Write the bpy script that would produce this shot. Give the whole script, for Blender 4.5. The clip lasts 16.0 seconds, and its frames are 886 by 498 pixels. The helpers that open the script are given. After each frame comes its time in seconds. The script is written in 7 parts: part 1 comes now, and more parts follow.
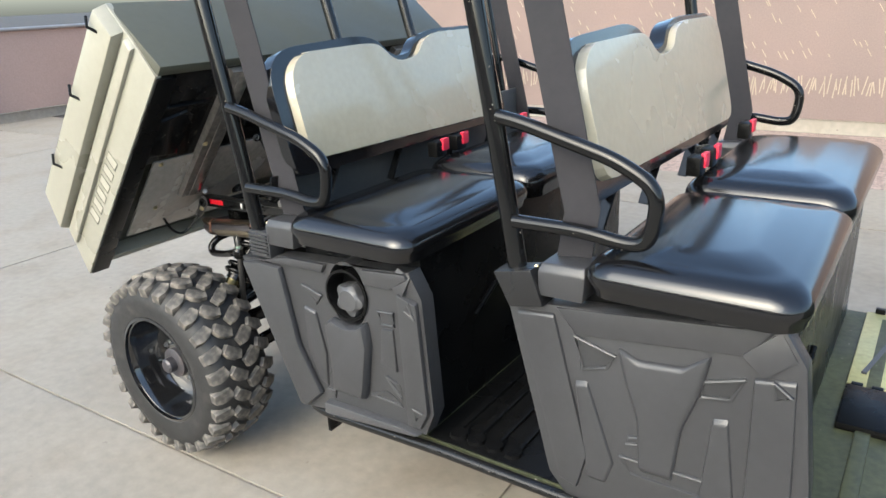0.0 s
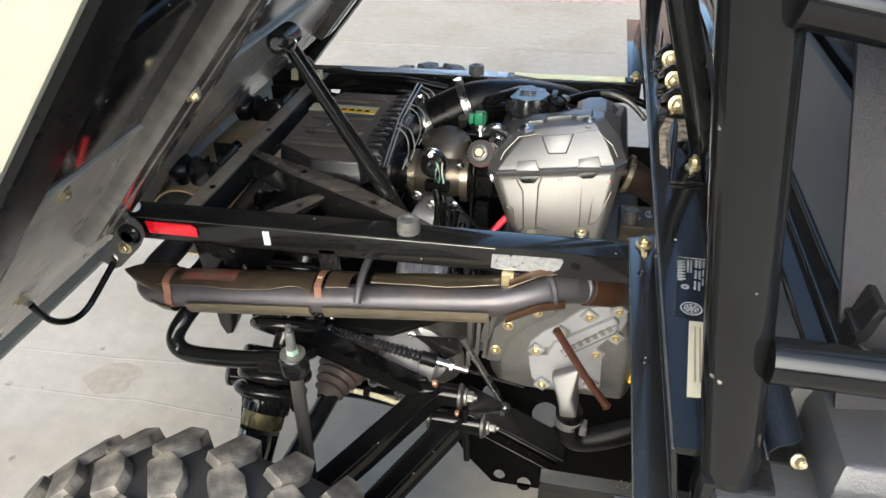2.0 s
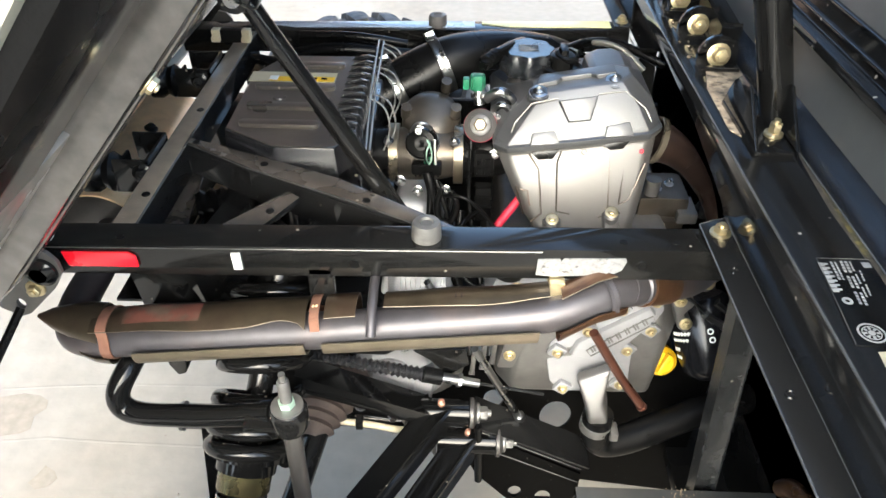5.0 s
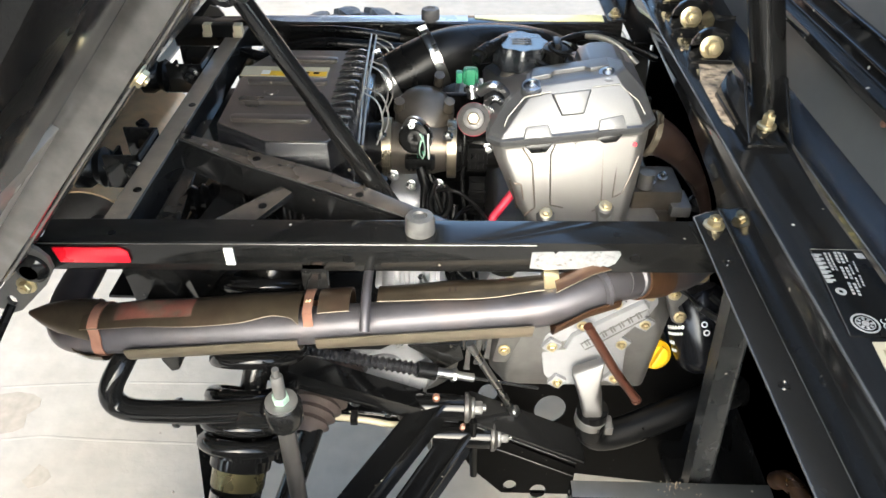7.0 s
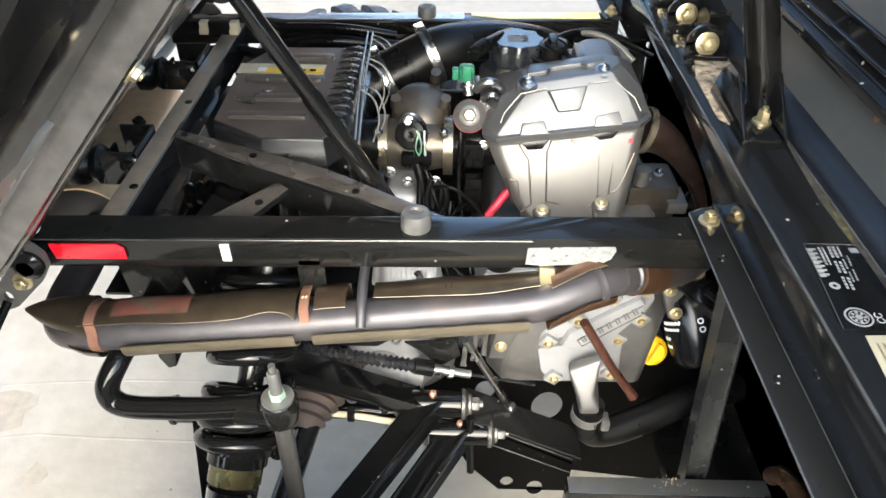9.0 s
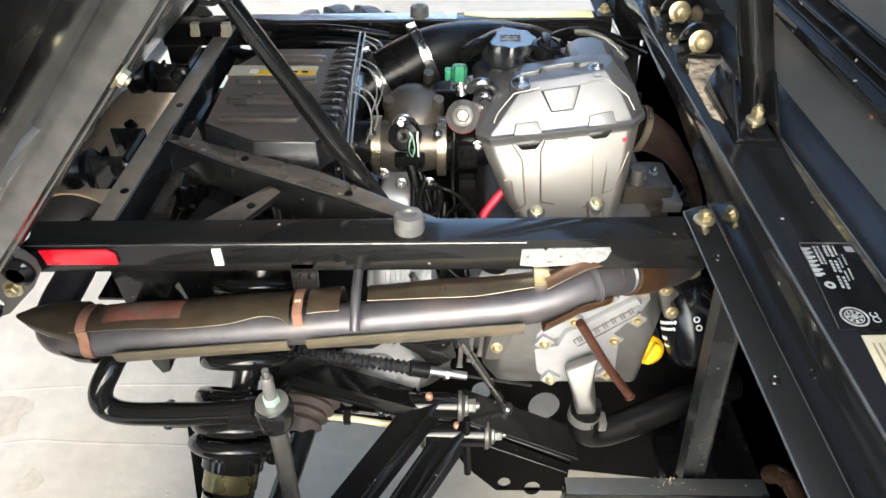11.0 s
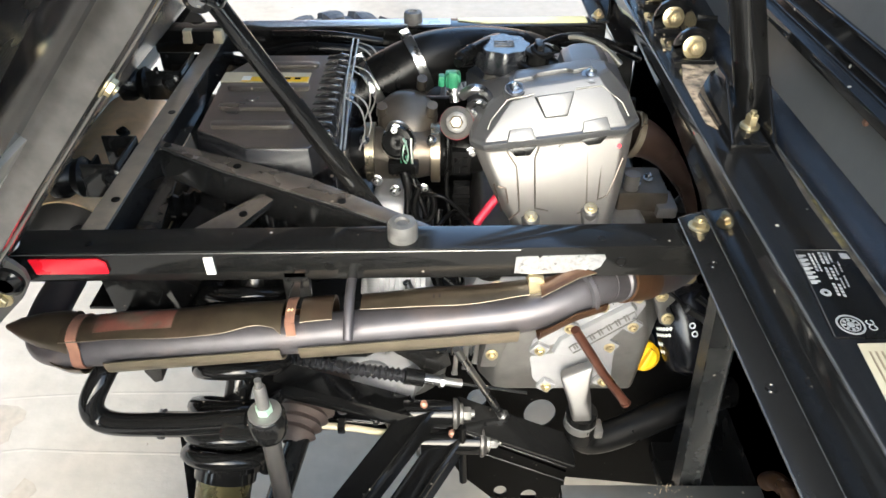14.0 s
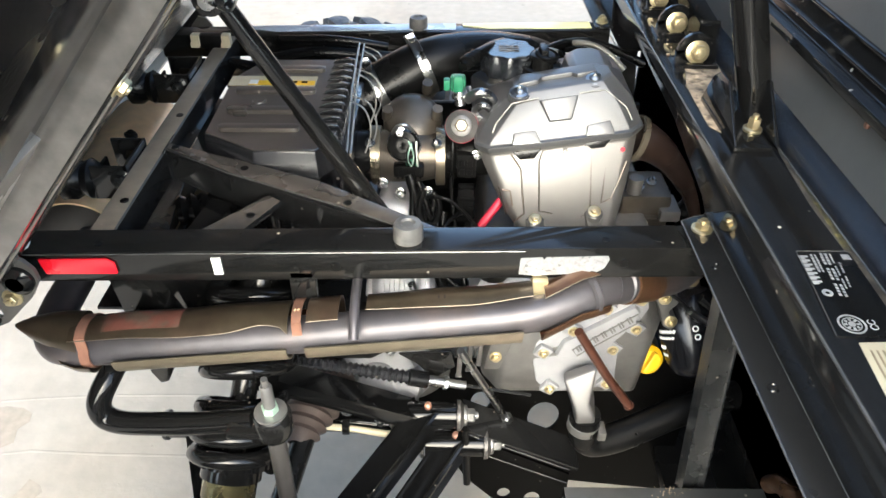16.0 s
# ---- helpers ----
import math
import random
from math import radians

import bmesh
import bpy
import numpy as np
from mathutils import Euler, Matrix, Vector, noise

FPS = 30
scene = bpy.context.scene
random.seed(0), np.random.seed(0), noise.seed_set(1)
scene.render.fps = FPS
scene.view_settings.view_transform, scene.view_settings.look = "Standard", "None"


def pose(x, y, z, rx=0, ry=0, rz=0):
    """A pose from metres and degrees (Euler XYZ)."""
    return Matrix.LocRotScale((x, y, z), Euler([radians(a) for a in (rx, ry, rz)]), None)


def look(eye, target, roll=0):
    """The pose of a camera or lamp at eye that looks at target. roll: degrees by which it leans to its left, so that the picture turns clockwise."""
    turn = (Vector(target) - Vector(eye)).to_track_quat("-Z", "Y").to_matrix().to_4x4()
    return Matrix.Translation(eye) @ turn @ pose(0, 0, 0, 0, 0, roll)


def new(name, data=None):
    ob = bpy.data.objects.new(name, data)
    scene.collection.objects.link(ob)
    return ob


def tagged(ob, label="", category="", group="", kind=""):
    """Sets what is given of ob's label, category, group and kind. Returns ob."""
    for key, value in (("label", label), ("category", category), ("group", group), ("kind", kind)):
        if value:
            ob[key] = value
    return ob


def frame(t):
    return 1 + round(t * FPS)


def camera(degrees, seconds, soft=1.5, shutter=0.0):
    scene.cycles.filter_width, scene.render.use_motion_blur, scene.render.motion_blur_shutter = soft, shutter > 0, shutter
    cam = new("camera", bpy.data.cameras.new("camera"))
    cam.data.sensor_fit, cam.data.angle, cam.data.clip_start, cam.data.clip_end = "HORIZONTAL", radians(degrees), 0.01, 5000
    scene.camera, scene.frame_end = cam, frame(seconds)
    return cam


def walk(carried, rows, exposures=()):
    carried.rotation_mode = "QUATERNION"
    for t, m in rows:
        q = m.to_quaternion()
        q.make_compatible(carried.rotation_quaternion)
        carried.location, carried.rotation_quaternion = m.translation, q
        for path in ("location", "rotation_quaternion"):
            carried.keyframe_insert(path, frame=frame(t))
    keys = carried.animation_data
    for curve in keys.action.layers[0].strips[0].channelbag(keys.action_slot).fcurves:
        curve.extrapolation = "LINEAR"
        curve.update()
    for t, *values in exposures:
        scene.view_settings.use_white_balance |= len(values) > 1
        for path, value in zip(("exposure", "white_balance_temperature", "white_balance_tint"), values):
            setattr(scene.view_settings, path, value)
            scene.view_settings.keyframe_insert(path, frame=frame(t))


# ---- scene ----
# The camera: seconds, eye, target, roll
EXPOSURES = ((0.0, 1.86, 6200, 3), (1.2, 2.08, 6200, 3), (1.7, 2.08, 6200, 3), (2.2, 2.36, 6200, 3), (2.5, 2.52, 6200, 3), (3.0, 2.8, 6200, 3), (4.0, 2.88, 6200, 3), (16.0, 2.88, 6200, 3))
cam = camera(63.88, 16.0)
PATH = [
    (0.0, (1.5653, -1.3924, 1.2570), (0.7455, -0.2417, 0.7533), -2.70),
    (0.5, (1.1201, -1.2186, 1.1996), (0.3996, -0.0115, 0.6763), -0.98),
    (1.0, (0.7505, -1.0129, 1.1570), (0.1287, 0.2035, 0.5376), -2.00),
    (1.5, (0.4155, -0.8015, 1.1331), (-0.1358, 0.3908, 0.4090), -1.28),
    (2.0, (0.1799, -0.6514, 1.1149), (-0.0857, 0.5649, 0.2783), -0.84),
    (2.5, (0.0908, -0.5320, 1.0886), (-0.0860, 0.6465, 0.1776), -0.09),
    (3.0, (0.0227, -0.4893, 1.0655), (-0.0366, 0.6610, 0.1046), -1.44),
    (3.5, (0.0263, -0.4939, 1.0646), (-0.0137, 0.6807, 0.1326), 0.02),
    (4.0, (0.0248, -0.4996, 1.0660), (-0.0099, 0.6818, 0.1423), 0.34),
    (6.5, (0.0265, -0.4978, 1.0614), (0.0118, 0.6791, 0.1315), 1.03),
    (7.0, (0.0261, -0.4988, 1.0614), (0.0120, 0.6769, 0.1300), 0.77),
    (7.5, (0.0275, -0.4991, 1.0611), (0.0178, 0.6727, 0.1247), 0.75),
    (8.0, (0.0293, -0.4999, 1.0613), (0.0209, 0.6715, 0.1245), 0.68),
    (8.5, (0.0280, -0.5015, 1.0603), (0.0179, 0.6732, 0.1276), 0.83),
    (11.0, (0.0311, -0.4965, 1.0597), (0.0265, 0.6767, 0.1251), 0.38),
    (11.5, (0.0346, -0.4946, 1.0602), (0.0385, 0.6828, 0.1308), 0.27),
    (12.0, (0.0324, -0.4938, 1.0595), (0.0366, 0.6858, 0.1329), 0.31),
    (12.5, (0.0325, -0.4935, 1.0595), (0.0327, 0.6876, 0.1348), 0.30),
    (13.0, (0.0319, -0.4927, 1.0584), (0.0301, 0.6869, 0.1318), 0.35),
    (13.5, (0.0325, -0.4922, 1.0584), (0.0290, 0.6873, 0.1317), 0.33),
    (14.0, (0.0332, -0.4913, 1.0593), (0.0366, 0.6877, 0.1320), 0.37),
    (14.5, (0.0328, -0.4931, 1.0601), (0.0353, 0.6853, 0.1321), 0.21),
    (15.0, (0.0323, -0.4960, 1.0607), (0.0331, 0.6860, 0.1373), 0.27),
    (15.5, (0.0323, -0.4968, 1.0606), (0.0257, 0.6883, 0.1410), 0.19),
    (16.0, (0.0314, -0.4988, 1.0594), (0.0284, 0.6885, 0.1427), 0.39),
]
walk(cam, [(t, look(eye, target, roll)) for t, eye, target, roll in PATH], EXPOSURES)
# ---- camera end ----
# ---- light ----
world = bpy.data.worlds.new("sky")
scene.world = world
world.use_nodes = True
wn = world.node_tree.nodes
sky = wn.new("ShaderNodeTexSky")
sky.sky_type = 'NISHITA'
sky.sun_disc = False
sky.sun_elevation = radians(35)
sky.sun_rotation = radians(182)
sky.air_density, sky.dust_density = 1.0, 3.2
wn["Background"].inputs[1].default_value = 0.15
world.node_tree.links.new(sky.outputs[0], wn["Background"].inputs[0])

sun = new("sun", bpy.data.lights.new("sun", 'SUN'))
sun.data.energy = 0.68
sun.data.angle = radians(62)
sun.data.color = (1.0, 0.96, 0.91)
sun.matrix_world = look((-0.15, -4.2, 2.9), (0, 0, 0))


# ---- materials ----
def mat(name, color, rough=0.5, metal=0.0, var=0.15, scale=8.0, bump=0.0, bscale=200.0, coat=0.0, spec=0.5, second=None, thresh=(0.45, 0.6), fine=60.0, sheen=0.0, specks=0.0, dust=(0.42, 0.37, 0.30)):
    """A surface with broad and fine variation of its colour and roughness, and fine relief."""
    m = bpy.data.materials.new(name)
    m.use_nodes = True
    nt = m.node_tree
    N, L = nt.nodes, nt.links
    b = N["Principled BSDF"]
    tc = N.new("ShaderNodeTexCoord")
    n1 = N.new("ShaderNodeTexNoise")
    n1.inputs["Scale"].default_value, n1.inputs["Detail"].default_value = scale, 5
    n2 = N.new("ShaderNodeTexNoise")
    n2.inputs["Scale"].default_value, n2.inputs["Detail"].default_value = fine, 4
    L.new(tc.outputs["Object"], n1.inputs["Vector"])
    L.new(tc.outputs["Object"], n2.inputs["Vector"])
    add = N.new("ShaderNodeMath")
    add.operation = 'ADD'
    L.new(n1.outputs[0], add.inputs[0])
    L.new(n2.outputs[0], add.inputs[1])
    ramp = N.new("ShaderNodeMapRange")
    ramp.inputs[1].default_value, ramp.inputs[2].default_value = 0.65, 1.35
    ramp.inputs[3].default_value, ramp.inputs[4].default_value = 1 - var, 1 + var
    L.new(add.outputs[0], ramp.inputs[0])
    mul = N.new("ShaderNodeMix")
    mul.data_type, mul.blend_type = 'RGBA', 'MULTIPLY'
    mul.inputs[0].default_value = 1
    mul.inputs[6].default_value = (*color, 1)
    if second:
        mixc = N.new("ShaderNodeMix")
        mixc.data_type = 'RGBA'
        mixc.inputs[6].default_value, mixc.inputs[7].default_value = (*color, 1), (*second, 1)
        mr = N.new("ShaderNodeMapRange")
        mr.inputs[1].default_value, mr.inputs[2].default_value = thresh
        n3 = N.new("ShaderNodeTexNoise")
        n3.inputs["Scale"].default_value, n3.inputs["Detail"].default_value = scale * 1.7, 6
        L.new(tc.outputs["Object"], n3.inputs["Vector"])
        L.new(n3.outputs[0], mr.inputs[0])
        L.new(mr.outputs[0], mixc.inputs[0])
        L.new(mixc.outputs[2], mul.inputs[6])
    L.new(ramp.outputs[0], mul.inputs[7])
    if specks:
        vo = N.new("ShaderNodeTexVoronoi")
        vo.inputs["Scale"].default_value = specks
        L.new(tc.outputs["Object"], vo.inputs["Vector"])
        lt = N.new("ShaderNodeMapRange")
        lt.inputs[1].default_value, lt.inputs[2].default_value = 0.10, 0.05
        L.new(vo.outputs["Distance"], lt.inputs[0])
        pick = N.new("ShaderNodeMath")
        pick.operation = 'MULTIPLY'
        sel = N.new("ShaderNodeMapRange")
        sel.inputs[1].default_value, sel.inputs[2].default_value = 0.5, 0.62
        L.new(n2.outputs[0], sel.inputs[0])
        L.new(lt.outputs[0], pick.inputs[0])
        L.new(sel.outputs[0], pick.inputs[1])
        sp = N.new("ShaderNodeMix")
        sp.data_type = 'RGBA'
        sp.inputs[7].default_value = (*dust, 1)
        L.new(pick.outputs[0], sp.inputs[0])
        L.new(mul.outputs[2], sp.inputs[6])
        L.new(sp.outputs[2], b.inputs["Base Color"])
    else:
        L.new(mul.outputs[2], b.inputs["Base Color"])
    rr = N.new("ShaderNodeMapRange")
    rr.inputs[1].default_value, rr.inputs[2].default_value = 0.3, 0.7
    rr.inputs[3].default_value, rr.inputs[4].default_value = max(0.02, rough * 0.8), min(1, rough * 1.25)
    L.new(n1.outputs[0], rr.inputs[0])
    L.new(rr.outputs[0], b.inputs["Roughness"])
    b.inputs["Metallic"].default_value = metal
    b.inputs["Specular IOR Level"].default_value = spec
    b.inputs["Coat Weight"].default_value = coat
    b.inputs["Coat Roughness"].default_value = 0.08
    b.inputs["Sheen Weight"].default_value = sheen
    if bump:
        n4 = N.new("ShaderNodeTexNoise")
        n4.inputs["Scale"].default_value, n4.inputs["Detail"].default_value = bscale, 3
        L.new(tc.outputs["Object"], n4.inputs["Vector"])
        bp = N.new("ShaderNodeBump")
        bp.inputs["Strength"].default_value, bp.inputs["Distance"].default_value = bump, 0.002
        L.new(n4.outputs[0], bp.inputs["Height"])
        L.new(bp.outputs[0], b.inputs["Normal"])
    return m


STEEL = mat("black_gloss_paint", (0.0075, 0.0074, 0.0072), 0.10, 0, 0.3, 6, 0.015, 30, spec=0.36, second=(0.015, 0.0145, 0.013), thresh=(0.55, 0.75), specks=55)
SATIN = mat("black_satin_paint", (0.009, 0.009, 0.0088), 0.2, 0, 0.3, 6, 0.05, 120, spec=0.3, specks=60)
TUBE = mat("black_tube_paint", (0.006, 0.006, 0.006), 0.09, 0, 0.2, 8, 0.02, 150, spec=0.34, specks=50)
PLASTIC = mat("charcoal_plastic", (0.034, 0.034, 0.0355), 0.36, 0, 0.12, 5, 0.2, 700)
BLACKP = mat("black_plastic", (0.005, 0.005, 0.005), 0.28, 0, 0.2, 9, 0.15, 500, spec=0.11)
VINYL = mat("black_vinyl", (0.005, 0.005, 0.0055), 0.15, 0, 0.1, 5, 0.04, 300, coat=0.1, spec=0.55)
UNDER = mat("dusty_black_underside", (0.006, 0.006, 0.006), 0.13, 0, 0.4, 5, 0.05, 90, second=(0.02, 0.018, 0.016), thresh=(0.56, 0.8), spec=0.2, specks=60)
BULK = mat("charcoal_bulkhead", (0.07, 0.071, 0.069), 0.4, 0, 0.1, 6, 0.06, 700)
LEDGE = mat("dusty_black_ledge", (0.007, 0.007, 0.007), 0.12, 0, 0.25, 8, 0.02, 120, second=(0.022, 0.019, 0.014), thresh=(0.62, 0.84), spec=0.4, specks=60)
FLOORM = mat("dusty_olive_floor", (0.055, 0.06, 0.030), 0.55, 0, 0.5, 5, 0.15, 200, specks=30)
TAN = mat("tan_vinyl", (0.36, 0.32, 0.23), 0.25, 0, 0.08, 4, 0.08, 400, coat=0.5)
BELT = mat("grey_webbing", (0.032, 0.031, 0.034), 0.75, 0, 0.08, 12, 0.4, 900, spec=0.1)
RUBBER = mat("tyre_rubber", (0.016, 0.0155, 0.015), 0.55, 0, 0.25, 10, 0.3, 260, second=(0.05, 0.045, 0.04), thresh=(0.55, 0.8))
LUG = mat("dusty_tread_rubber", (0.075, 0.068, 0.059), 0.62, 0, 0.5, 22, 0.6, 160, second=(0.17, 0.148, 0.12), thresh=(0.46, 0.7))
RIM = mat("black_rim_enamel", (0.006, 0.006, 0.0065), 0.08, 0, 0.2, 6, coat=1.0)
KHAKI = mat("sage_khaki_plastic", (0.25, 0.238, 0.19), 0.3, 0, 0.06, 3, 0.08, 500)
BEDIN = mat("olive_grey_plastic", (0.062, 0.062, 0.045), 0.55, 0, 0.08, 4, 0.2, 500)
PANELRIM = mat("worn_grey_plastic", (0.055, 0.055, 0.057), 0.36, 0, 0.1, 6, 0.2, 600)
ALU = mat("cast_aluminium", (0.142, 0.137, 0.131), 0.42, 0.6, 0.06, 10, 0.04, 1100, spec=0.6)
ALUB = mat("bright_cast_aluminium", (0.285, 0.285, 0.29), 0.36, 0.25, 0.08, 10, 0.06, 900)
ALUD = mat("dull_cast_aluminium", (0.155, 0.15, 0.142), 0.42, 0.6, 0.2, 12, 0.1, 700)
ZINC = mat("zinc_plated_steel", (0.55, 0.46, 0.28), 0.32, 0.85, 0.15, 40)
CHROME = mat("bright_steel", (0.36, 0.36, 0.355), 0.28, 1.0, 0.1, 40)
PIPE = mat("heat_tinted_steel_pipe", (0.066, 0.062, 0.067), 0.42, 0.45, 0.2, 9, 0.03, 120, second=(0.105, 0.078, 0.068), thresh=(0.5, 0.8))
SHIELD = mat("brown_heat_shield", (0.060, 0.047, 0.031), 0.28, 0.65, 0.3, 8, 0.06, 60, second=(0.07, 0.043, 0.03), thresh=(0.5, 0.74))
COPPER = mat("coppery_clamp", (0.30, 0.15, 0.10), 0.42, 0.5, 0.3, 20, second=(0.17, 0.10, 0.075), thresh=(0.45, 0.7))
MUFFLER = mat("tan_muffler_steel", (0.86, 0.62, 0.36), 0.38, 0.4, 0.15, 8)
RED = mat("red_reflector", (0.95, 0.012, 0.03), 0.3, 0, 0.05, 30, coat=0.6)
WHITE = mat("white_sticker", (0.72, 0.71, 0.66), 0.5, 0, 0.05, 30)
WORN = mat("worn_silver_sticker", (0.33, 0.335, 0.34), 0.32, 0.5, 0.2, 160, second=(0.27, 0.27, 0.265), thresh=(0.5, 0.66), fine=420)
YELLOW = mat("yellow_plastic", (0.72, 0.42, 0.01), 0.4, 0, 0.1, 20)
GREEN = mat("green_connector", (0.02, 0.15, 0.075), 0.4, 0, 0.1, 20)
REDW = mat("red_cable", (0.55, 0.02, 0.05), 0.4, 0, 0.1, 20)
BLACKR = mat("black_hose_rubber", (0.004, 0.004, 0.004), 0.26, 0, 0.2, 10, 0.06, 200, spec=0.14)
CONCRETE = mat("concrete", (0.238, 0.211, 0.172), 0.85, 0, 0.14, 1.6, 0.35, 60, second=(0.196, 0.163, 0.123), thresh=(0.48, 0.80), fine=25, specks=9, dust=(0.105, 0.083, 0.06))
STAIN = mat("tan_dried_stain", (0.212, 0.178, 0.136), 0.85, 0, 0.2, 9, 0.35, 60)
JOINT = mat("concrete_joint_dirt", (0.05, 0.042, 0.036), 0.9, 0, 0.2, 6)
GRAVEL = mat("pink_gravel", (0.27, 0.20, 0.168), 0.9, 0, 0.7, 25, 0.9, 45, fine=140)
SCREEN = mat("brown_mesh_screen", (0.165, 0.12, 0.105), 0.7, 0, 0.2, 1.2, 0.6, 60, fine=90)
TARP = mat("pale_pink_screen", (0.36, 0.25, 0.21), 0.7, 0, 0.12, 0.8, 0.5, 40, fine=50)
POST = mat("galvanised_post", (0.35, 0.34, 0.33), 0.5, 0.6, 0.1, 20)
BEDSHEET = mat("grey_sheet_steel", (0.36, 0.325, 0.28), 0.25, 0.2, 0.2, 5, 0.03, 60, specks=40)
ELBOW = mat("dark_brown_scale", (0.026, 0.016, 0.012), 0.3, 0.35, 0.35, 12, 0.1, 90)
LABELTAN = mat("cream_label", (0.46, 0.40, 0.27), 0.5, 0, 0.08, 30)
COPPERT = mat("copper_brown_tube", (0.085, 0.034, 0.022), 0.33, 0.4, 0.3, 20, 0.05, 200)
FILTER = mat("glossy_black_can", (0.006, 0.006, 0.007), 0.2, 0, 0.2, 6, spec=0.3)
AIRBOX = mat("moulded_black_plastic", (0.012, 0.012, 0.0135), 0.24, 0, 0.15, 9, 0.05, 300, coat=0.6, spec=0.8, specks=45)
WIREG = mat("pale_green_wire", (0.25, 0.38, 0.30), 0.5, 0, 0.3, 60)
BRASSC = mat("brassy_collar", (0.10, 0.085, 0.04), 0.25, 0.7, 0.15, 20)
BOOT = mat("dusty_brown_rubber", (0.05, 0.036, 0.03), 0.6, 0, 0.3, 14, 0.2, 200)
NUTG = mat("green_marked_zinc", (0.45, 0.62, 0.5), 0.35, 0.6, 0.15, 30)
CHANNEL = mat("glossy_dusty_channel", (0.13, 0.115, 0.098), 0.18, 0, 0.4, 5, 0.04, 90, second=(0.165, 0.144, 0.12), thresh=(0.5, 0.75), coat=0.7, spec=0.6, specks=40)
PRINT = mat("faded_white_print", (0.24, 0.24, 0.235), 0.5, 0, 0.2, 60)
DUSTY = mat("dusty_black_paint", (0.075, 0.063, 0.051), 0.18, 0, 0.4, 9, 0.03, 80, second=(0.16, 0.13, 0.10), thresh=(0.52, 0.8), coat=0.9, spec=0.9, specks=50)
DIRT = mat("dry_tan_dirt", (0.30, 0.235, 0.16), 0.9, 0, 0.5, 60, 0.9, 150, second=(0.075, 0.056, 0.036), thresh=(0.46, 0.62))
DECAL = mat("pale_khaki_decal", (0.285, 0.268, 0.215), 0.35, 0, 0.06, 6)
BROWN = mat("burnt_brown_sheet", (0.085, 0.045, 0.024), 0.34, 0.5, 0.25, 14, 0.08, 80, second=(0.055, 0.026, 0.014), thresh=(0.5, 0.7))
MATO = mat("olive_floor_mat", (0.36, 0.35, 0.17), 0.3, 0, 0.25, 6, 0.1, 120)
POLLEN = mat("yellow_olive_dust", (0.030, 0.026, 0.012), 0.5, 0, 0.6, 60, 0.5, 200, second=(0.12, 0.098, 0.03), thresh=(0.5, 0.7))
THROT = mat("grimy_cast_metal", (0.085, 0.075, 0.063), 0.36, 0.7, 0.25, 14, 0.1, 500, second=(0.09, 0.07, 0.05), thresh=(0.5, 0.7))
BRONZE = mat("brassy_clamp_steel", (0.22, 0.19, 0.14), 0.28, 0.85, 0.15, 20)
CROSSM = mat("deep_black_paint", (0.0115, 0.0115, 0.0115), 0.1, 0, 0.25, 6, 0.01, 60, spec=0.4, specks=45)
POSTC = mat("black_post_plastic", (0.012, 0.012, 0.0125), 0.26, 0, 0.12, 5, 0.1, 500, spec=0.5)
PUCK = mat("grey_rubber", (0.07, 0.068, 0.065), 0.45, 0, 0.3, 40, 0.1, 300, second=(0.13, 0.126, 0.118), thresh=(0.5, 0.7))
WIREW = mat("white_wire", (0.55, 0.55, 0.5), 0.5, 0, 0.1, 30)
# pale line colour for black edges, imitating the highlights they catch
EDGE = mat("edge_highlight_colour", (0.085, 0.083, 0.08), 0.22, 0.3, 0.3, 14, second=(0.03, 0.03, 0.03), thresh=(0.58, 0.72))
PLATE = mat("black_plate_enamel", (0.004, 0.004, 0.004), 0.25, 0, 0.1, 20, spec=0.3)
GRIME = mat("brown_settled_dust", (0.05, 0.042, 0.03), 0.6, 0, 0.5, 40, 0.4, 200, second=(0.014, 0.012, 0.009), thresh=(0.45, 0.62))
# black textured lip; its blue tint and specks imitate reflected sky
LIPM = mat("sky_flecked_black", (0.008, 0.010, 0.014), 0.2, 0, 0.2, 20, 0.5, 700, spec=0.5, specks=300, dust=(0.05, 0.07, 0.11))
CAPM = mat("dusty_black_cap", (0.010, 0.011, 0.013), 0.22, 0, 0.2, 30, 0.15, 300, spec=0.7)
GREYH = mat("weathered_grey_hose", (0.10, 0.098, 0.085), 0.35, 0, 0.2, 20, 0.1, 200, coat=0.3)
# FARCAP and FARYEL: reflections on the far black rail, painted as colours
FARCAP = mat("sky_sheen_blue_grey", (0.34, 0.40, 0.48), 0.25, 0, 0.1, 8, coat=0.6)
FARYEL = mat("pale_yellow_sheen", (0.62, 0.58, 0.28), 0.3, 0, 0.12, 8, coat=0.4)
COVM = mat("satin_cast_cover", (0.105, 0.107, 0.111), 0.36, 0.6, 0.05, 10, 0.05, 1100, spec=0.5)
SHEDGE = mat("tan_sheet_edge", (0.13, 0.105, 0.075), 0.35, 0.5, 0.3, 20)
WIRE = mat("dull_spring_wire", (0.34, 0.33, 0.30), 0.35, 0.7, 0.2, 40)
REDBROWN = mat("dull_red_brown", (0.12, 0.045, 0.032), 0.5, 0.3, 0.4, 30, second=(0.085, 0.06, 0.042), thresh=(0.48, 0.62))
TRAYM = mat("dusty_khaki_sheet", (0.10, 0.083, 0.058), 0.5, 0.3, 0.25, 12, 0.1, 90, second=(0.14, 0.11, 0.075), thresh=(0.5, 0.7))
LINKM = mat("dull_steel_link", (0.07, 0.066, 0.062), 0.4, 0.5, 0.2, 20)
TANP = mat("plain_tan_sheet", (0.26, 0.20, 0.13), 0.4, 0.3, 0.2, 9, 0.05, 90)
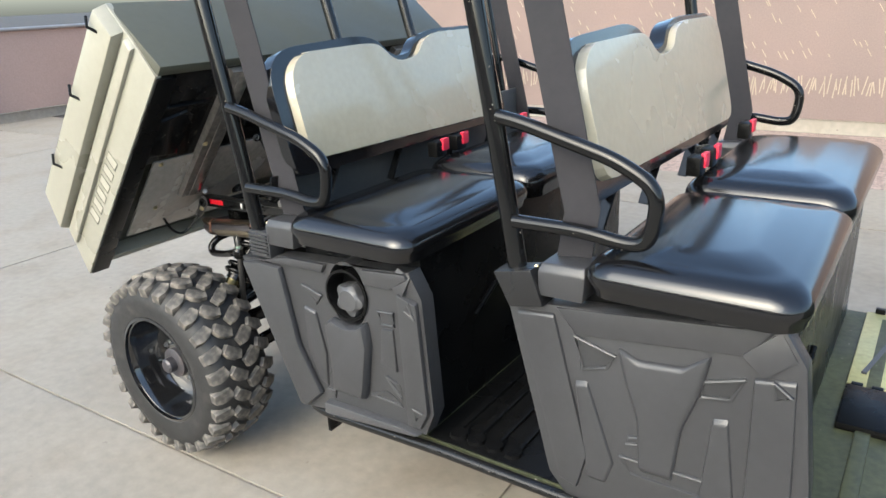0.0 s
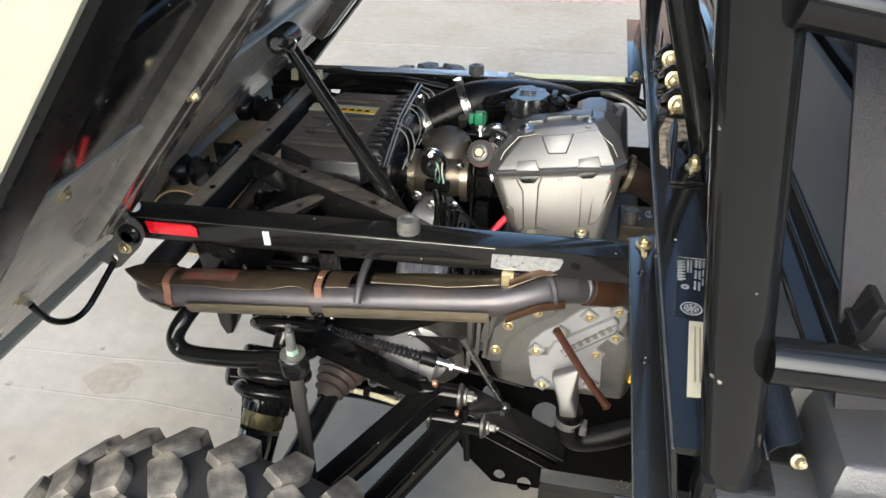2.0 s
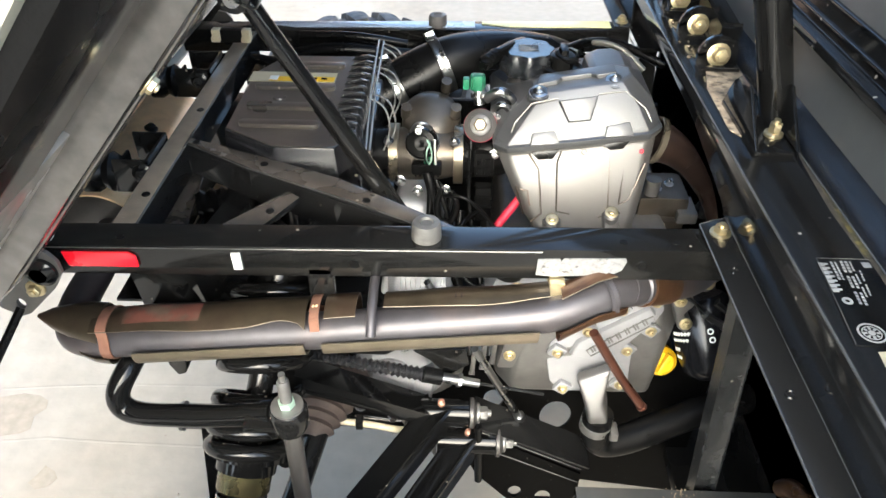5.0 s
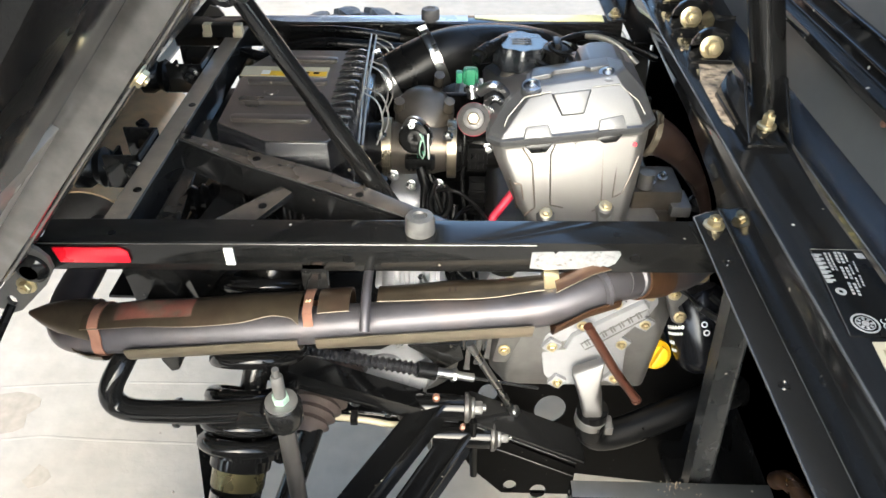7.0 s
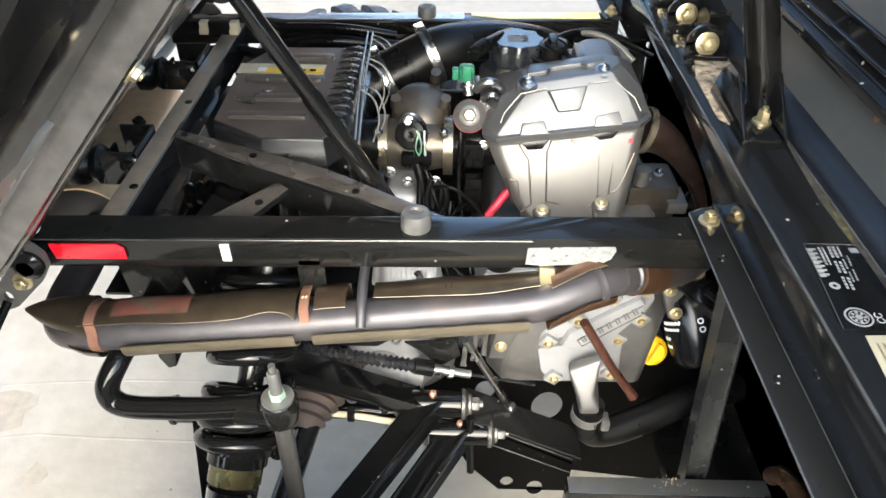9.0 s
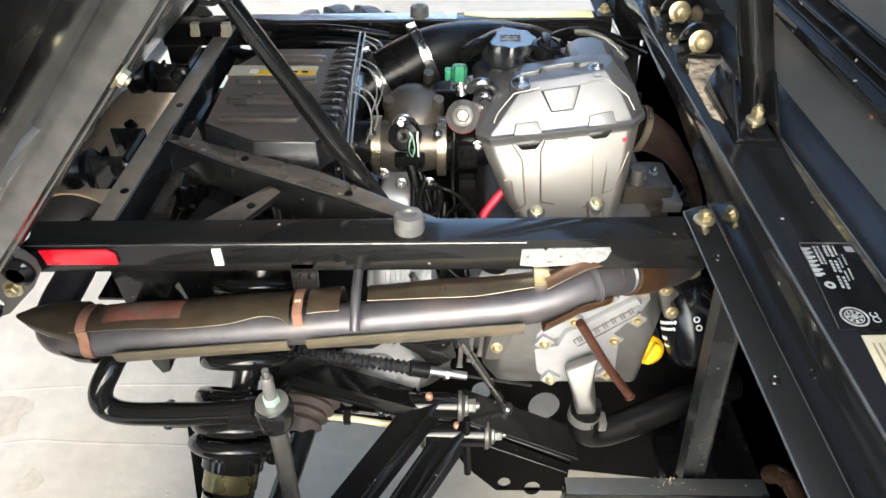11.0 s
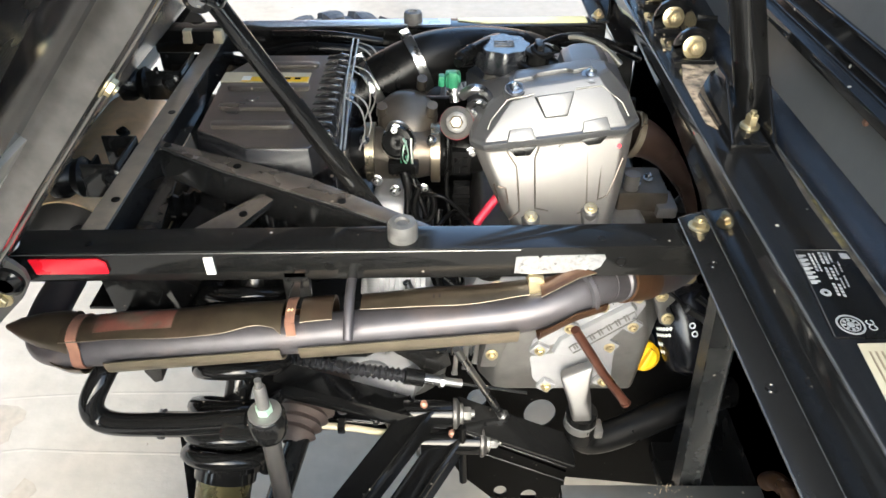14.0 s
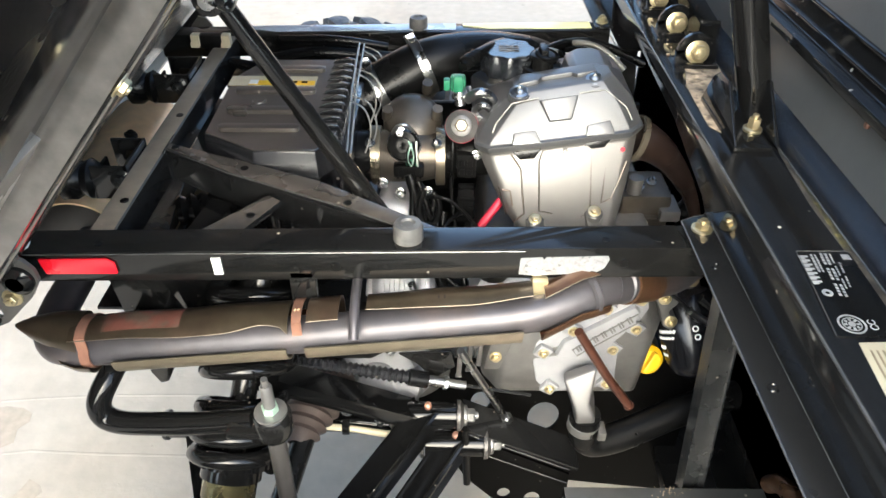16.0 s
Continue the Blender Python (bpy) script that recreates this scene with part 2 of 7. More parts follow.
# black for the inner plates, darkened further with the bay's shade
INNER = mat("shade_deepened_black", (0.0015, 0.0015, 0.0015), 0.4, 0, 0.3, 6, spec=0.04, specks=90, dust=(0.1, 0.09, 0.08))
FRAY = mat("pale_torn_weave", (0.30, 0.245, 0.19), 0.8, 0, 0.2, 12)
# top faces of black members: brown dust plus reflected warm light, as colour
DUSTSHEEN = mat("brown_dust_and_sheen_film", (0.20, 0.163, 0.122), 0.3, 0, 0.25, 7, 0.03, 80, second=(0.14, 0.116, 0.09), thresh=(0.5, 0.78), coat=0.6, spec=0.7, specks=50)
BRACETOP = mat("dull_dust_and_sheen_film", (0.088, 0.074, 0.060), 0.26, 0, 0.3, 7, 0.03, 80, second=(0.05, 0.043, 0.037), thresh=(0.48, 0.74), coat=0.6, spec=0.7, specks=50)
# lid top: black plastic lightened for dust and the warm light it reflects
AIRTOP = mat("dust_and_sheen_plastic", (0.058, 0.049, 0.042), 0.3, 0, 0.2, 7, 0.05, 300, second=(0.045, 0.041, 0.038), thresh=(0.45, 0.7), coat=0.5, spec=0.6, specks=45)
ARM = mat("glossy_black_arm_enamel", (0.005, 0.005, 0.005), 0.09, 0, 0.2, 6, 0.01, 60, spec=0.24, specks=60)
EARM = mat("dusty_grey_hinge_paint", (0.085, 0.078, 0.068), 0.35, 0, 0.25, 12, 0.05, 120, second=(0.05, 0.046, 0.041), thresh=(0.5, 0.75), specks=60)
UPR = mat("scuffed_black_upright", (0.02, 0.0205, 0.02), 0.24, 0, 0.3, 6, 0.03, 60, second=(0.04, 0.04, 0.037), thresh=(0.5, 0.75), spec=0.5, specks=55)
# grey that stands in for sky reflected by the glossy black rail
SKYGREY = mat("sky_sheen_grey", (0.045, 0.046, 0.044), 0.3, 0, 0.2, 8, 0.03, 90, coat=0.5, spec=0.6, specks=45)


# ---- builders ----
ROOT = Vector((0.5, 0.25, 0.0))


def thing(name, at=(0, 0, 0), **tags):
    ob = new(name)
    ob.location = at
    return tagged(ob, **tags)


def part(name, bm, material, parent=None, label="", smooth=40, kind=""):
    """Links a bmesh, drawn in world places, as one mesh under a thing or a part."""
    base = Vector()
    p = parent
    while p is not None:
        base += p.location
        p = p.parent
    me = bpy.data.meshes.new(name)
    bmesh.ops.recalc_face_normals(bm, faces=bm.faces[:])
    for v in bm.verts:
        v.co -= base
    bm.to_mesh(me)
    bm.free()
    for f in me.polygons:
        f.use_smooth = True
    me.set_sharp_from_angle(angle=radians(smooth))
    me.materials.append(material)
    ob = new(name, me)
    ob.parent = parent
    return tagged(ob, label=label, kind=kind)


def B():
    return bmesh.new()


def bevel(bm, geom_edges, w, seg=2):
    if w > 0 and geom_edges:
        bmesh.ops.bevel(bm, geom=geom_edges, offset=w, segments=seg, affect='EDGES', profile=0.6, clamp_overlap=True)


def box(bm, x0, x1, y0, y1, z0, z1, w=0.003, m=None, seg=2):
    r = bmesh.ops.create_cube(bm, size=1)
    vs = r["verts"]
    for v in vs:
        v.co = Vector(((x0 + x1) / 2 + v.co.x * (x1 - x0), (y0 + y1) / 2 + v.co.y * (y1 - y0), (z0 + z1) / 2 + v.co.z * (z1 - z0)))
        if m is not None:
            v.co = m @ v.co
    bevel(bm, list({e for v in vs for e in v.link_edges}), w, seg)
    return bm


def prism(bm, pts, axis, a, b, w=0.003, m=None, taper=0.0, seg=2):
    """A polygon in the plane across axis, from a to b along it; taper shrinks the b end."""
    def put(u, v, t):
        q = Vector((t, u, v)) if axis == 'x' else Vector((u, t, v)) if axis == 'y' else Vector((u, v, t))
        return m @ q if m is not None else q
    cu, cv = sum(p[0] for p in pts) / len(pts), sum(p[1] for p in pts) / len(pts)
    k = 1 - taper
    va = [bm.verts.new(put(u, v, a)) for u, v in pts]
    vb = [bm.verts.new(put(cu + (u - cu) * k, cv + (v - cv) * k, b)) for u, v in pts]
    n = len(pts)
    faces = [bm.faces.new(va), bm.faces.new(vb[::-1])]
    for i in range(n):
        faces.append(bm.faces.new((va[i], vb[i], vb[(i + 1) % n], va[(i + 1) % n])))
    bmesh.ops.recalc_face_normals(bm, faces=faces)
    bevel(bm, list({e for f in faces for e in f.edges}), w, seg)
    return bm


def fillet(pts, r, seg=6):
    """A path whose corners are rounded by about r."""
    P = [Vector(p) for p in pts]
    out = [P[0]]
    for i in range(1, len(P) - 1):
        a, b, c = P[i - 1], P[i], P[i + 1]
        ra = min(r, (a - b).length * 0.49)
        rc = min(r, (c - b).length * 0.49)
        s, e = b + (a - b).normalized() * ra, b + (c - b).normalized() * rc
        for k in range(seg + 1):
            t = k / seg
            out.append(s * (1 - t) ** 2 + b * 2 * t * (1 - t) + e * t * t)
    out.append(P[-1])
    return out


def tube(bm, pts, r, seg=14, cap=True, radii=None):
    """A round tube along a path."""
    P = [Vector(p) for p in pts]
    ring0 = None
    up = None
    n = len(P)
    for i in range(n):
        d = (P[min(i + 1, n - 1)] - P[max(i - 1, 0)]).normalized()
        if up is None:
            up = Vector((0, 0, 1)) if abs(d.z) < 0.9 else Vector((1, 0, 0))
        side = d.cross(up).normalized()
        up = side.cross(d).normalized()
        rr = radii[i] if radii else r
        ring = [bm.verts.new(P[i] + (side * math.cos(2 * math.pi * k / seg) + up * math.sin(2 * math.pi * k / seg)) * rr) for k in range(seg)]
        if ring0:
            for k in range(seg):
                bm.faces.new((ring0[k], ring0[(k + 1) % seg], ring[(k + 1) % seg], ring[k]))
        elif cap:
            bm.faces.new(ring[::-1])
        ring0 = ring
    if cap:
        bm.faces.new(ring0)
    return bm


def lathe(bm, prof, m, seg=32, closed=False):
    """Turns (radius, along) about the local z of m."""
    rings = []
    for r, t in prof:
        rings.append([bm.verts.new(m @ Vector((max(r, 1e-4) * math.cos(2 * math.pi * k / seg), max(r, 1e-4) * math.sin(2 * math.pi * k / seg), t))) for k in range(seg)])
    if closed:
        rings.append(rings[0])
    for a, b in zip(rings, rings[1:]):
        for k in range(seg):
            bm.faces.new((a[k], a[(k + 1) % seg], b[(k + 1) % seg], b[k]))
    return bm


def along(p, d):
    """A pose at p whose z points along d."""
    return Matrix.Translation(p) @ Vector(d).to_track_quat('Z', 'Y').to_matrix().to_4x4()


def disc(bm, p, d, r, h, w=0.001, seg=20):
    return lathe(bm, [(0, 0), (r, 0), (r, h - w), (r - w, h), (0, h)], along(p, d), seg)


def hexbolt(bm, p, d, r=0.008, h=0.008, washer=True):
    m = along(p, d)
    if washer:
        lathe(bm, [(0, 0), (r * 1.45, 0), (r * 1.45, h * 0.22), (r * 1.2, h * 0.3), (0, h * 0.3)], m, 18)
    lathe(bm, [(0, h * 0.25), (r, h * 0.25), (r, h * 0.9), (r * 0.86, h), (0, h)], m, 6)
    lathe(bm, [(0, h), (r * 0.5, h), (r * 0.5, h * 1.3), (0, h * 1.35)], m, 10)
    return bm


def strip(bm, pts, width, thick, side):
    """A flat band of that width (along side) and thickness, along a path."""
    P = [Vector(p) for p in pts]
    s = Vector(side).normalized()
    prev = None
    first = None
    for i in range(len(P)):
        d = (P[min(i + 1, len(P) - 1)] - P[max(i - 1, 0)]).normalized()
        nrm = d.cross(s).normalized()
        ring = [bm.verts.new(P[i] + s * width / 2 * a + nrm * thick / 2 * b) for a, b in ((-1, -1), (1, -1), (1, 1), (-1, 1))]
        if prev:
            for k in range(4):
                bm.faces.new((prev[k], prev[(k + 1) % 4], ring[(k + 1) % 4], ring[k]))
        else:
            first = ring
        prev = ring
    bm.faces.new(first[::-1])
    bm.faces.new(prev)
    return bm


def beam(bm, p, q, w, h, bev=0.002, up=(0, 0, 1), lift=0.0):
    """A box bar from p to q, of width w and height h."""
    p, q = Vector(p), Vector(q)
    d = (q - p).normalized()
    s = d.cross(Vector(up)).normalized()
    u = s.cross(d)
    m = Matrix((d, s, u)).transposed().to_4x4()
    m.translation = p
    return box(bm, 0, (q - p).length, -w / 2, w / 2, -h / 2 + lift, h / 2 + lift, bev, m)


# ---- the place ----
def build_ground():
    bm = B()
    box(bm, -3000, 3000, -3000, 3000, -0.5, -0.012, 0)
    g = tagged(part("ground", bm, JOINT), "dirty base under the pale concrete yard", "ground", kind="structure")
    tilt = Matrix.Rotation(radians(2.0), 4, 'Z')
    for i in range(-6, 6):
        for j in range(-6, 2):
            x0, y0 = 0.765 + i * 3.16, -0.375 + j * 3.1
            y1 = min(y0 + 3.1, 3.6)
            if y1 - y0 < 0.3:
                continue
            bm = B()
            box(bm, x0 + 0.006, x0 + 3.154, y0 + 0.006, y1 - 0.006, -0.1, 0.0, 0.0, tilt, 1)
            part("slab", bm, CONCRETE, g)
    # dried stains, trowel ridges and grit on the slab
    rnd = random.Random(12)
    for pts in ([(-0.83, 0.365), (-0.791, 0.379), (-0.754, 0.373), (-0.735, 0.358), (-0.734, 0.34), (-0.747, 0.322), (-0.736, 0.294), (-0.752, 0.28), (-0.80, 0.27), (-0.86, 0.31)], [(-0.688, 0.185), (-0.684, 0.205), (-0.672, 0.216), (-0.654, 0.211), (-0.647, 0.191), (-0.65, 0.178), (-0.669, 0.173)]):
        bm = B()
        prism(bm, [(x + rnd.uniform(-0.004, 0.004), y + rnd.uniform(-0.004, 0.004)) for x, y in pts], 'z', -0.002, 0.0004, 0)
        part("dried_stain", bm, STAIN, g, "tan dried stain on the concrete")
    for pts in ([(-1.1, 0.372), (-0.825, 0.388), (-0.73, 0.395), (-0.60, 0.408), (-0.40, 0.41)], [(-1.1, 0.255), (-0.764, 0.268), (-0.70, 0.277), (-0.592, 0.271), (-0.40, 0.268)]):
        bm = B()
        tube(bm, [(x, y + rnd.uniform(-0.003, 0.003), -0.0074) for x, y in pts], 0.008, 16)
        part("trowel_ridge", bm, CONCRETE, g)
    bm = B()
    for k in range(70):
        x, y, r = rnd.uniform(-0.95, 0.3), rnd.uniform(-0.3, 0.5), rnd.uniform(0.0008, 0.0026)
        bmesh.ops.create_icosphere(bm, subdivisions=1, radius=r, matrix=Matrix.Translation((x, y, r * 0.4)))
    part("grit", bm, STAIN, g, "loose tan grit", kind="stuff")
    bm = B()
    box(bm, -40, 40, -40, 3.0, -0.2, -0.008, 0)
    tagged(part("pavement", bm, CONCRETE), "wide pale concrete apron round the vehicle", "pavement", kind="structure")
    bm = B()
    box(bm, -7.2, 40, 3.2, 5.6, -0.2, -0.004, 0)
    tagged(part("gravel_bed", bm, GRAVEL), "pinkish brown gravel strip along the fence", "gravel", kind="structure")


def build_fence():
    # near and front runs are unseen, added to close the yard and reflect
    for name, p, q in (("back_fence", (-8, 5.45), (20, 5.45)), ("side_fence", (-8, 5.45), (-8, -8.5)), ("added_near_fence", (-8, -8.5), (20, -8.5)), ("added_front_fence", (20, -8.5), (20, 5.45))):
        f = thing(name, (*p, 0), label="brown screened chain-link fence behind the yard", category="fence")
        d = Vector((q[0] - p[0], q[1] - p[1], 0))
        h = 1.12 if name == "side_fence" else 1.95
        n = int(d.length / 2.6)
        for k in range(n + 1):
            at = Vector((*p, 0)) + d * (k / n)
            bm = B()
            tube(bm, [at, at + Vector((0, 0, h))], 0.03)
            part("post", bm, POST, f)
        side = d.normalized().cross(Vector((0, 0, 1)))
        bm = B()
        beam(bm, Vector((*p, h / 2 + 0.03)) + side * 0.04, Vector((*q, h / 2 + 0.03)) + side * 0.04, 0.01, h - 0.1, 0)
        # pale screen on the added near run lends the head a tan reflection
        part("screen", bm, TARP if name in ("side_fence", "added_near_fence") else SCREEN, f)
        bm = B()
        tube(bm, [Vector((*p, h - 0.02)), Vector((*q, h - 0.02))], 0.022)
        part("top_rail", bm, POST, f)
        bm = B()
        beam(bm, Vector((*p, 0.06)), Vector((*q, 0.06)), 0.1, 0.12, 0.01)
        part("kerb", bm, CONCRETE, f)
        if name == "back_fence":
            # pale wind slits and a frayed band in the screen
            rnd = random.Random(4)
            bm = B()
            for k in range(230):
                x = -3 + 6.5 * k / 230 + rnd.uniform(-0.01, 0.01)
                z = 0.40 + rnd.uniform(-0.02, 0.02)
                ln = rnd.uniform(0.04, 0.085)
                beam(bm, (x, 5.398, z - ln), (x + rnd.uniform(-0.02, 0.03), 5.398, z + ln), 0.003, 0.009, 0, (1, 0, 0))
            for k in range(420):
                x, z = rnd.uniform(-3, 3.5), rnd.uniform(0.55, 1.8)
                ln = rnd.uniform(0.012, 0.035)
                beam(bm, (x, 5.398, z + ln), (x + ln * 1.2, 5.398, z - ln), 0.003, 0.006, 0, (1, 0, 0))
            part("frayed_weave", bm, FRAY, f, "pale frayed slits in the screen", kind="stuff")


build_ground()
build_fence()

# ---- the vehicle ----
utv = thing("utility_vehicle", ROOT, label="black and sage crew utility vehicle with its cargo bed tipped up", category="utility vehicle")
MID = 0.25                       # the vehicle's middle, y


def mirror(y):
    return 2 * MID - y


def loft(bm, rings, cap=True):
    """Skins rings of equally many points."""
    made = [[bm.verts.new(Vector(p)) for p in r] for r in rings]
    for a, b in zip(made, made[1:]):
        n = len(a)
        for k in range(n):
            bm.faces.new((a[k], a[(k + 1) % n], b[(k + 1) % n], b[k]))
    if cap:
        bm.faces.new(made[0][::-1])
        bm.faces.new(made[-1])
    return bm


def soft(bm, w=0.003, seg=2, angle=25):
    """Rounds the sharp edges of a mesh."""
    bmesh.ops.recalc_face_normals(bm, faces=bm.faces[:])
    es = [e for e in bm.edges if len(e.link_faces) == 2 and e.calc_face_angle(0) > radians(angle)]
    bevel(bm, es, w, seg)
    return bm


def bolts(parent, places, d, r=0.006, h=0.006, material=None, name="bolt", label=""):
    """Alike bolts that share a mesh, each a part of its own."""
    bm = B()
    hexbolt(bm, (0, 0, 0), (0, 0, 1), r, h)
    me = None
    base = Vector()
    p = parent
    while p is not None:
        base += p.location
        p = p.parent
    for q in places:
        if me is None:
            first = part(name, bm, material or ZINC, None, label)
            me = first.data
            o = first
        else:
            o = new(name, me)
            tagged(o, label=label)
        o.parent = parent
        o.matrix_local = Matrix.Translation(-base) @ along(q, d)


def plate(bm, outline, holes, y0, y1):
    """A flat plate in x and z, with round holes, from y0 to y1."""
    loops = [outline] + [[(x + r * math.cos(2 * math.pi * k / 24), z + 1.4 * r * math.sin(2 * math.pi * k / 24)) for k in range(24)] for x, z, r in holes]
    edges = []
    for lp in loops:
        vs = [bm.verts.new((x, y0, z)) for x, z in lp]
        edges += [bm.edges.new((vs[k], vs[(k + 1) % len(vs)])) for k in range(len(vs))]
    made = bmesh.ops.triangle_fill(bm, edges=edges, use_beauty=True, use_dissolve=False)
    faces = [g for g in made["geom"] if isinstance(g, bmesh.types.BMFace)]
    ext = bmesh.ops.extrude_face_region(bm, geom=faces)
    bmesh.ops.translate(bm, vec=(0, y1 - y0, 0), verts=[g for g in ext["geom"] if isinstance(g, bmesh.types.BMVert)])
    return bm


def build_bed():
    a = radians(49.5)
    d, n = Vector((math.cos(a), 0, math.sin(a))), Vector((-math.sin(a), 0, math.cos(a)))
    M = Matrix((d, Vector((0, 1, 0)), n)).transposed().to_4x4()
    M.translation = Vector((-0.36, 0, 0.627))
    y0, y1 = -0.36, mirror(-0.36)
    bed = part("cargo_bed", box(B(), -0.15, 0.60, y0 + 0.02, y1 - 0.02, 0.075, 0.09, 0.002, M), BEDIN, utv, "tipped sage plastic cargo bed on a black steel frame")
    for y, s in ((y0, 1), (y1, -1)):
        bm = B()
        prism(bm, [(-0.187, 0.026), (0.605, 0.026), (0.625, 0.13), (0.637, 0.255), (0.05, 0.262), (-0.064, 0.262), (-0.135, 0.14)], 'y', y, y + s * 0.018, 0.004, M)
        sp = part("bed_side", bm, KHAKI, bed, "sage-khaki bed side panel")
        bm = B()
        prism(bm, [(-0.12, 0.16), (0.625, 0.165), (0.637, 0.255), (0.05, 0.266), (-0.064, 0.266)], 'y', y + s * 0.002, y - s * 0.03, 0.006, M, 0.04)
        part("upper_bulge", bm, KHAKI, sp)
        bm = B()
        prism(bm, [(-0.13, 0.105), (0.62, 0.115), (0.625, 0.15), (-0.115, 0.15)], 'y', y + s * 0.002, y - s * 0.012, 0.005, M, 0.03)
        part("crease", bm, KHAKI, sp)
        for sx in (0.1, 0.36, 0.58):
            bm = B()
            tube(bm, [M @ Vector((sx, y - s * 0.025, 0.215)), M @ Vector((sx + 0.004, y - s * 0.045, 0.235)), M @ Vector((sx + 0.012, y - s * 0.034, 0.262))], 0.004, 8)
            part("tie_hook", bm, BLACKP, sp, "small black tie-down hook")
        if s == 1:
            # raised vehicle lettering, kept as plain outlined blocks
            for k in range(6):
                bm = B()
                s0 = 0.02 + k * 0.045
                tube(bm, [M @ Vector((s0 + a, y - 0.0004, c)) for a, c in ((0, 0.055), (0.028, 0.055), (0.034, 0.1), (0.006, 0.1), (0, 0.055))], 0.0011, 6)
                part("decal_block", bm, BEDIN, sp, "faint outlined block of a side decal")
                bm = B()
                prism(bm, [(s0 + 0.002, 0.057), (s0 + 0.027, 0.057), (s0 + 0.032, 0.098), (s0 + 0.008, 0.098)], "y", y - 0.0006, y + 0.002, 0.0, M)
                part("decal_fill", bm, DECAL, sp)
    bm = B()
    box(bm, 0.605, 0.635, y0 + 0.005, y1 - 0.005, 0.026, 0.258, 0.006, M)
    part("bed_front_wall", bm, BEDIN, bed, "olive grey bed front wall")
    bm = B()
    box(bm, -0.16, -0.135, y0 + 0.02, y1 - 0.02, 0.03, 0.25, 0.006, M)
    part("tailgate", bm, KHAKI, bed)
    # black frame below
    for y, s in ((y0, 1), (y1, -1)):
        bm = B()
        prism(bm, [(-0.18, 0.02), (0.60, 0.02), (0.60, 0.06), (-0.165, 0.06)], 'y', y + s * 0.004, y + s * 0.06, 0.003, M)
        part("side_sill", bm, BLACKP, bed)
        bm = B()
        yc = y + s * 0.264
        prism(bm, [(0.10, 0.012), (0.60, 0.012), (0.60, 0.055), (0.085, 0.055)], 'y', yc - 0.037, yc + 0.03, 0.003, M)
        part("bed_channel", bm, CHANNEL, bed, "black steel bed channel")
        bm = B()
        prism(bm, [(0.10, 0.0105), (0.60, 0.0105), (0.60, 0.0165), (0.097, 0.0165)], 'y', yc - 0.01, yc + 0.03, 0.002, M)
        part("channel_lip", bm, CHANNEL, bed)
        # hinge ear
        bm = B()
        ye = -0.036 if s == 1 else mirror(-0.036)
        out = [(-0.351, 0.670), (-0.334, 0.690), (-0.322, 0.687), (-0.315, 0.677), (-0.3145, 0.665), (-0.326, 0.647), (-0.358, 0.616), (-0.368, 0.612), (-0.383, 0.6215), (-0.384, 0.626), (-0.363, 0.647)]
        plate(bm, out, [(-0.363, 0.628, 0.0042)], ye - 0.002, ye + 0.002)
        ear = part("hinge_ear", bm, EARM, bed, "dusty grey hinge ear with a slot and a bronze bolt")
        bm = B()
        lathe(bm, [(0, 0), (0.014, 0), (0.014, 0.004), (0.009, 0.008), (0, 0.008)], along((-0.331, ye - s * 0.002, 0.667), (0, -s, 0)), 24)
        part("pivot_washer", bm, STEEL, ear)
        bm = B()
        tube(bm, [(-0.331, ye + s * 0.02, 0.667), (-0.331, ye - s * 0.010, 0.667)], 0.0075, 18)
        part("pivot_pin", bm, STEEL, ear)
        bolts(ear, [(-0.343, ye - s * 0.002, 0.647)], (0, -s, 0), 0.006, 0.007)
    bm = B()
    box(bm, 0.27, 0.60, y0 + 0.06, y1 - 0.06, 0.034, 0.05, 0.002, M)
    up = part("underside_plate", bm, UNDER, bed, "dusty black underside plate")
    for yc in (-0.25, mirror(-0.25)):
        bm = B()
        prism(bm, [(0.30, yc - 0.05), (0.44, yc - 0.055), (0.47, yc + 0.03), (0.45, yc + 0.06), (0.29, yc + 0.05)], 'z', 0.04, 0.026, 0.004, M, 0.08)
        part("stamped_panel", bm, UNDER, up)
        bm = B()
        for sx in (0.485,):
            box(bm, sx, sx + 0.008, yc - 0.06, yc + 0.08, 0.024, 0.04, 0.002, M)
        part("stiffener", bm, SATIN, up, kind="stuff")
    bm = B()
    prism(bm, [(-0.05, y0 + 0.095), (0.275, y0 + 0.095), (0.275, y1 - 0.095), (0.05, y1 - 0.095), (0.05, 0.13), (-0.05, 0.13)], 'z', 0.03, 0.036, 0.001, M)
    part("underside_sheet", bm, BEDSHEET, bed, "smooth grey sheet-metal underside")
    bolts(bed, [M @ Vector((0.334, -0.129, 0.011)), M @ Vector((0.06, -0.2, 0.03)), M @ Vector((0.262, -0.24, 0.03))], -n, 0.0055, 0.005)
    bm = B()
    lathe(bm, [(0, 0), (0.007, 0), (0.008, 0.006), (0.004, 0.011), (0, 0.011)], along((-0.319, -0.032, 0.703), (0.3, -0.8, 0.6)), 14)
    part("white_bush", bm, WHITE, bed, "small white plastic bush")
    # cable under the bed
    bm = B()
    tube(bm, fillet([Vector((-0.366, -0.037, 0.622)), M @ Vector((-0.075, -0.08, -0.012)), M @ Vector((-0.06, -0.12, 0.005)), M @ Vector((-0.01, -0.15, 0.03))], 0.03), 0.004, 8)
    part("cable", bm, BLACKR, bed)
    # prop strut
    low = Vector((-0.028, 0.085, 0.645))
    top = Vector((-0.156, 0.08, 0.872))
    bm = B()
    tube(bm, [low, low.lerp(top, 0.55)], 0.0095, 16)
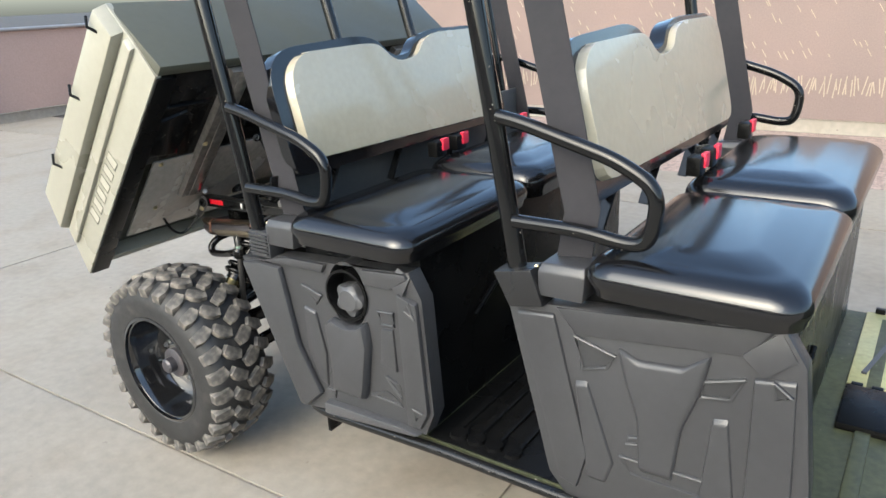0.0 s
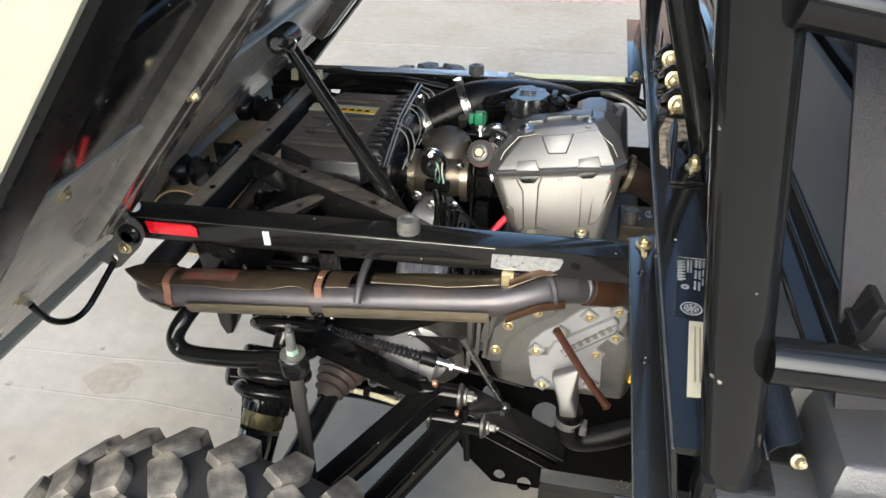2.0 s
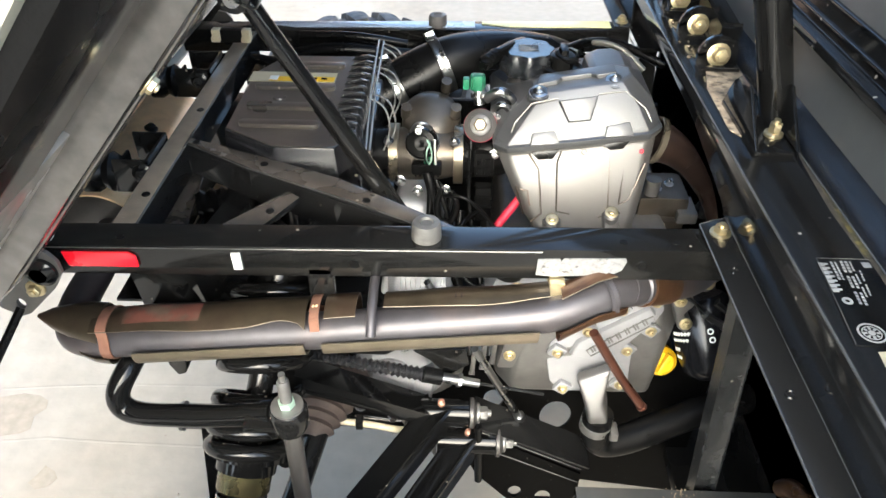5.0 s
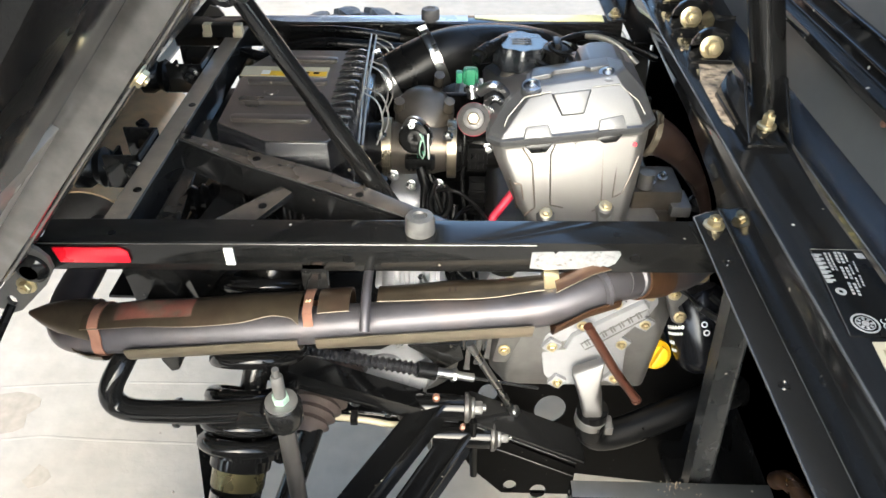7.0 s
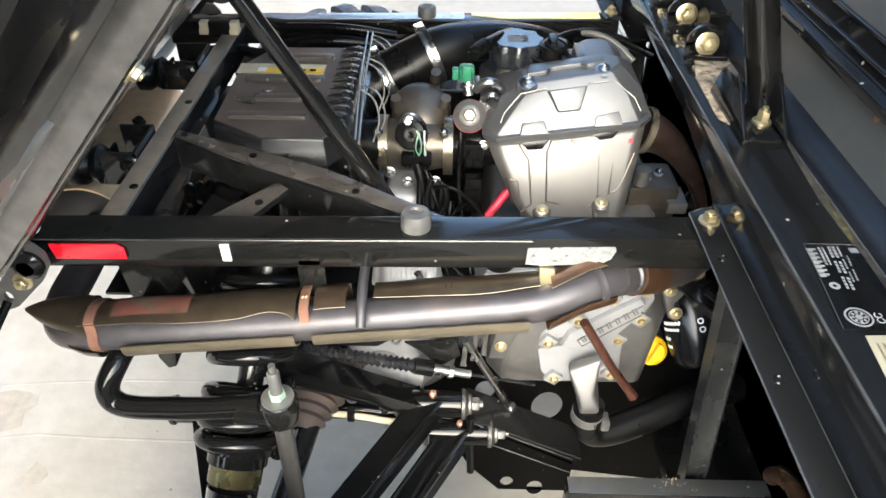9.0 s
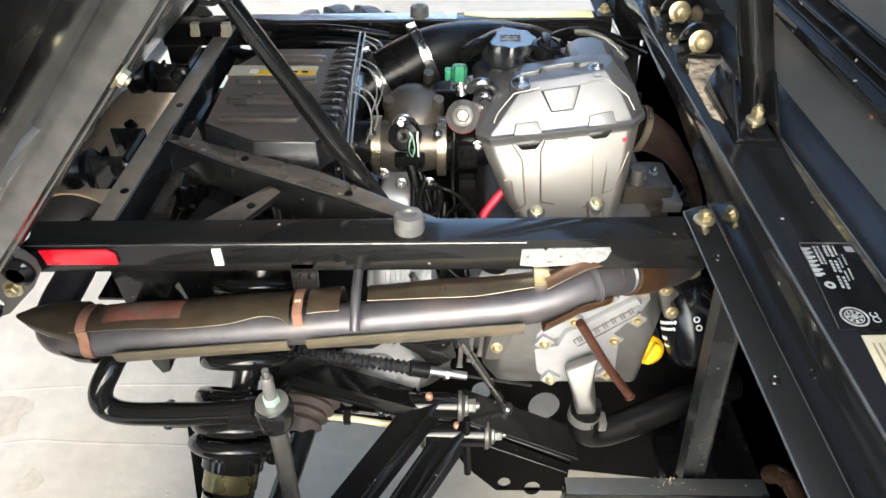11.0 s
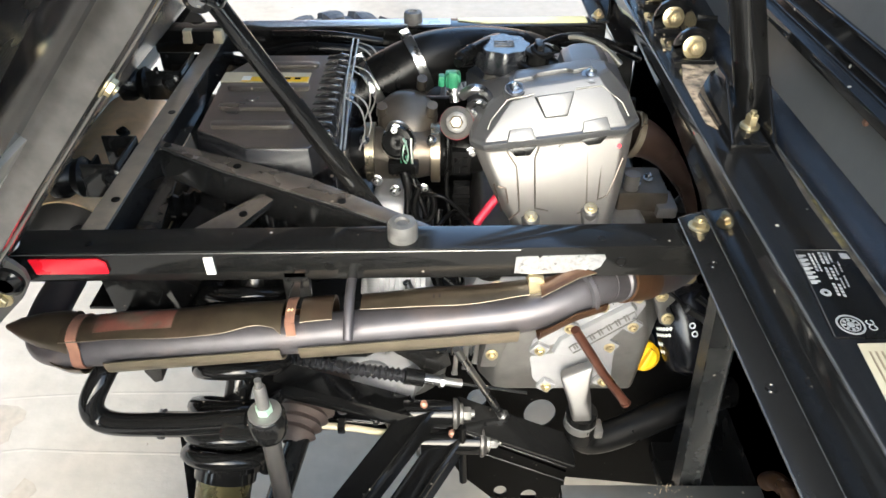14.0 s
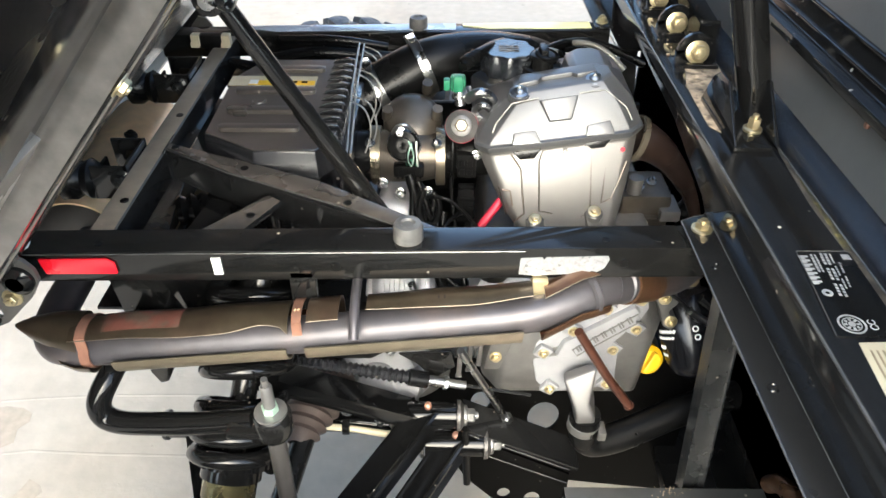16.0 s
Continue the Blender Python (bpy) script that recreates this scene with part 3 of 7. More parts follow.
    tube(bm, [low.lerp(top, 0.55), top], 0.0085, 16)
    st = part("prop_strut", bm, STEEL, bed, "slim black bed lift strut")
    bm = B()
    disc(bm, top + Vector((0, -0.02, 0)), (0, 1, 0), 0.013, 0.04, 0.002)
    part("strut_eye", bm, SATIN, st)
    bm = B()
    disc(bm, top + Vector((0, -0.024, 0)), (0, 1, 0), 0.007, 0.006, 0.001)
    part("strut_pin", bm, CHROME, st)
    bm = B()
    tube(bm, fillet([top + Vector((0.002, -0.025, 0)), top + Vector((0.02, -0.03, -0.006)), top + Vector((0.028, -0.03, 0.008)), top + Vector((0.015, -0.028, 0.012))], 0.006), 0.0012, 6)
    part("retaining_clip", bm, CHROME, st)
    return bed


def shell(bm, path, r, a0, a1, th=0.0016, seg=14):
    """A bent sheet round a path that runs about along x; angles in degrees from +y to +z."""
    P = [Vector(p) for p in path]
    prev = None
    for p in P:
        ring = []
        for rr in (r, r + th):
            ks = range(seg + 1) if rr == r else range(seg, -1, -1)
            for k in ks:
                t = radians(a0 + (a1 - a0) * k / seg)
                ring.append(bm.verts.new(p + Vector((0, math.cos(t) * rr, math.sin(t) * rr))))
        if prev:
            n = len(ring)
            for k in range(n):
                bm.faces.new((prev[k], prev[(k + 1) % n], ring[(k + 1) % n], ring[k]))
        else:
            bm.faces.new(ring[::-1])
        prev = ring
    bm.faces.new(prev)
    return bm


def build_exhaust():
    main = [(-0.405, 0.22, 0.54), (-0.36, 0.10, 0.57), (-0.345, 0.0, 0.585), (-0.328, -0.038, 0.585), (-0.29, -0.042, 0.59), (-0.1, -0.042, 0.608), (0.115, -0.036, 0.630), (0.165, -0.018, 0.642), (0.2, 0.01, 0.628), (0.262, 0.06, 0.59), (0.322, 0.14, 0.55)]
    ex = part("exhaust_pipe", tube(B(), fillet(main, 0.035, 7), 0.0172, 24, True, None), PIPE, utv, "heat-tinted bare steel exhaust pipe")
    def at(x):
        t = (x + 0.29) / 0.405
        return Vector((x, -0.042 + 0.006 * t, 0.590 + 0.040 * t))
    up, dn = Vector((0, 0.656, 0.755)), Vector((0, -0.656, -0.755))
    def hood(x0, x1, edge, label=""):
        """A shield over the pipe from x0 to x1; edge gives its lower border's angle."""
        bm = B()
        n = max(2, int((x1 - x0) / 0.006))
        prev = None
        rim = []
        for k in range(n + 1):
            x = x0 + (x1 - x0) * k / n
            a1 = edge(x)
            c = at(x) + up * (0.003 + 0.0006 * math.sin(x * 70))
            ring = [bm.verts.new(c + Vector((0, math.cos(radians(-20 + (a1 + 20) * q / 14)) * r, math.sin(radians(-20 + (a1 + 20) * q / 14)) * r))) for r, qs in ((0.0252, range(15)), (0.0268, range(14, -1, -1))) for q in qs]
            rim.append(c + Vector((0, math.cos(radians(a1)) * 0.0264, math.sin(radians(a1)) * 0.0264)))
            if prev:
                for q in range(30):
                    bm.faces.new((prev[q], prev[(q + 1) % 30], ring[(q + 1) % 30], ring[q]))
            else:
                bm.faces.new(ring[::-1])
            prev = ring
        bm.faces.new(prev)
        part("heat_shield", bm, SHIELD, ex, label)
        bm = B()
        tube(bm, rim, 0.0005, 6)
        part("folded_edge", bm, SHEDGE, ex, "thin bright shield edge")
    def tray(pts):
        bm = B()
        shell(bm, [Vector(q) + up * 0.003 for q in pts], 0.0252, -181, -30)
        part("lower_shield", bm, TRAYM, ex, "dusty khaki lower shield")
    hood(-0.30, -0.104, lambda x: 128 + 14 * (x + 0.30) / 0.2 - 16 * math.exp(-((x + 0.125) / 0.022) ** 2) + (9 if x > -0.109 else 0), "brown heat-discoloured shield sheet")
    tray([at(-0.262 + 0.156 * k / 10) for k in range(11)])
    hood(-0.088, -0.060, lambda x: 126)
    tray([at(-0.09 + 0.19 * k / 10) for k in range(11)])
    hood(-0.036, 0.108, lambda x: 112 + 4 * math.sin(x * 40))
    for x in (0.026, 0.031):
        bm = B()
        shell(bm, [at(x) + up * 0.003, at(x + 0.0018) + up * 0.003], 0.0269, 88, 98, 0.0003)
        part("soot_mark", bm, ELBOW, ex)
    # brown lip under the pipe's end
    bm = B()
    rings = []
    for q, (x, z, r) in enumerate(((-0.322, 0.5935, 0.008), (-0.312, 0.5885, 0.0155), (-0.300, 0.5865, 0.0185), (-0.287, 0.5865, 0.0192))):
        rings.append([(x, -0.042 + rr * math.cos(radians(a)), z + rr * math.sin(radians(a))) for rr, an in ((r, range(-170, -9, 16)), (r + 0.0016, range(-10, -171, -16))) for a in an])
    loft(bm, rings)
    part("end_lip", bm, SHIELD, ex, "brown curved lip under the pipe end")
    # red-brown patch and the flared shield end
    bm = B()
    shell(bm, [at(x) + up * (0.0032 + 0.0006 * math.sin(x * 70)) for x in (-0.270, -0.25, -0.235, -0.215, -0.2)], 0.0271, 70, 116, 0.0003)
    part("red_brown_patch", bm, REDBROWN, ex, "dull red-brown patch")
    bm = B()
    rings = []
    for k, (p, r) in enumerate((((-0.296, -0.034, 0.598), 0.0225), ((-0.310, -0.033, 0.600), 0.0205), ((-0.325, -0.033, 0.603), 0.0165), ((-0.342, -0.034, 0.607), 0.010), ((-0.356, -0.034, 0.609), 0.002))):
        p = Vector(p)
        dirv = Vector((-1, 0, 0.1))
        m = along(p, dirv)
        rings.append([m @ Vector((r * math.cos(2 * math.pi * j / 20), r * math.sin(2 * math.pi * j / 20), 0)) for j in range(20)])
    loft(bm, rings)
    part("shield_end", bm, SHIELD, ex, "flared brown shield end")
    bm = B()
    pts = [(0.118, -0.036, 0.634), (0.15, -0.024, 0.645), (0.18, -0.006, 0.64)]
    shell(bm, [Vector(q) + up * 0.001 for q in pts], 0.0225, 10, 112)
    part("elbow_sheet", bm, BROWN, ex, "burnt brown sheet over the bend")
    bm = B()
    tube(bm, [Vector(q) + up * 0.001 + Vector((0, math.cos(radians(112)) * 0.0233, math.sin(radians(112)) * 0.0233)) for q in pts], 0.0007, 6)
    part("folded_edge", bm, SHEDGE, ex)
    bm = B()
    shell(bm, [Vector(q) + dn * 0.003 for q in pts], 0.0215, -176, -60)
    part("elbow_sheet", bm, BROWN, ex)
    bm = B()
    box(bm, 0.108, 0.122, -0.03, -0.012, 0.645, 0.662, 0.002)
    part("shield_clip", bm, ZINC, ex, "brass-coloured shield clip")
    bm = B()
    tube(bm, [(0.2, 0.008, 0.628), (0.232, 0.033, 0.610)], 0.0192, 22)
    part("end_sleeve", bm, BROWN, ex)
    for x, w in ((-0.0965, 0.0085), (-0.2885, 0.0095)):
        bm = B()
        pts = [up * 0.003 + Vector((0, math.cos(radians(a)), math.sin(radians(a)))) * 0.0274 for a in range(-30, 127, 12)]
        pts += [Vector((0, math.cos(radians(a)), math.sin(radians(a)))) * 0.0182 for a in range(146, 300, 12)]
        strip(bm, [at(x) + p for p in pts], w, 0.0012, (1, 0.015, 0.099))
        part("band_clamp", bm, COPPER, ex, "thin coppery band clamp")
    bm = B()
    for x in (-0.0985, -0.0955):
        tube(bm, [at(x) + Vector((0, -0.005, 0.0302)), at(x + 0.001) + Vector((0, -0.003, 0.0306))], 0.0009, 8)
    part("clamp_spot", bm, MUFFLER, ex)
    for x, y, z, dd in ((0.162, -0.02, 0.641, (1, 0.4, 0.1)), (0.195, 0.006, 0.631, (1, 0.9, -0.4))):
        bm = B()
        lathe(bm, [(0.0165, -0.004), (0.0195, -0.002), (0.0195, 0.002), (0.0165, 0.004)], along((x, y, z), dd), 24)
        part("weld_bead", bm, PIPE, ex)
    bm = B()
    tube(bm, [(0.18, -0.006, 0.637), (0.215, 0.02, 0.62)], 0.0175, 22)
    part("flange_sleeve", bm, PIPE, ex)
    # hanger
    bm = B()
    tube(bm, fillet([(-0.045, 0.02, 0.65), (-0.045, -0.03, 0.655), (-0.045, -0.056, 0.645), (-0.045, -0.07, 0.63)], 0.02), 0.0044, 12)
    part("hanger_hook", bm, PIPE, ex, "bent black hanger hook")
    bm = B()
    box(bm, -0.105, -0.082, -0.022, -0.012, 0.62, 0.665, 0.002)
    part("hanger_bracket", bm, STEEL, ex)
    bolts(ex, [(-0.094, -0.02, 0.58)], (0, -0.6, -0.6), 0.006, 0.012, CHROME)
    # elbow shield by the head
    bm = B()
    el = fillet([(0.236, 0.185, 0.686), (0.262, 0.185, 0.675), (0.29, 0.185, 0.648), (0.318, 0.18, 0.603), (0.33, 0.17, 0.55)], 0.03, 6)
    tube(bm, el, 0.02, 22, False, [0.0225 - 0.0175 * (k / (len(el) - 1)) ** 0.8 for k in range(len(el))])
    part("elbow_shield", bm, ELBOW, ex, "dark brown elbow heat shield")
    bm = B()
    lathe(bm, [(0.0235, -0.004), (0.0255, -0.003), (0.0255, 0.003), (0.0235, 0.004)], along((0.239, 0.185, 0.685), (1, 0, -0.3)), 28)
    part("port_clamp", bm, BRONZE, ex)
    bm = B()
    lathe(bm, [(0, -0.176), (0.054, -0.176), (0.0565, -0.181), (0.0585, -0.181), (0.0605, -0.174), (0.064, -0.15), (0.064, 0.085), (0.06, 0.095), (0.05, 0.105), (0, 0.105)], along((-0.405, 0.36, 0.54), (0, 1, 0)), 44)
    mu = part("muffler", bm, MUFFLER, utv, "tan heat-coloured steel muffler can")
    bm = B()
    lathe(bm, [(0, -0.004), (0.03, -0.003), (0.05, 0.002), (0.0555, 0.004), (0.0555, 0.006)], along((-0.405, 0.176, 0.54), (0, 1, 0)), 44)
    part("end_cap", bm, LINKM, mu, "grey steel muffler end cap")
    bolts(mu, [(-0.385, 0.335, 0.601)], (0.3, 0, 0.95), 0.006, 0.006, SATIN)
    for yb, xl in ((0.1385, -0.324), (0.3575, -0.332)):
        bm = B()
        for q in (-0.0285, 0.0285):
            box(bm, xl, -0.2875, yb + q - 0.0015, yb + q + 0.0015, 0.652, 0.69, 0.0007)
        box(bm, xl - 0.003, xl, yb - 0.03, yb + 0.012, 0.652, 0.678, 0.0007)
        box(bm, -0.2905, -0.2875, yb - 0.03, yb + 0.03, 0.66, 0.69, 0.0007)
        box(bm, xl, -0.2905, yb - 0.0285, yb - 0.012, 0.652, 0.655, 0.0007)
        br = part("muffler_bracket", bm, STEEL, utv, "open black sheet-metal bracket")
        bm = B()
        lathe(bm, [(0, 0), (0.017, 0), (0.021, 0.006), (0.017, 0.014), (0.022, 0.022), (0.022, 0.034), (0.014, 0.04), (0, 0.04)], along((xl - 0.002, yb - 0.014, 0.667), (-1, -0.1, 0.05)), 22)
        part("rubber_mount", bm, BLACKR, br, "black rubber mount")
        bm = B()
        tube(bm, [(xl + 0.004, yb + 0.008, 0.66), (xl + 0.02, yb + 0.008, 0.66)], 0.007, 14)
        part("mount_stud", bm, MUFFLER, br, "bright threaded mount stud")
        bolts(br, [(xl + 0.03, yb - 0.031, 0.676)], (0.1, -1, 0.2), 0.007, 0.009, SATIN)


def build_engine():
    H = Matrix.Translation((0.149, 0.155, 0.693)) @ Matrix.Rotation(radians(-4.5), 4, 'Y')
    T = lambda pts: [H @ Vector(p) for p in pts]
    def ring(u0, u1, v0, v1, w, c=0.012, dw=0.0):
        g = lambda u: w + dw * (u / 0.085)
        return T([(u0 + c, v0, g(u0 + c)), (u1 - c, v0, g(u1 - c)), (u1, v0 + c, g(u1)), (u1, v1 - c, g(u1)), (u1 - c, v1, g(u1 - c)), (u0 + c, v1, g(u0 + c)), (u0, v1 - c, g(u0)), (u0, v0 + c, g(u0))])
    # crankcase
    bm = B()
    loft(bm, [[(0.10, 0.10, 0.37), (0.27, 0.10, 0.37), (0.29, 0.14, 0.37), (0.29, 0.36, 0.37), (0.08, 0.36, 0.37), (0.08, 0.13, 0.37)], [(0.10, 0.085, 0.44), (0.27, 0.085, 0.48), (0.29, 0.12, 0.48), (0.29, 0.37, 0.46), (0.07, 0.37, 0.46), (0.07, 0.12, 0.44)], [(0.10, 0.10, 0.56), (0.24, 0.10, 0.58), (0.27, 0.14, 0.58), (0.27, 0.36, 0.57), (0.08, 0.36, 0.57), (0.08, 0.14, 0.56)]])
    soft(bm, 0.008, 3)
    eng = part("engine", bm, ALUD, utv, "bare cast aluminium single-cylinder engine")
    bm = B()
    prism(bm, [(0.078, 0.43), (0.098, 0.43), (0.112, 0.475), (0.135, 0.5), (0.17, 0.525), (0.165, 0.548), (0.12, 0.53), (0.088, 0.49)], 'y', 0.082, 0.12, 0.004)
    cf = part("case_flange", bm, ALUD, eng)
    bolts(cf, [(0.092, 0.08, 0.455), (0.108, 0.08, 0.5), (0.145, 0.08, 0.528)], (0, -1, 0.1), 0.005, 0.006)
    for k in range(4):
        bm = B()
        beam(bm, (0.05 + 0.012 * k, 0.1, 0.40 + 0.01 * k), (0.055 + 0.012 * k, 0.1, 0.5), 0.006, 0.004, 0.001, (0, 1, 0))
        part("case_rib", bm, ALUD, eng)
    # head
    D = 0.0055
    bm = B()
    loft(bm, [ring(-0.045, 0.060, -0.0492, 0.15, -0.135, 0.01), ring(-0.046, 0.061, -0.0394, 0.152, -0.10, 0.01), *[ring(-0.048 - 0.032 * t ** 0.8, 0.062 + 0.020 * t ** 0.9, -0.0342 + 0.0230 * t + 0.0062 * t * t, 0.155 + 0.03 * t, -0.082 + 0.07 * t, 0.01 + 0.002 * t, D * t) for t in (0, 0.15, 0.3, 0.45, 0.6, 0.75, 0.9, 1.0)], ring(-0.082, 0.084, 0.0, 0.188, -0.002, 0.012, D)])
    soft(bm, 0.004, 2, 30)
    head = part("cylinder_head", bm, ALU, eng, "clean cast aluminium cylinder head")
    F = H @ Matrix.Rotation(-math.atan2(0.026, 0.07), 4, 'X')
    def face_v(w):
        t = min(1.0, max(0.0, (w + 0.082) / 0.07))
        return -0.0342 + 0.0230 * t + 0.0062 * t * t + 0.29 * min(0.0, w + 0.082) + 0.5 * max(0.0, w + 0.012)
    def rib(pts, w=0.0011, out=0.0006, m=None):
        b2 = B()
        fine = [(a[0] + (b[0] - a[0]) * k / 5, a[1] + (b[1] - a[1]) * k / 5) for a, b in zip(pts, pts[1:]) for k in range(5)] + [pts[-1]]
        if m:
            tube(b2, [m @ Vector((x, -out, z)) for x, z in fine], w, 6)
        else:
            tube(b2, [H @ Vector((x, face_v(z * 0.9375) - 0.0002, z * 0.9375)) for x, z in fine], w, 6)
        return b2
    # dark tubes along the casting's grooves, painting the shade in them
    for pts in ([(-0.0496, -0.0064), (-0.0398, -0.0224), (-0.0382, -0.0695), (-0.05, -0.078)], [(-0.0154, -0.0052), (-0.0202, -0.0153), (-0.022, -0.0675), (-0.0082, -0.0711)], [(0.0269, -0.0023), (0.0343, -0.0105), (0.0318, -0.0722), (0.022, -0.076)], [(0.0561, -0.0013), (0.0499, -0.0171), (0.0435, -0.0626), (0.054, -0.058), (0.0623, -0.0396), (0.0707, -0.0208)], [(-0.064, -0.0384), (-0.0573, -0.069)], [(-0.060, -0.042), (-0.052, -0.044), (-0.05, -0.06)]):
        part("groove_shade_line", rib(pts, 0.0009), THROT, head)
    for pts in ([(-0.0475, -0.0047), (-0.0173, -0.0028), (-0.025, -0.0127), (-0.0401, -0.0129)], [(0.0271, -0.0001), (0.0565, 0.005), (0.0478, -0.0052), (0.0347, -0.0061)]):
        bm = B()
        prism(bm, pts, 'y', 0.006, -0.0022, 0.0008, F)
        part("boss_tab", bm, SATIN, head, "dark recessed tab")
    for x, z in ((-0.0268, -0.0785), (0.0358, -0.0735)):
        bm = B()
        prism(bm, [(x - 0.0115, z + 0.004), (x + 0.0115, z + 0.004), (x + 0.008, z - 0.03), (x - 0.008, z - 0.03)], 'y', 0.006, -0.011, 0.003, F, 0.2)
        lathe(bm, [(0.0085, -0.03), (0.0085, 0.0), (0.0065, 0.002), (0, 0.002)], along(F @ Vector((x, -0.0085, z)), (0, -0.25, 1)), 18)
        b3 = part("bolt_boss", bm, ALU, head)
        bolts(b3, [F @ Vector((x, -0.0092, z + 0.002))], (0, -0.45, 1), 0.0048, 0.005)
    bm = B()
    disc(bm, F @ Vector((0.0665, -0.0012, -0.0085)), F.to_3x3() @ Vector((0, -1, 0)), 0.0024, 0.0012, 0.0002, 12)
    part("paint_dot", bm, RED, head, "small red inspection dot")
    bm = B()
    disc(bm, F @ Vector((0.0075, 0.0006, -0.0069)), F.to_3x3() @ Vector((0, -1, 0)), 0.003, 0.002, 0.0006, 12)
    part("casting_boss", bm, ALUD, head)
    # gasket and valve cover
    bm = B()
    loft(bm, [ring(-0.083, 0.085, -0.001, 0.19, -0.003, 0.012, D), ring(-0.083, 0.085, -0.001, 0.19, 0.001, 0.012, D)])
    part("cover_gasket", bm, ALUD, eng, "thin cover gasket")
    bm = B()
    loft(bm, [ring(-0.086, 0.088, -0.004, 0.192, 0.001, 0.014, D), ring(-0.087, 0.089, -0.0045, 0.192, 0.0045, 0.014, D), ring(-0.087, 0.089, -0.0045, 0.192, 0.0075, 0.014, D), ring(-0.085, 0.087, -0.001, 0.19, 0.0085, 0.014, D), ring(-0.084, 0.086, 0.0, 0.19, 0.012, 0.014, D), ring(-0.067, 0.079, 0.013, 0.11, 0.032, 0.016, D), ring(-0.044, 0.060, 0.0285, 0.074, 0.0505, 0.012, 0.0085), ring(-0.042, 0.058, 0.032, 0.070, 0.052, 0.012, 0.0085)])
    soft(bm, 0.0022, 2, 16)
    cov = part("valve_cover", bm, COVM, eng, "faceted silver valve cover")
    G = H @ Matrix.Translation((0, -0.001, 0.011)) @ Matrix.Rotation(math.atan2(0.029, 0.044) * -1, 4, 'X')
    bm = B()
    prism(bm, [(-0.0187, 0.0379), (-0.0092, 0.0143), (0.0149, 0.0152), (0.0236, 0.0413)], 'y', 0.003, -0.0038, 0.0014, G, 0.10)
    part("raised_panel", bm, COVM, cov)
    for pts in ([(-0.0459, 0.0055), (-0.0227, 0.0071), (-0.0176, -0.0069), (-0.0488, -0.0073)], [(0.0296, 0.0092), (0.0539, 0.0129), (0.0579, -0.0018), (0.0278, -0.0023)]):
        bm = B()
        prism(bm, pts, 'y', 0.004, -0.0035, 0.0012, G, 0.04)
        part("raised_tab", bm, COVM, cov)
    for pts in ([(0.0473, 0.0197), (0.0552, 0.0331), (0.0666, 0.0237), (0.0473, 0.0197)], [(-0.0187, 0.040), (-0.046, 0.036), (-0.064, 0.0167), (-0.0678, 0.0075)], [(0.0236, 0.0425), (0.05, 0.044), (0.07, 0.026), (0.076, 0.012)]):
        part("cover_rib", rib(pts, 0.0009, 0.0004, G), ALUD, cov)
    for u, v, w in ((-0.037, 0.032, 0.0455), (0.041, 0.036, 0.0525)):
        bm = B()
        lathe(bm, [(0, -0.01), (0.0125, -0.01), (0.0115, 0.001), (0.011, 0.002), (0, 0.002)], along(H @ Vector((u, v, w)), (-0.06, -0.3, 1)), 24)
        b3 = part("bolt_seat", bm, COVM, cov)
        bm = B()
        lathe(bm, [(0, 0), (0.0095, 0), (0.0095, 0.001), (0.0062, 0.002), (0.0062, 0.0035), (0.003, 0.005), (0.0028, 0.003), (0, 0.003)], along(H @ Vector((u, v, w + 0.002)), (-0.06, -0.3, 1)), 20)
        part("cover_bolt", bm, CHROME, b3)
    bm = B()
    loft(bm, [ring(0.018, 0.080, 0.06, 0.15, 0.012, 0.01), ring(0.020, 0.076, 0.064, 0.146, 0.030, 0.01), ring(0.022, 0.068, 0.070, 0.142, 0.043, 0.012), ring(0.030, 0.060, 0.078, 0.134, 0.048, 0.008)])
    soft(bm, 0.0015)
    part("cam_housing", bm, COVM, cov)
    bm = B()
    box(bm, 0.019, 0.032, 0.056, 0.066, 0.008, 0.05, 0.003, H)
    part("cast_pillar", bm, ALUB, cov, "bright cast pillar")
    bm = B()
    prism(bm, [(-0.034, 0.040), (-0.012, 0.042), (-0.008, 0.048), (0.024, 0.048), (0.03, 0.042), (0.05, 0.044), (0.05, 0.064), (-0.03, 0.064)], 'z', 0.048, 0.0562, 0.002, H @ Matrix.Rotation(radians(-5.5), 4, 'Y'), 0.03)
    part("top_shelf", bm, COVM, cov)
    # coolant neck and cap
    c = Vector((0.101, 0.263, 0.699))
    bm = B()
    lathe(bm, [(0.03, -0.03), (0.026, 0.005), (0.0205, 0.016), (0.0205, 0.04), (0, 0.04)], along(c, (0, 0, 1)), 28)
    nk = part("filler_neck", bm, ALU, eng, "cast aluminium filler neck")
    bm = B()
    prof = []
    for zz in (-0.008, -0.006, 0.016, 0.019):
        rr = 0.0292 if -0.007 < zz < 0.018 else 0.0270
        prof.append([along(c + Vector((0, 0, 0.036)), (0, 0, 1)) @ Vector(((rr + 0.0016 * math.cos(8 * t)) * math.cos(t), (rr + 0.0016 * math.cos(8 * t)) * math.sin(t), zz)) for t in np.linspace(0, 2 * math.pi, 64, endpoint=False)])
    loft(bm, prof)
    cap = part("pressure_cap", bm, CAPM, nk, "black lobed screw cap")
    bm = B()
    for k in range(3):
        box(bm, c.x - 0.011, c.x + 0.011, c.y - 0.008 + 0.006 * k, c.y - 0.0055 + 0.006 * k, c.z + 0.0545, c.z + 0.0562, 0.0005)
    part("cap_relief", bm, CAPM, cap, kind="stuff")
    # plug coil
    c = H @ Vector((-0.008, 0.086, 0.047))
    bm = B()
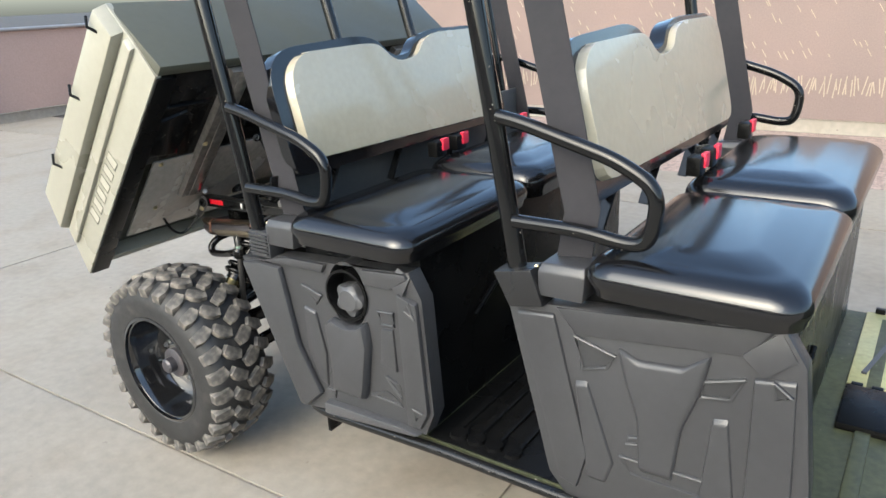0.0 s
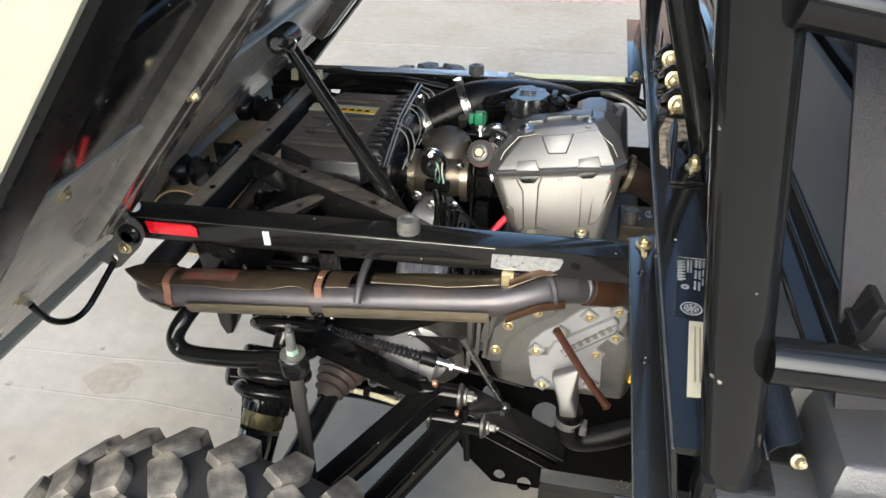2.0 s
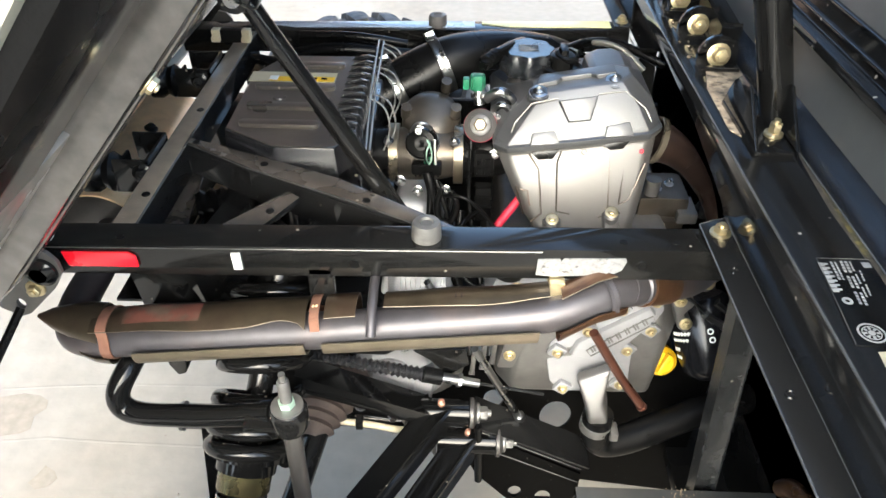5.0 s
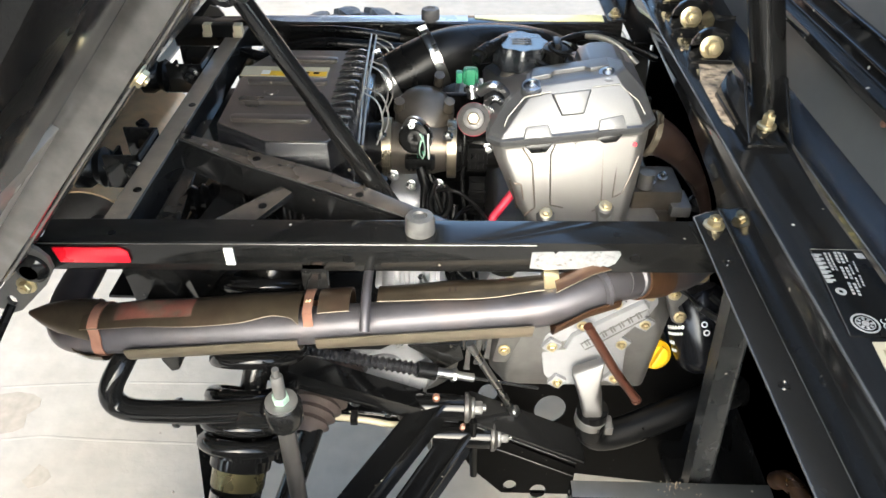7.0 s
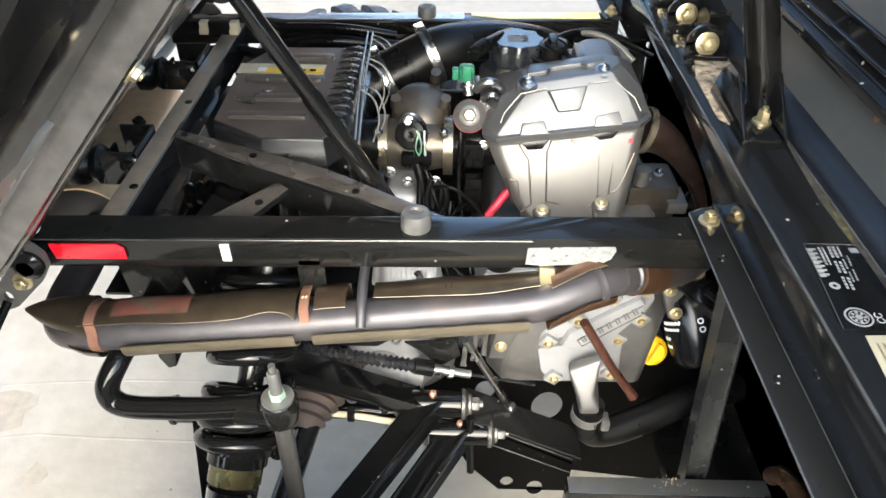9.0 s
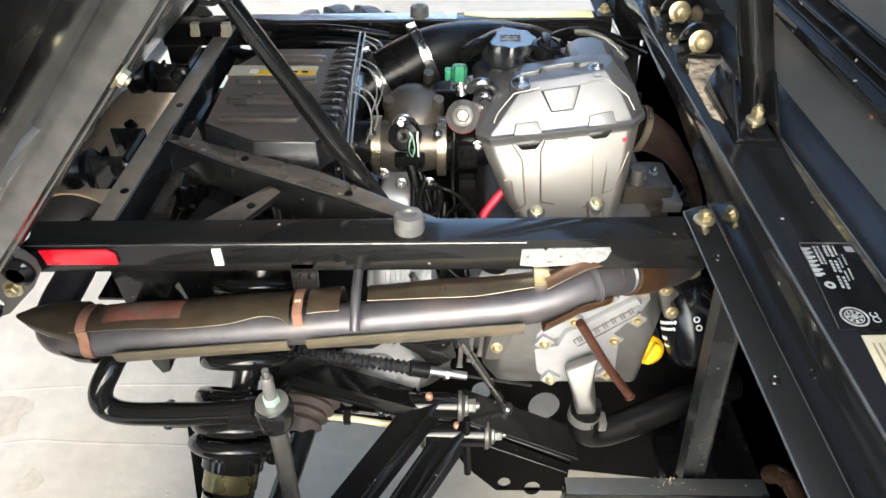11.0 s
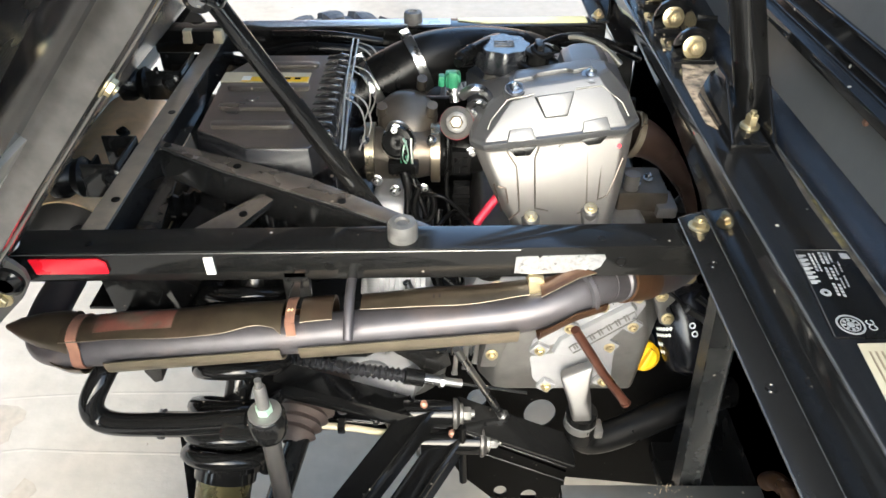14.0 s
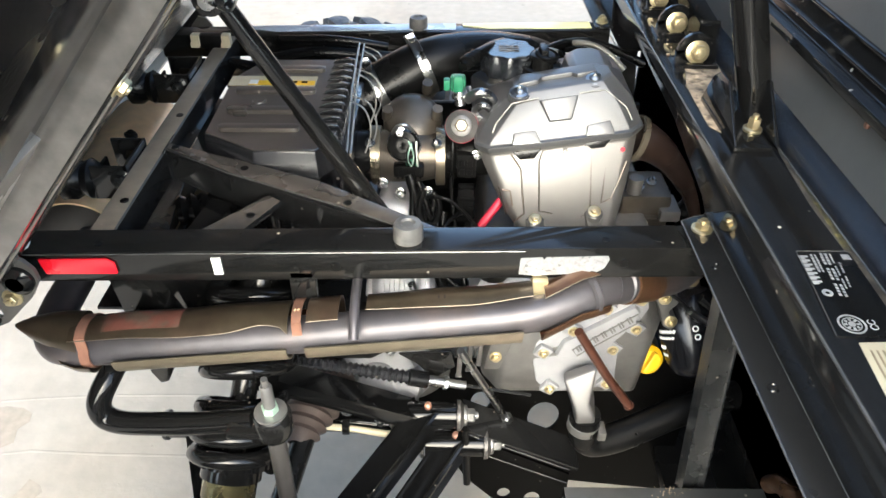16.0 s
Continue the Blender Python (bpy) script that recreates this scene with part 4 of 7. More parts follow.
    lathe(bm, [(0.022, 0), (0.022, 0.004), (0.019, 0.005), (0.0185, 0.002), (0.012, 0.002), (0.011, 0.012), (0.014, 0.013), (0.014, 0.017), (0.008, 0.019), (0, 0.019)], along(c, (0, 0, 1)), 24)
    ic = part("ignition_coil", bm, BLACKP, eng, "black ignition coil cap")
    bm = B()
    box(bm, c.x - 0.004, c.x + 0.004, c.y - 0.012, c.y + 0.012, c.z + 0.017, c.z + 0.026, 0.002)
    lathe(bm, [(0.012, 0.014), (0.0135, 0.016), (0.0135, 0.019), (0.011, 0.0205)], along(c, (0.2, -0.1, 1)), 22)
    part("coil_clip", bm, BLACKR, ic)
    bm = B()
    prism(bm, [(c.x - 0.04, c.y + 0.02), (c.x - 0.012, c.y + 0.008), (c.x + 0.02, c.y + 0.026), (c.x + 0.012, c.y + 0.034), (c.x - 0.01, c.y + 0.02), (c.x - 0.034, c.y + 0.03)], 'z', c.z + 0.006, c.z + 0.012, 0.001)
    part("coil_bracket", bm, ALUD, ic)
    bm = B()
    tube(bm, fillet([c + Vector((-0.012, 0.0, 0.012)), c + Vector((-0.03, 0.03, 0.004)), c + Vector((0.0, 0.08, -0.02)), c + Vector((0.08, 0.09, -0.04))], 0.03), 0.003, 10)
    part("coil_lead", bm, BLACKR, ic)
    # injector and fitting
    c = Vector((0.049, 0.192, 0.694))
    dv = (-0.05, -1, 0.62)
    bm = B()
    lathe(bm, [(0, -0.03), (0.013, -0.03), (0.017, -0.014), (0.0178, -0.005), (0.0178, 0.003), (0.0155, 0.005), (0.0125, 0.0075), (0.0118, 0.012), (0.0095, 0.0135), (0.005, 0.0137), (0.0045, 0.011), (0, 0.011)], along(c, dv), 28)
    inj = part("fuel_fitting", bm, ALU, eng, "bright metal fuel fitting")
    bm = B()
    lathe(bm, [(0.0176, -0.0028), (0.0183, -0.001), (0.0176, 0.0006)], along(c, dv), 28)
    part("red_seal", bm, REDW, inj)
    bm = B()
    lathe(bm, [(0.0075, 0.010), (0.0075, 0.0155), (0.0055, 0.017), (0, 0.017)], along(c, dv), 6)
    part("fitting_hex", bm, BRONZE, inj)
    bm = B()
    tube(bm, [(0.047, 0.2, 0.715), (0.0445, 0.21, 0.745)], 0.0058, 14)
    tube(bm, [(0.046, 0.203, 0.722), (0.0458, 0.204, 0.726)], 0.0085, 14)
    tube(bm, fillet([(0.054, 0.2, 0.722), (0.068, 0.195, 0.735), (0.083, 0.2, 0.722), (0.086, 0.205, 0.70)], 0.01), 0.0056, 12)
    tube(bm, fillet([(0.062, 0.195, 0.712), (0.072, 0.19, 0.722), (0.082, 0.195, 0.71), (0.083, 0.2, 0.69)], 0.008), 0.004, 10)
    prism(bm, [(0.05, 0.682), (0.088, 0.672), (0.09, 0.69), (0.06, 0.71)], 'y', 0.198, 0.203, 0.001)
    part("fuel_rail", bm, CHROME, inj)
    bm = B()
    box(bm, 0.036, 0.053, 0.204, 0.220, 0.727, 0.744, 0.005)
    gc = part("green_connector", bm, GREEN, inj, "green plastic connector")
    bm = B()
    box(bm, 0.039, 0.050, 0.198, 0.206, 0.730, 0.748, 0.003)
    part("latch", bm, GREEN, gc)
    bm = B()
    box(bm, 0.029, 0.036, 0.207, 0.217, 0.728, 0.740, 0.002)
    part("wire_seal", bm, GREEN, gc)
    bm = B()
    tube(bm, fillet([(0.05, 0.215, 0.752), (0.062, 0.235, 0.757), (0.085, 0.28, 0.75), (0.1, 0.34, 0.73)], 0.02), 0.006, 10)
    for q in (0.22, 0.226, 0.232, 0.238):
        tube(bm, [(0.05 + (q - 0.215) * 0.6, q, 0.7545), (0.051 + (q - 0.215) * 0.6, q + 0.003, 0.755)], 0.0078, 12)
    part("fuel_hose", bm, BLACKR, inj)
    bolts(inj, [(0.071, 0.2, 0.683), (0.066, 0.19, 0.66)], (0, -1, 0.3), 0.004, 0.005, CHROME)
    # starter side parts
    bm = B()
    box(bm, 0.245, 0.285, 0.19, 0.2, 0.545, 0.575, 0.002)
    box(bm, 0.24, 0.3, 0.2, 0.26, 0.54, 0.6, 0.006)
    sr = part("control_unit", bm, THROT, eng, "grey metal regulator with a tan label")
    bm = B()
    prism(bm, [(0.247, 0.55), (0.275, 0.545), (0.272, 0.572), (0.246, 0.576)], 'y', 0.1875, 0.1895, 0.0003)
    lb = part("tan_label", bm, LABELTAN, sr)
    bm = B()
    box(bm, 0.25, 0.256, 0.1868, 0.1874, 0.565, 0.571, 0)
    part("label_mark", bm, BLACKP, lb)
    bm = B()
    box(bm, 0.262, 0.266, 0.1868, 0.1874, 0.549, 0.568, 0)
    part("label_mark", bm, BLACKP, lb)
    bm = B()
    box(bm, 0.286, 0.31, 0.19, 0.23, 0.57, 0.585, 0.003)
    part("terminal_block", bm, ALU, sr)
    bm = B()
    tube(bm, [(0.255, 0.21, 0.6), (0.255, 0.21, 0.62)], 0.009, 12)
    part("terminal_post", bm, ALU, sr)
    bolts(sr, [(0.262, 0.215, 0.605), (0.28, 0.23, 0.602)], (0, -0.3, 1), 0.004, 0.006, CHROME)
    bm = B()
    disc(bm, (0.325, 0.22, 0.57), (0, -0.6, 0.8), 0.011, 0.02, 0.003)
    part("rubber_plug", bm, BLACKR, sr)
    # side cover
    C = Matrix.Translation((0, 0.062, 0)) @ Matrix.Rotation(radians(-3), 4, 'X') @ Matrix.Translation((0, 0, 0))
    bm = B()
    prism(bm, [(0.143, 0.41), (0.135, 0.455), (0.139, 0.472), (0.157, 0.493), (0.177, 0.508), (0.201, 0.533), (0.243, 0.551), (0.255, 0.543), (0.261, 0.525), (0.25, 0.497), (0.235, 0.474), (0.236, 0.438), (0.238, 0.407), (0.211, 0.398), (0.169, 0.393), (0.152, 0.399)], 'y', 0.048, 0.0, 0.0025, C)
    sc = part("side_cover", bm, ALUB, eng, "cast aluminium side cover with zinc bolts")
    bm = B()
    prism(bm, [(0.16, 0.456), (0.168, 0.478), (0.244, 0.533), (0.252, 0.523), (0.246, 0.505), (0.226, 0.478), (0.212, 0.447)], 'y', 0.002, -0.007, 0.0025, C, 0.05)
    part("raised_name_panel", bm, ALUB, sc, "raised casting panel with plain bars")
    bm = B()
    tube(bm, [C @ Vector((x, -0.0072, z)) for x, z in ((0.18, 0.468), (0.186, 0.459), (0.252, 0.512), (0.247, 0.522), (0.18, 0.468))], 0.0009, 6)
    part("panel_outline", bm, ALUD, sc)
    for k in range(7):
        bm = B()
        x = 0.187 + k * 0.0087
        z = 0.4655 + k * 0.0071
        for q in range(2):
            prism(bm, [(x + 0.0026 * q, z + 0.002 * q), (x + 0.0015 + 0.0026 * q, z + 0.0012 + 0.002 * q), (x - 0.003 + 0.0026 * q, z + 0.008 + 0.002 * q), (x - 0.0045 + 0.0026 * q, z + 0.007 + 0.002 * q)], 'y', -0.004, -0.0086, 0.0002, C)
        part("name_bar", bm, ALUD, sc)
    cb = [(0.147, 0.462), (0.178, 0.496), (0.212, 0.528), (0.248, 0.541), (0.2265, 0.468), (0.2485, 0.499), (0.226, 0.413), (0.159, 0.404)]
    for x, z in cb:
        bm = B()
        box(bm, -0.0088, 0.0088, -0.0088, 0.0088, 0.0, 0.0068, 0.0022, along(C @ Vector((x, 0, z)), (0, -1, 0)) @ Matrix.Rotation(radians(-33), 4, 'Z'))
        part("bolt_boss", bm, ALUB, sc)
    bolts(sc, [C @ Vector((x, -0.006, z)) for x, z in cb], (0, -1, 0), 0.0045, 0.0055)
    for pts, y in (([(0.03, 0.44), (0.07, 0.47), (0.1, 0.47), (0.09, 0.52), (0.06, 0.53), (0.04, 0.5)], 0.1),):
        bm = B()
        prism(bm, [(x + 0.035, z) for x, z in pts], 'y', y, y + 0.05, 0.005)
        part("case_lug", bm, ALUD, eng)
    bolts(eng, [(0.098, 0.098, 0.462), (0.105, 0.098, 0.5), (0.09, 0.11, 0.52), (0.275, 0.089, 0.539), (0.288, 0.089, 0.505), (0.301, 0.093, 0.562)], (0, -1, 0.2), 0.005, 0.006)
    bm = B()
    prism(bm, [(0.258, 0.55), (0.27, 0.558), (0.287, 0.548), (0.293, 0.53), (0.284, 0.517), (0.297, 0.502), (0.293, 0.487), (0.281, 0.495), (0.273, 0.521)], 'y', 0.090, 0.13, 0.004)
    tube(bm, [(0.29, 0.115, 0.55), (0.300, 0.095, 0.561)], 0.010, 16)
    part("mount_arm", bm, ALUD, eng)
    bm = B()
    lathe(bm, [(0, 0), (0.016, 0), (0.016, 0.006), (0.019, 0.008), (0.019, 0.02), (0.013, 0.026), (0, 0.026)], along((0.284, 0.135, 0.405), (0.05, -0.9, 0.42)), 24)
    oc = part("oil_cap", bm, YELLOW, eng, "yellow plastic oil filler cap")
    bm = B()
    box(bm, -0.014, 0.014, -0.0035, 0.0035, 0.02, 0.034, 0.002, along((0.284, 0.135, 0.405), (0.05, -0.9, 0.42)) @ Matrix.Rotation(radians(60), 4, 'Z'))
    part("grip_bar", bm, YELLOW, oc)
    bm = B()
    lathe(bm, [(0.03, -0.05), (0.028, -0.02), (0.021, -0.002), (0.019, 0.0), (0, 0.0)], along((0.284, 0.137, 0.402), (0.05, -0.9, 0.42)), 24)
    part("filler_boss", bm, ALUD, eng)
    bm = B()
    tube(bm, [(0.172, 0.035, 0.54), (0.212, 0.04, 0.468), (0.246, 0.045, 0.414)], 0.0051, 14)
    tube(bm, [(0.2455, 0.045, 0.4146), (0.2475, 0.0452, 0.411)], 0.0062, 12)
    part("dipstick_tube", bm, COPPERT, eng, "copper-brown breather tube")
    # water outlet, clamp and hose
    bm = B()
    loft(bm, [[(0.170, 0.060, 0.436), (0.208, 0.060, 0.456), (0.207, 0.072, 0.458), (0.172, 0.072, 0.44)], [(0.182, 0.042, 0.412), (0.201, 0.042, 0.414), (0.209, 0.07, 0.42), (0.176, 0.07, 0.42)], [(0.186, 0.036, 0.40), (0.208, 0.036, 0.40), (0.212, 0.064, 0.4), (0.184, 0.064, 0.4)], [(0.189, 0.037, 0.37), (0.212, 0.037, 0.37), (0.212, 0.063, 0.37), (0.189, 0.063, 0.37)]])
    soft(bm, 0.004, 3, 15)
    wo = part("water_outlet", bm, ALU, eng)
    bm = B()
    tube(bm, fillet([(0.2, 0.05, 0.39), (0.203, 0.05, 0.335), (0.24, 0.055, 0.335), (0.33, 0.08, 0.365), (0.4, 0.1, 0.37)], 0.03), 0.0185, 20)
    hs = part("coolant_hose", bm, BLACKR, eng, "black rubber coolant hose")
    bm = B()
    lathe(bm, [(0.0182, -0.0065), (0.0191, -0.006), (0.0188, 0), (0.0191, 0.006), (0.0182, 0.0065)], along((0.2, 0.05, 0.372), (0.05, 0, 1)), 28)
    box(bm, 0.216, 0.226, 0.035, 0.055, 0.358, 0.372, 0.002)
    part("hose_clamp", bm, ALUD, hs)
    # oil filter
    bm = B()
    lathe(bm, [(0, 0), (0.014, 0), (0.018, -0.003), (0.026, -0.002), (0.034, 0.006), (0.037, 0.015), (0.037, 0.09), (0.032, 0.096), (0, 0.096)], along((0.345, 0.10, 0.415), (-0.22, 0.42, 0.6)), 36)
    of = part("oil_filter", bm, FILTER, eng, "glossy black spin-on oil filter")
    # curved rows of print and two round marks on the can
    axis = Vector((-0.22, 0.42, 0.6)).normalized()
    for h, a0, a1, w in ((0.060, 196, 232, 0.0045), (0.052, 190, 226, 0.0035), (0.040, 184, 204, 0.0045), (0.030, 184, 200, 0.0035)):
        for a in range(a0, a1, 7):
            q = (Vector((-0.09, -0.831, 0.549)) * math.cos(radians(a - 270)) + axis.cross(Vector((-0.09, -0.831, 0.549))) * math.sin(radians(a - 270))).normalized()
            bm = B()
            m = along(Vector((0.345, 0.10, 0.415)) + axis * h + q * 0.0371, q)
            box(bm, -0.0016, 0.0016, -w / 2, w / 2, -0.0003, 0.0004, 0, m)
            part("print_bar", bm, WHITE, of)
    for h in (0.0589, 0.0487):
        bm = B()
        q = Vector((-0.09, -0.831, 0.549)).normalized()
        lathe(bm, [(0.0022, 0), (0.0038, 0), (0.0038, 0.0004), (0.0022, 0.0004)], along(Vector((0.345, 0.10, 0.415)) + axis * h + q * 0.0372, q), 18)
        part("round_mark", bm, WHITE, of)
    bm = B()
    tube(bm, fillet([(0.30, 0.06, 0.565), (0.325, 0.05, 0.55), (0.345, 0.05, 0.53), (0.36, 0.06, 0.5)], 0.01), 0.005, 10)
    part("sensor_lead", bm, BLACKR, eng)
    bm = B()
    tube(bm, fillet([(0.277, 0.088, 0.548), (0.29, 0.082, 0.542), (0.305, 0.082, 0.524), (0.33, 0.086, 0.506), (0.345, 0.1, 0.50)], 0.01), 0.0022, 8)
    ld = part("pressure_lead", bm, BLACKR, eng)
    bm = B()
    beam(bm, (0.302, 0.079, 0.529), (0.327, 0.082, 0.510), 0.004, 0.006, 0.0015)
    part("tinned_splice", bm, CHROME, ld, "bright foil-wrapped splice")
    bm = B()
    tube(bm, [(0.322, 0.048, 0.548), (0.352, 0.05, 0.524)], 0.0075, 12)
    part("sensor_sleeve", bm, ALU, eng, "silver foil sensor sleeve")
    # transmission
    bm = B()
    lathe(bm, [(0, 0), (0.05, 0), (0.062, 0.012), (0.066, 0.03), (0.066, 0.2), (0.05, 0.22), (0, 0.22)], along((-0.02, 0.12, 0.375), (0, 1, 0.1)), 36)
    tr = part("gearbox", bm, ALUD, utv, "dull cast aluminium gearbox")
    bm = B()
    for k in range(7):
        box(bm, 0.045 + 0.008 * k, 0.048 + 0.008 * k, 0.12, 0.2, 0.41, 0.47, 0.001)
    part("cooling_fins", bm, ALUD, tr, kind="stuff")
    bm = B()
    lathe(bm, [(0.04, -0.01), (0.046, 0.0), (0.046, 0.01), (0.03, 0.015), (0, 0.015)], along((-0.025, 0.115, 0.4), (0, -1, 0.2)), 30)
    part("gearbox_cap", bm, ALUB, tr)
    bm = B()
    lathe(bm, [(0, 0.0), (0.052, 0.0), (0.056, -0.006), (0.056, -0.02)], along((-0.05, 0.088, 0.397), (0, -1, 0.35)), 40)
    lathe(bm, [(0.0, 0.012), (0.024, 0.012), (0.03, 0.006), (0.03, 0.0)], along((-0.05, 0.088, 0.397), (0, -1, 0.35)), 30)
    for k in range(7):
        a = 2 * math.pi * k / 7 + 0.3
        m = along((-0.05, 0.088, 0.397), (0, -1, 0.35))
        lathe(bm, [(0.0, 0.006), (0.008, 0.006), (0.0095, -0.01)], m @ Matrix.Translation((0.05 * math.cos(a), 0.05 * math.sin(a), 0)), 14)
    dc = part("drive_cover", bm, ALUB, tr, "round cast aluminium drive cover")
    bolts(dc, [along((-0.05, 0.088, 0.397), (0, -1, 0.35)) @ Vector((0.05 * math.cos(2 * math.pi * k / 7 + 0.3), 0.05 * math.sin(2 * math.pi * k / 7 + 0.3), 0.006)) for k in range(7)], (0, -1, 0.35), 0.0042, 0.005, CHROME)
    bm = B()
    prof = [(0, 0), (0.02, 0), (0.026, 0.004)]
    for k in range(5):
        prof += [(0.028, 0.008 + 0.011 * k), (0.028, 0.013 + 0.011 * k), (0.0255, 0.0135 + 0.011 * k), (0.0255, 0.0185 + 0.011 * k)]
    lathe(bm, prof + [(0.02, 0.068), (0, 0.068)], along((-0.048, 0.105, 0.548), (1, 0.05, -0.05)), 30)
    sm = part("starter_motor", bm, ALUB, tr, "ribbed silver starter motor")
    bm = B()
    tube(bm, [(-0.004, 0.075, 0.57), (0.012, 0.07, 0.535)], 0.004, 10)
    part("starter_stud", bm, CHROME, sm)
    bm = B()
    prism(bm, [(0.058, 0.54), (0.07, 0.57), (0.1, 0.575), (0.135, 0.57), (0.14, 0.545), (0.1, 0.535)], 'y', 0.082, 0.12, 0.005)
    cl = part("case_lug", bm, ALUB, tr)
    bolts(cl, [(0.093, 0.081, 0.558)], (0, -1, 0.1), 0.0055, 0.006)
    bm = B()
    loft(bm, [[(-0.07, 0.15, 0.44), (0.03, 0.15, 0.44), (0.05, 0.3, 0.44), (-0.07, 0.3, 0.44)], [(-0.055, 0.16, 0.57), (0.005, 0.155, 0.56), (0.02, 0.26, 0.56), (-0.05, 0.26, 0.57)], [(-0.045, 0.18, 0.605), (-0.005, 0.18, 0.6), (0.0, 0.24, 0.6), (-0.04, 0.24, 0.605)]])
    soft(bm, 0.008, 3)
    part("gearbox_tower", bm, ALUB, tr)
    bm = B()
    box(bm, -0.035, -0.027, 0.148, 0.16, 0.45, 0.59, 0.002)
    part("tower_strap", bm, BLACKP, tr)


def build_airbox():
    out = [(-0.2215, 0.163), (-0.163, 0.126), (-0.10, 0.126), (-0.083, 0.15), (-0.086, 0.358), (-0.195, 0.356), (-0.224, 0.30)]
    mid = Vector((-0.15, 0.24))
    inset = lambda q: [tuple(mid + (Vector(p) - mid) * q) for p in out]
    bm = B()
    loft(bm, [[(x, y, 0.58) for x, y in inset(0.84)], [(x, y, 0.668) for x, y in inset(0.87)]])
    soft(bm, 0.004)
    ab = part("air_box", bm, AIRBOX, utv, "ribbed black plastic air filter box")
    bm = B()
    loft(bm, [[(x, y, 0.667) for x, y in inset(1.03)], [(x, y, 0.671) for x, y in inset(1.045)], [(x, y, 0.675) for x, y in inset(1.03)], [(x, y, 0.699) for x, y in out]])
    soft(bm, 0.0015)
    part("lid", bm, AIRBOX, ab, "glossy black lid with a rolled lip")
    # separate lighter top, with the upward sheen painted in beside the dust
    bm = B()
    loft(bm, [[(x, y, 0.6992) for x, y in inset(0.985)], [(x, y, 0.7002) for x, y in inset(0.975)]])
    part("lid_top", bm, AIRTOP, ab, "lid top coloured lighter for brown dust and warm sheen")
    for y, x0, x1 in ((0.321, -0.19, -0.121), (0.26, -0.205, -0.124), (0.211, -0.203, -0.124), (0.170, -0.202, -0.128)):
        bm = B()
        r = 0.0062
        pts = [(x0 + r * math.cos(t), y + r * math.sin(t)) for t in np.linspace(math.pi / 2, 3 * math.pi / 2, 8)] + [(x1 + r * math.cos(t), y + r * math.sin(t)) for t in np.linspace(-math.pi / 2, math.pi / 2, 8)]
        prism(bm, pts, 'z', 0.6995, 0.7050, 0.0018)
        part("lid_rib", bm, AIRTOP, ab)
    bm = B()
    lathe(bm, [(0, 0), (0.008, 0), (0.007, 0.002), (0, 0.002)], along((-0.179, 0.236, 0.7), (0, 0, 1)), 16)
    part("lid_boss", bm, AIRTOP, ab)
    bm = B()
    box(bm, -0.224, -0.122, 0.276, 0.302, 0.7002, 0.7012, 0)
    lb = part("warning_label", bm, LABELTAN, ab, "cream and yellow warning label")
    bm = B()
    box(bm, -0.2, -0.123, 0.277, 0.289, 0.7013, 0.7016, 0)
    part("yellow_band", bm, YELLOW, lb)
    bm = B()
    box(bm, -0.2, -0.19, 0.279, 0.29, 0.7017, 0.7019, 0)
    part("white_box", bm, WHITE, lb)
    bm = B()
    for k in range(4):
        box(bm, -0.175 + 0.012 * k, -0.168 + 0.012 * k, 0.282, 0.287, 0.7017, 0.7019, 0)
    part("print_bars", bm, BLACKP, lb, kind="stuff")
    # fins along the edge
    for k in range(12):
        y = 0.152 + 0.0175 * k
        bm = B()
        prism(bm, [(-0.112, 0.698), (-0.106, 0.7035), (-0.090, 0.7075), (-0.081, 0.7055), (-0.0765, 0.698), (-0.074, 0.64), (-0.09, 0.64)], 'y', y - 0.0013, y + 0.0017, 0.0008)
        part("fin", bm, AIRBOX, ab)
    bm = B()
    box(bm, -0.088, -0.068, 0.145, 0.36, 0.63, 0.692, 0.002)
    part("filter_frame", bm, AIRBOX, ab)
    bm = B()
    tube(bm, [(-0.066, 0.14, 0.69), (-0.068, 0.235, 0.716), (-0.071, 0.362, 0.718)], 0.0012, 8)
    tube(bm, [(-0.070, 0.14, 0.69), (-0.073, 0.235, 0.717), (-0.077, 0.362, 0.719)], 0.0012, 8)
    part("wire_bail", bm, WIRE, ab, "thin wire bail")
    for y in (0.2, 0.27, 0.34):
        bm = B()
        tube(bm, fillet([(-0.072, y + 0.02, 0.716), (-0.05, y + 0.012, 0.712), (-0.042, y, 0.687), (-0.052, y - 0.014, 0.668)], 0.012), 0.001, 8)
        tube(bm, fillet([(-0.072, y + 0.008, 0.716), (-0.054, y + 0.002, 0.709), (-0.048, y - 0.01, 0.687), (-0.056, y - 0.022, 0.668)], 0.012), 0.001, 8)
        part("spring_clip", bm, WIRE, ab, "bent wire spring clip")
    # front face ribs
    for k in range(6):
        bm = B()
        x = -0.15 + 0.014 * k
        box(bm, x, x + 0.004, 0.131, 0.146, 0.59, 0.66, 0.001)
        part("wall_rib", bm, AIRBOX, ab)
    # duct
    dp = [(-0.09, 0.318, 0.652), (-0.051, 0.33, 0.671), (0.005, 0.345, 0.697), (0.05, 0.362, 0.700), (0.10, 0.39, 0.690), (0.16, 0.43, 0.665), (0.22, 0.44, 0.61)]
    bm = B()
    tube(bm, fillet(dp, 0.03), 0.034, 28)
    du = part("intake_duct", bm, BLACKR, utv, "thick black rubber intake duct")
    for p, dd in (((-0.051, 0.33, 0.671), (0.88, 0.23, 0.42)), ((0.003, 0.3445, 0.696), (0.88, 0.25, 0.34))):
        bm = B()
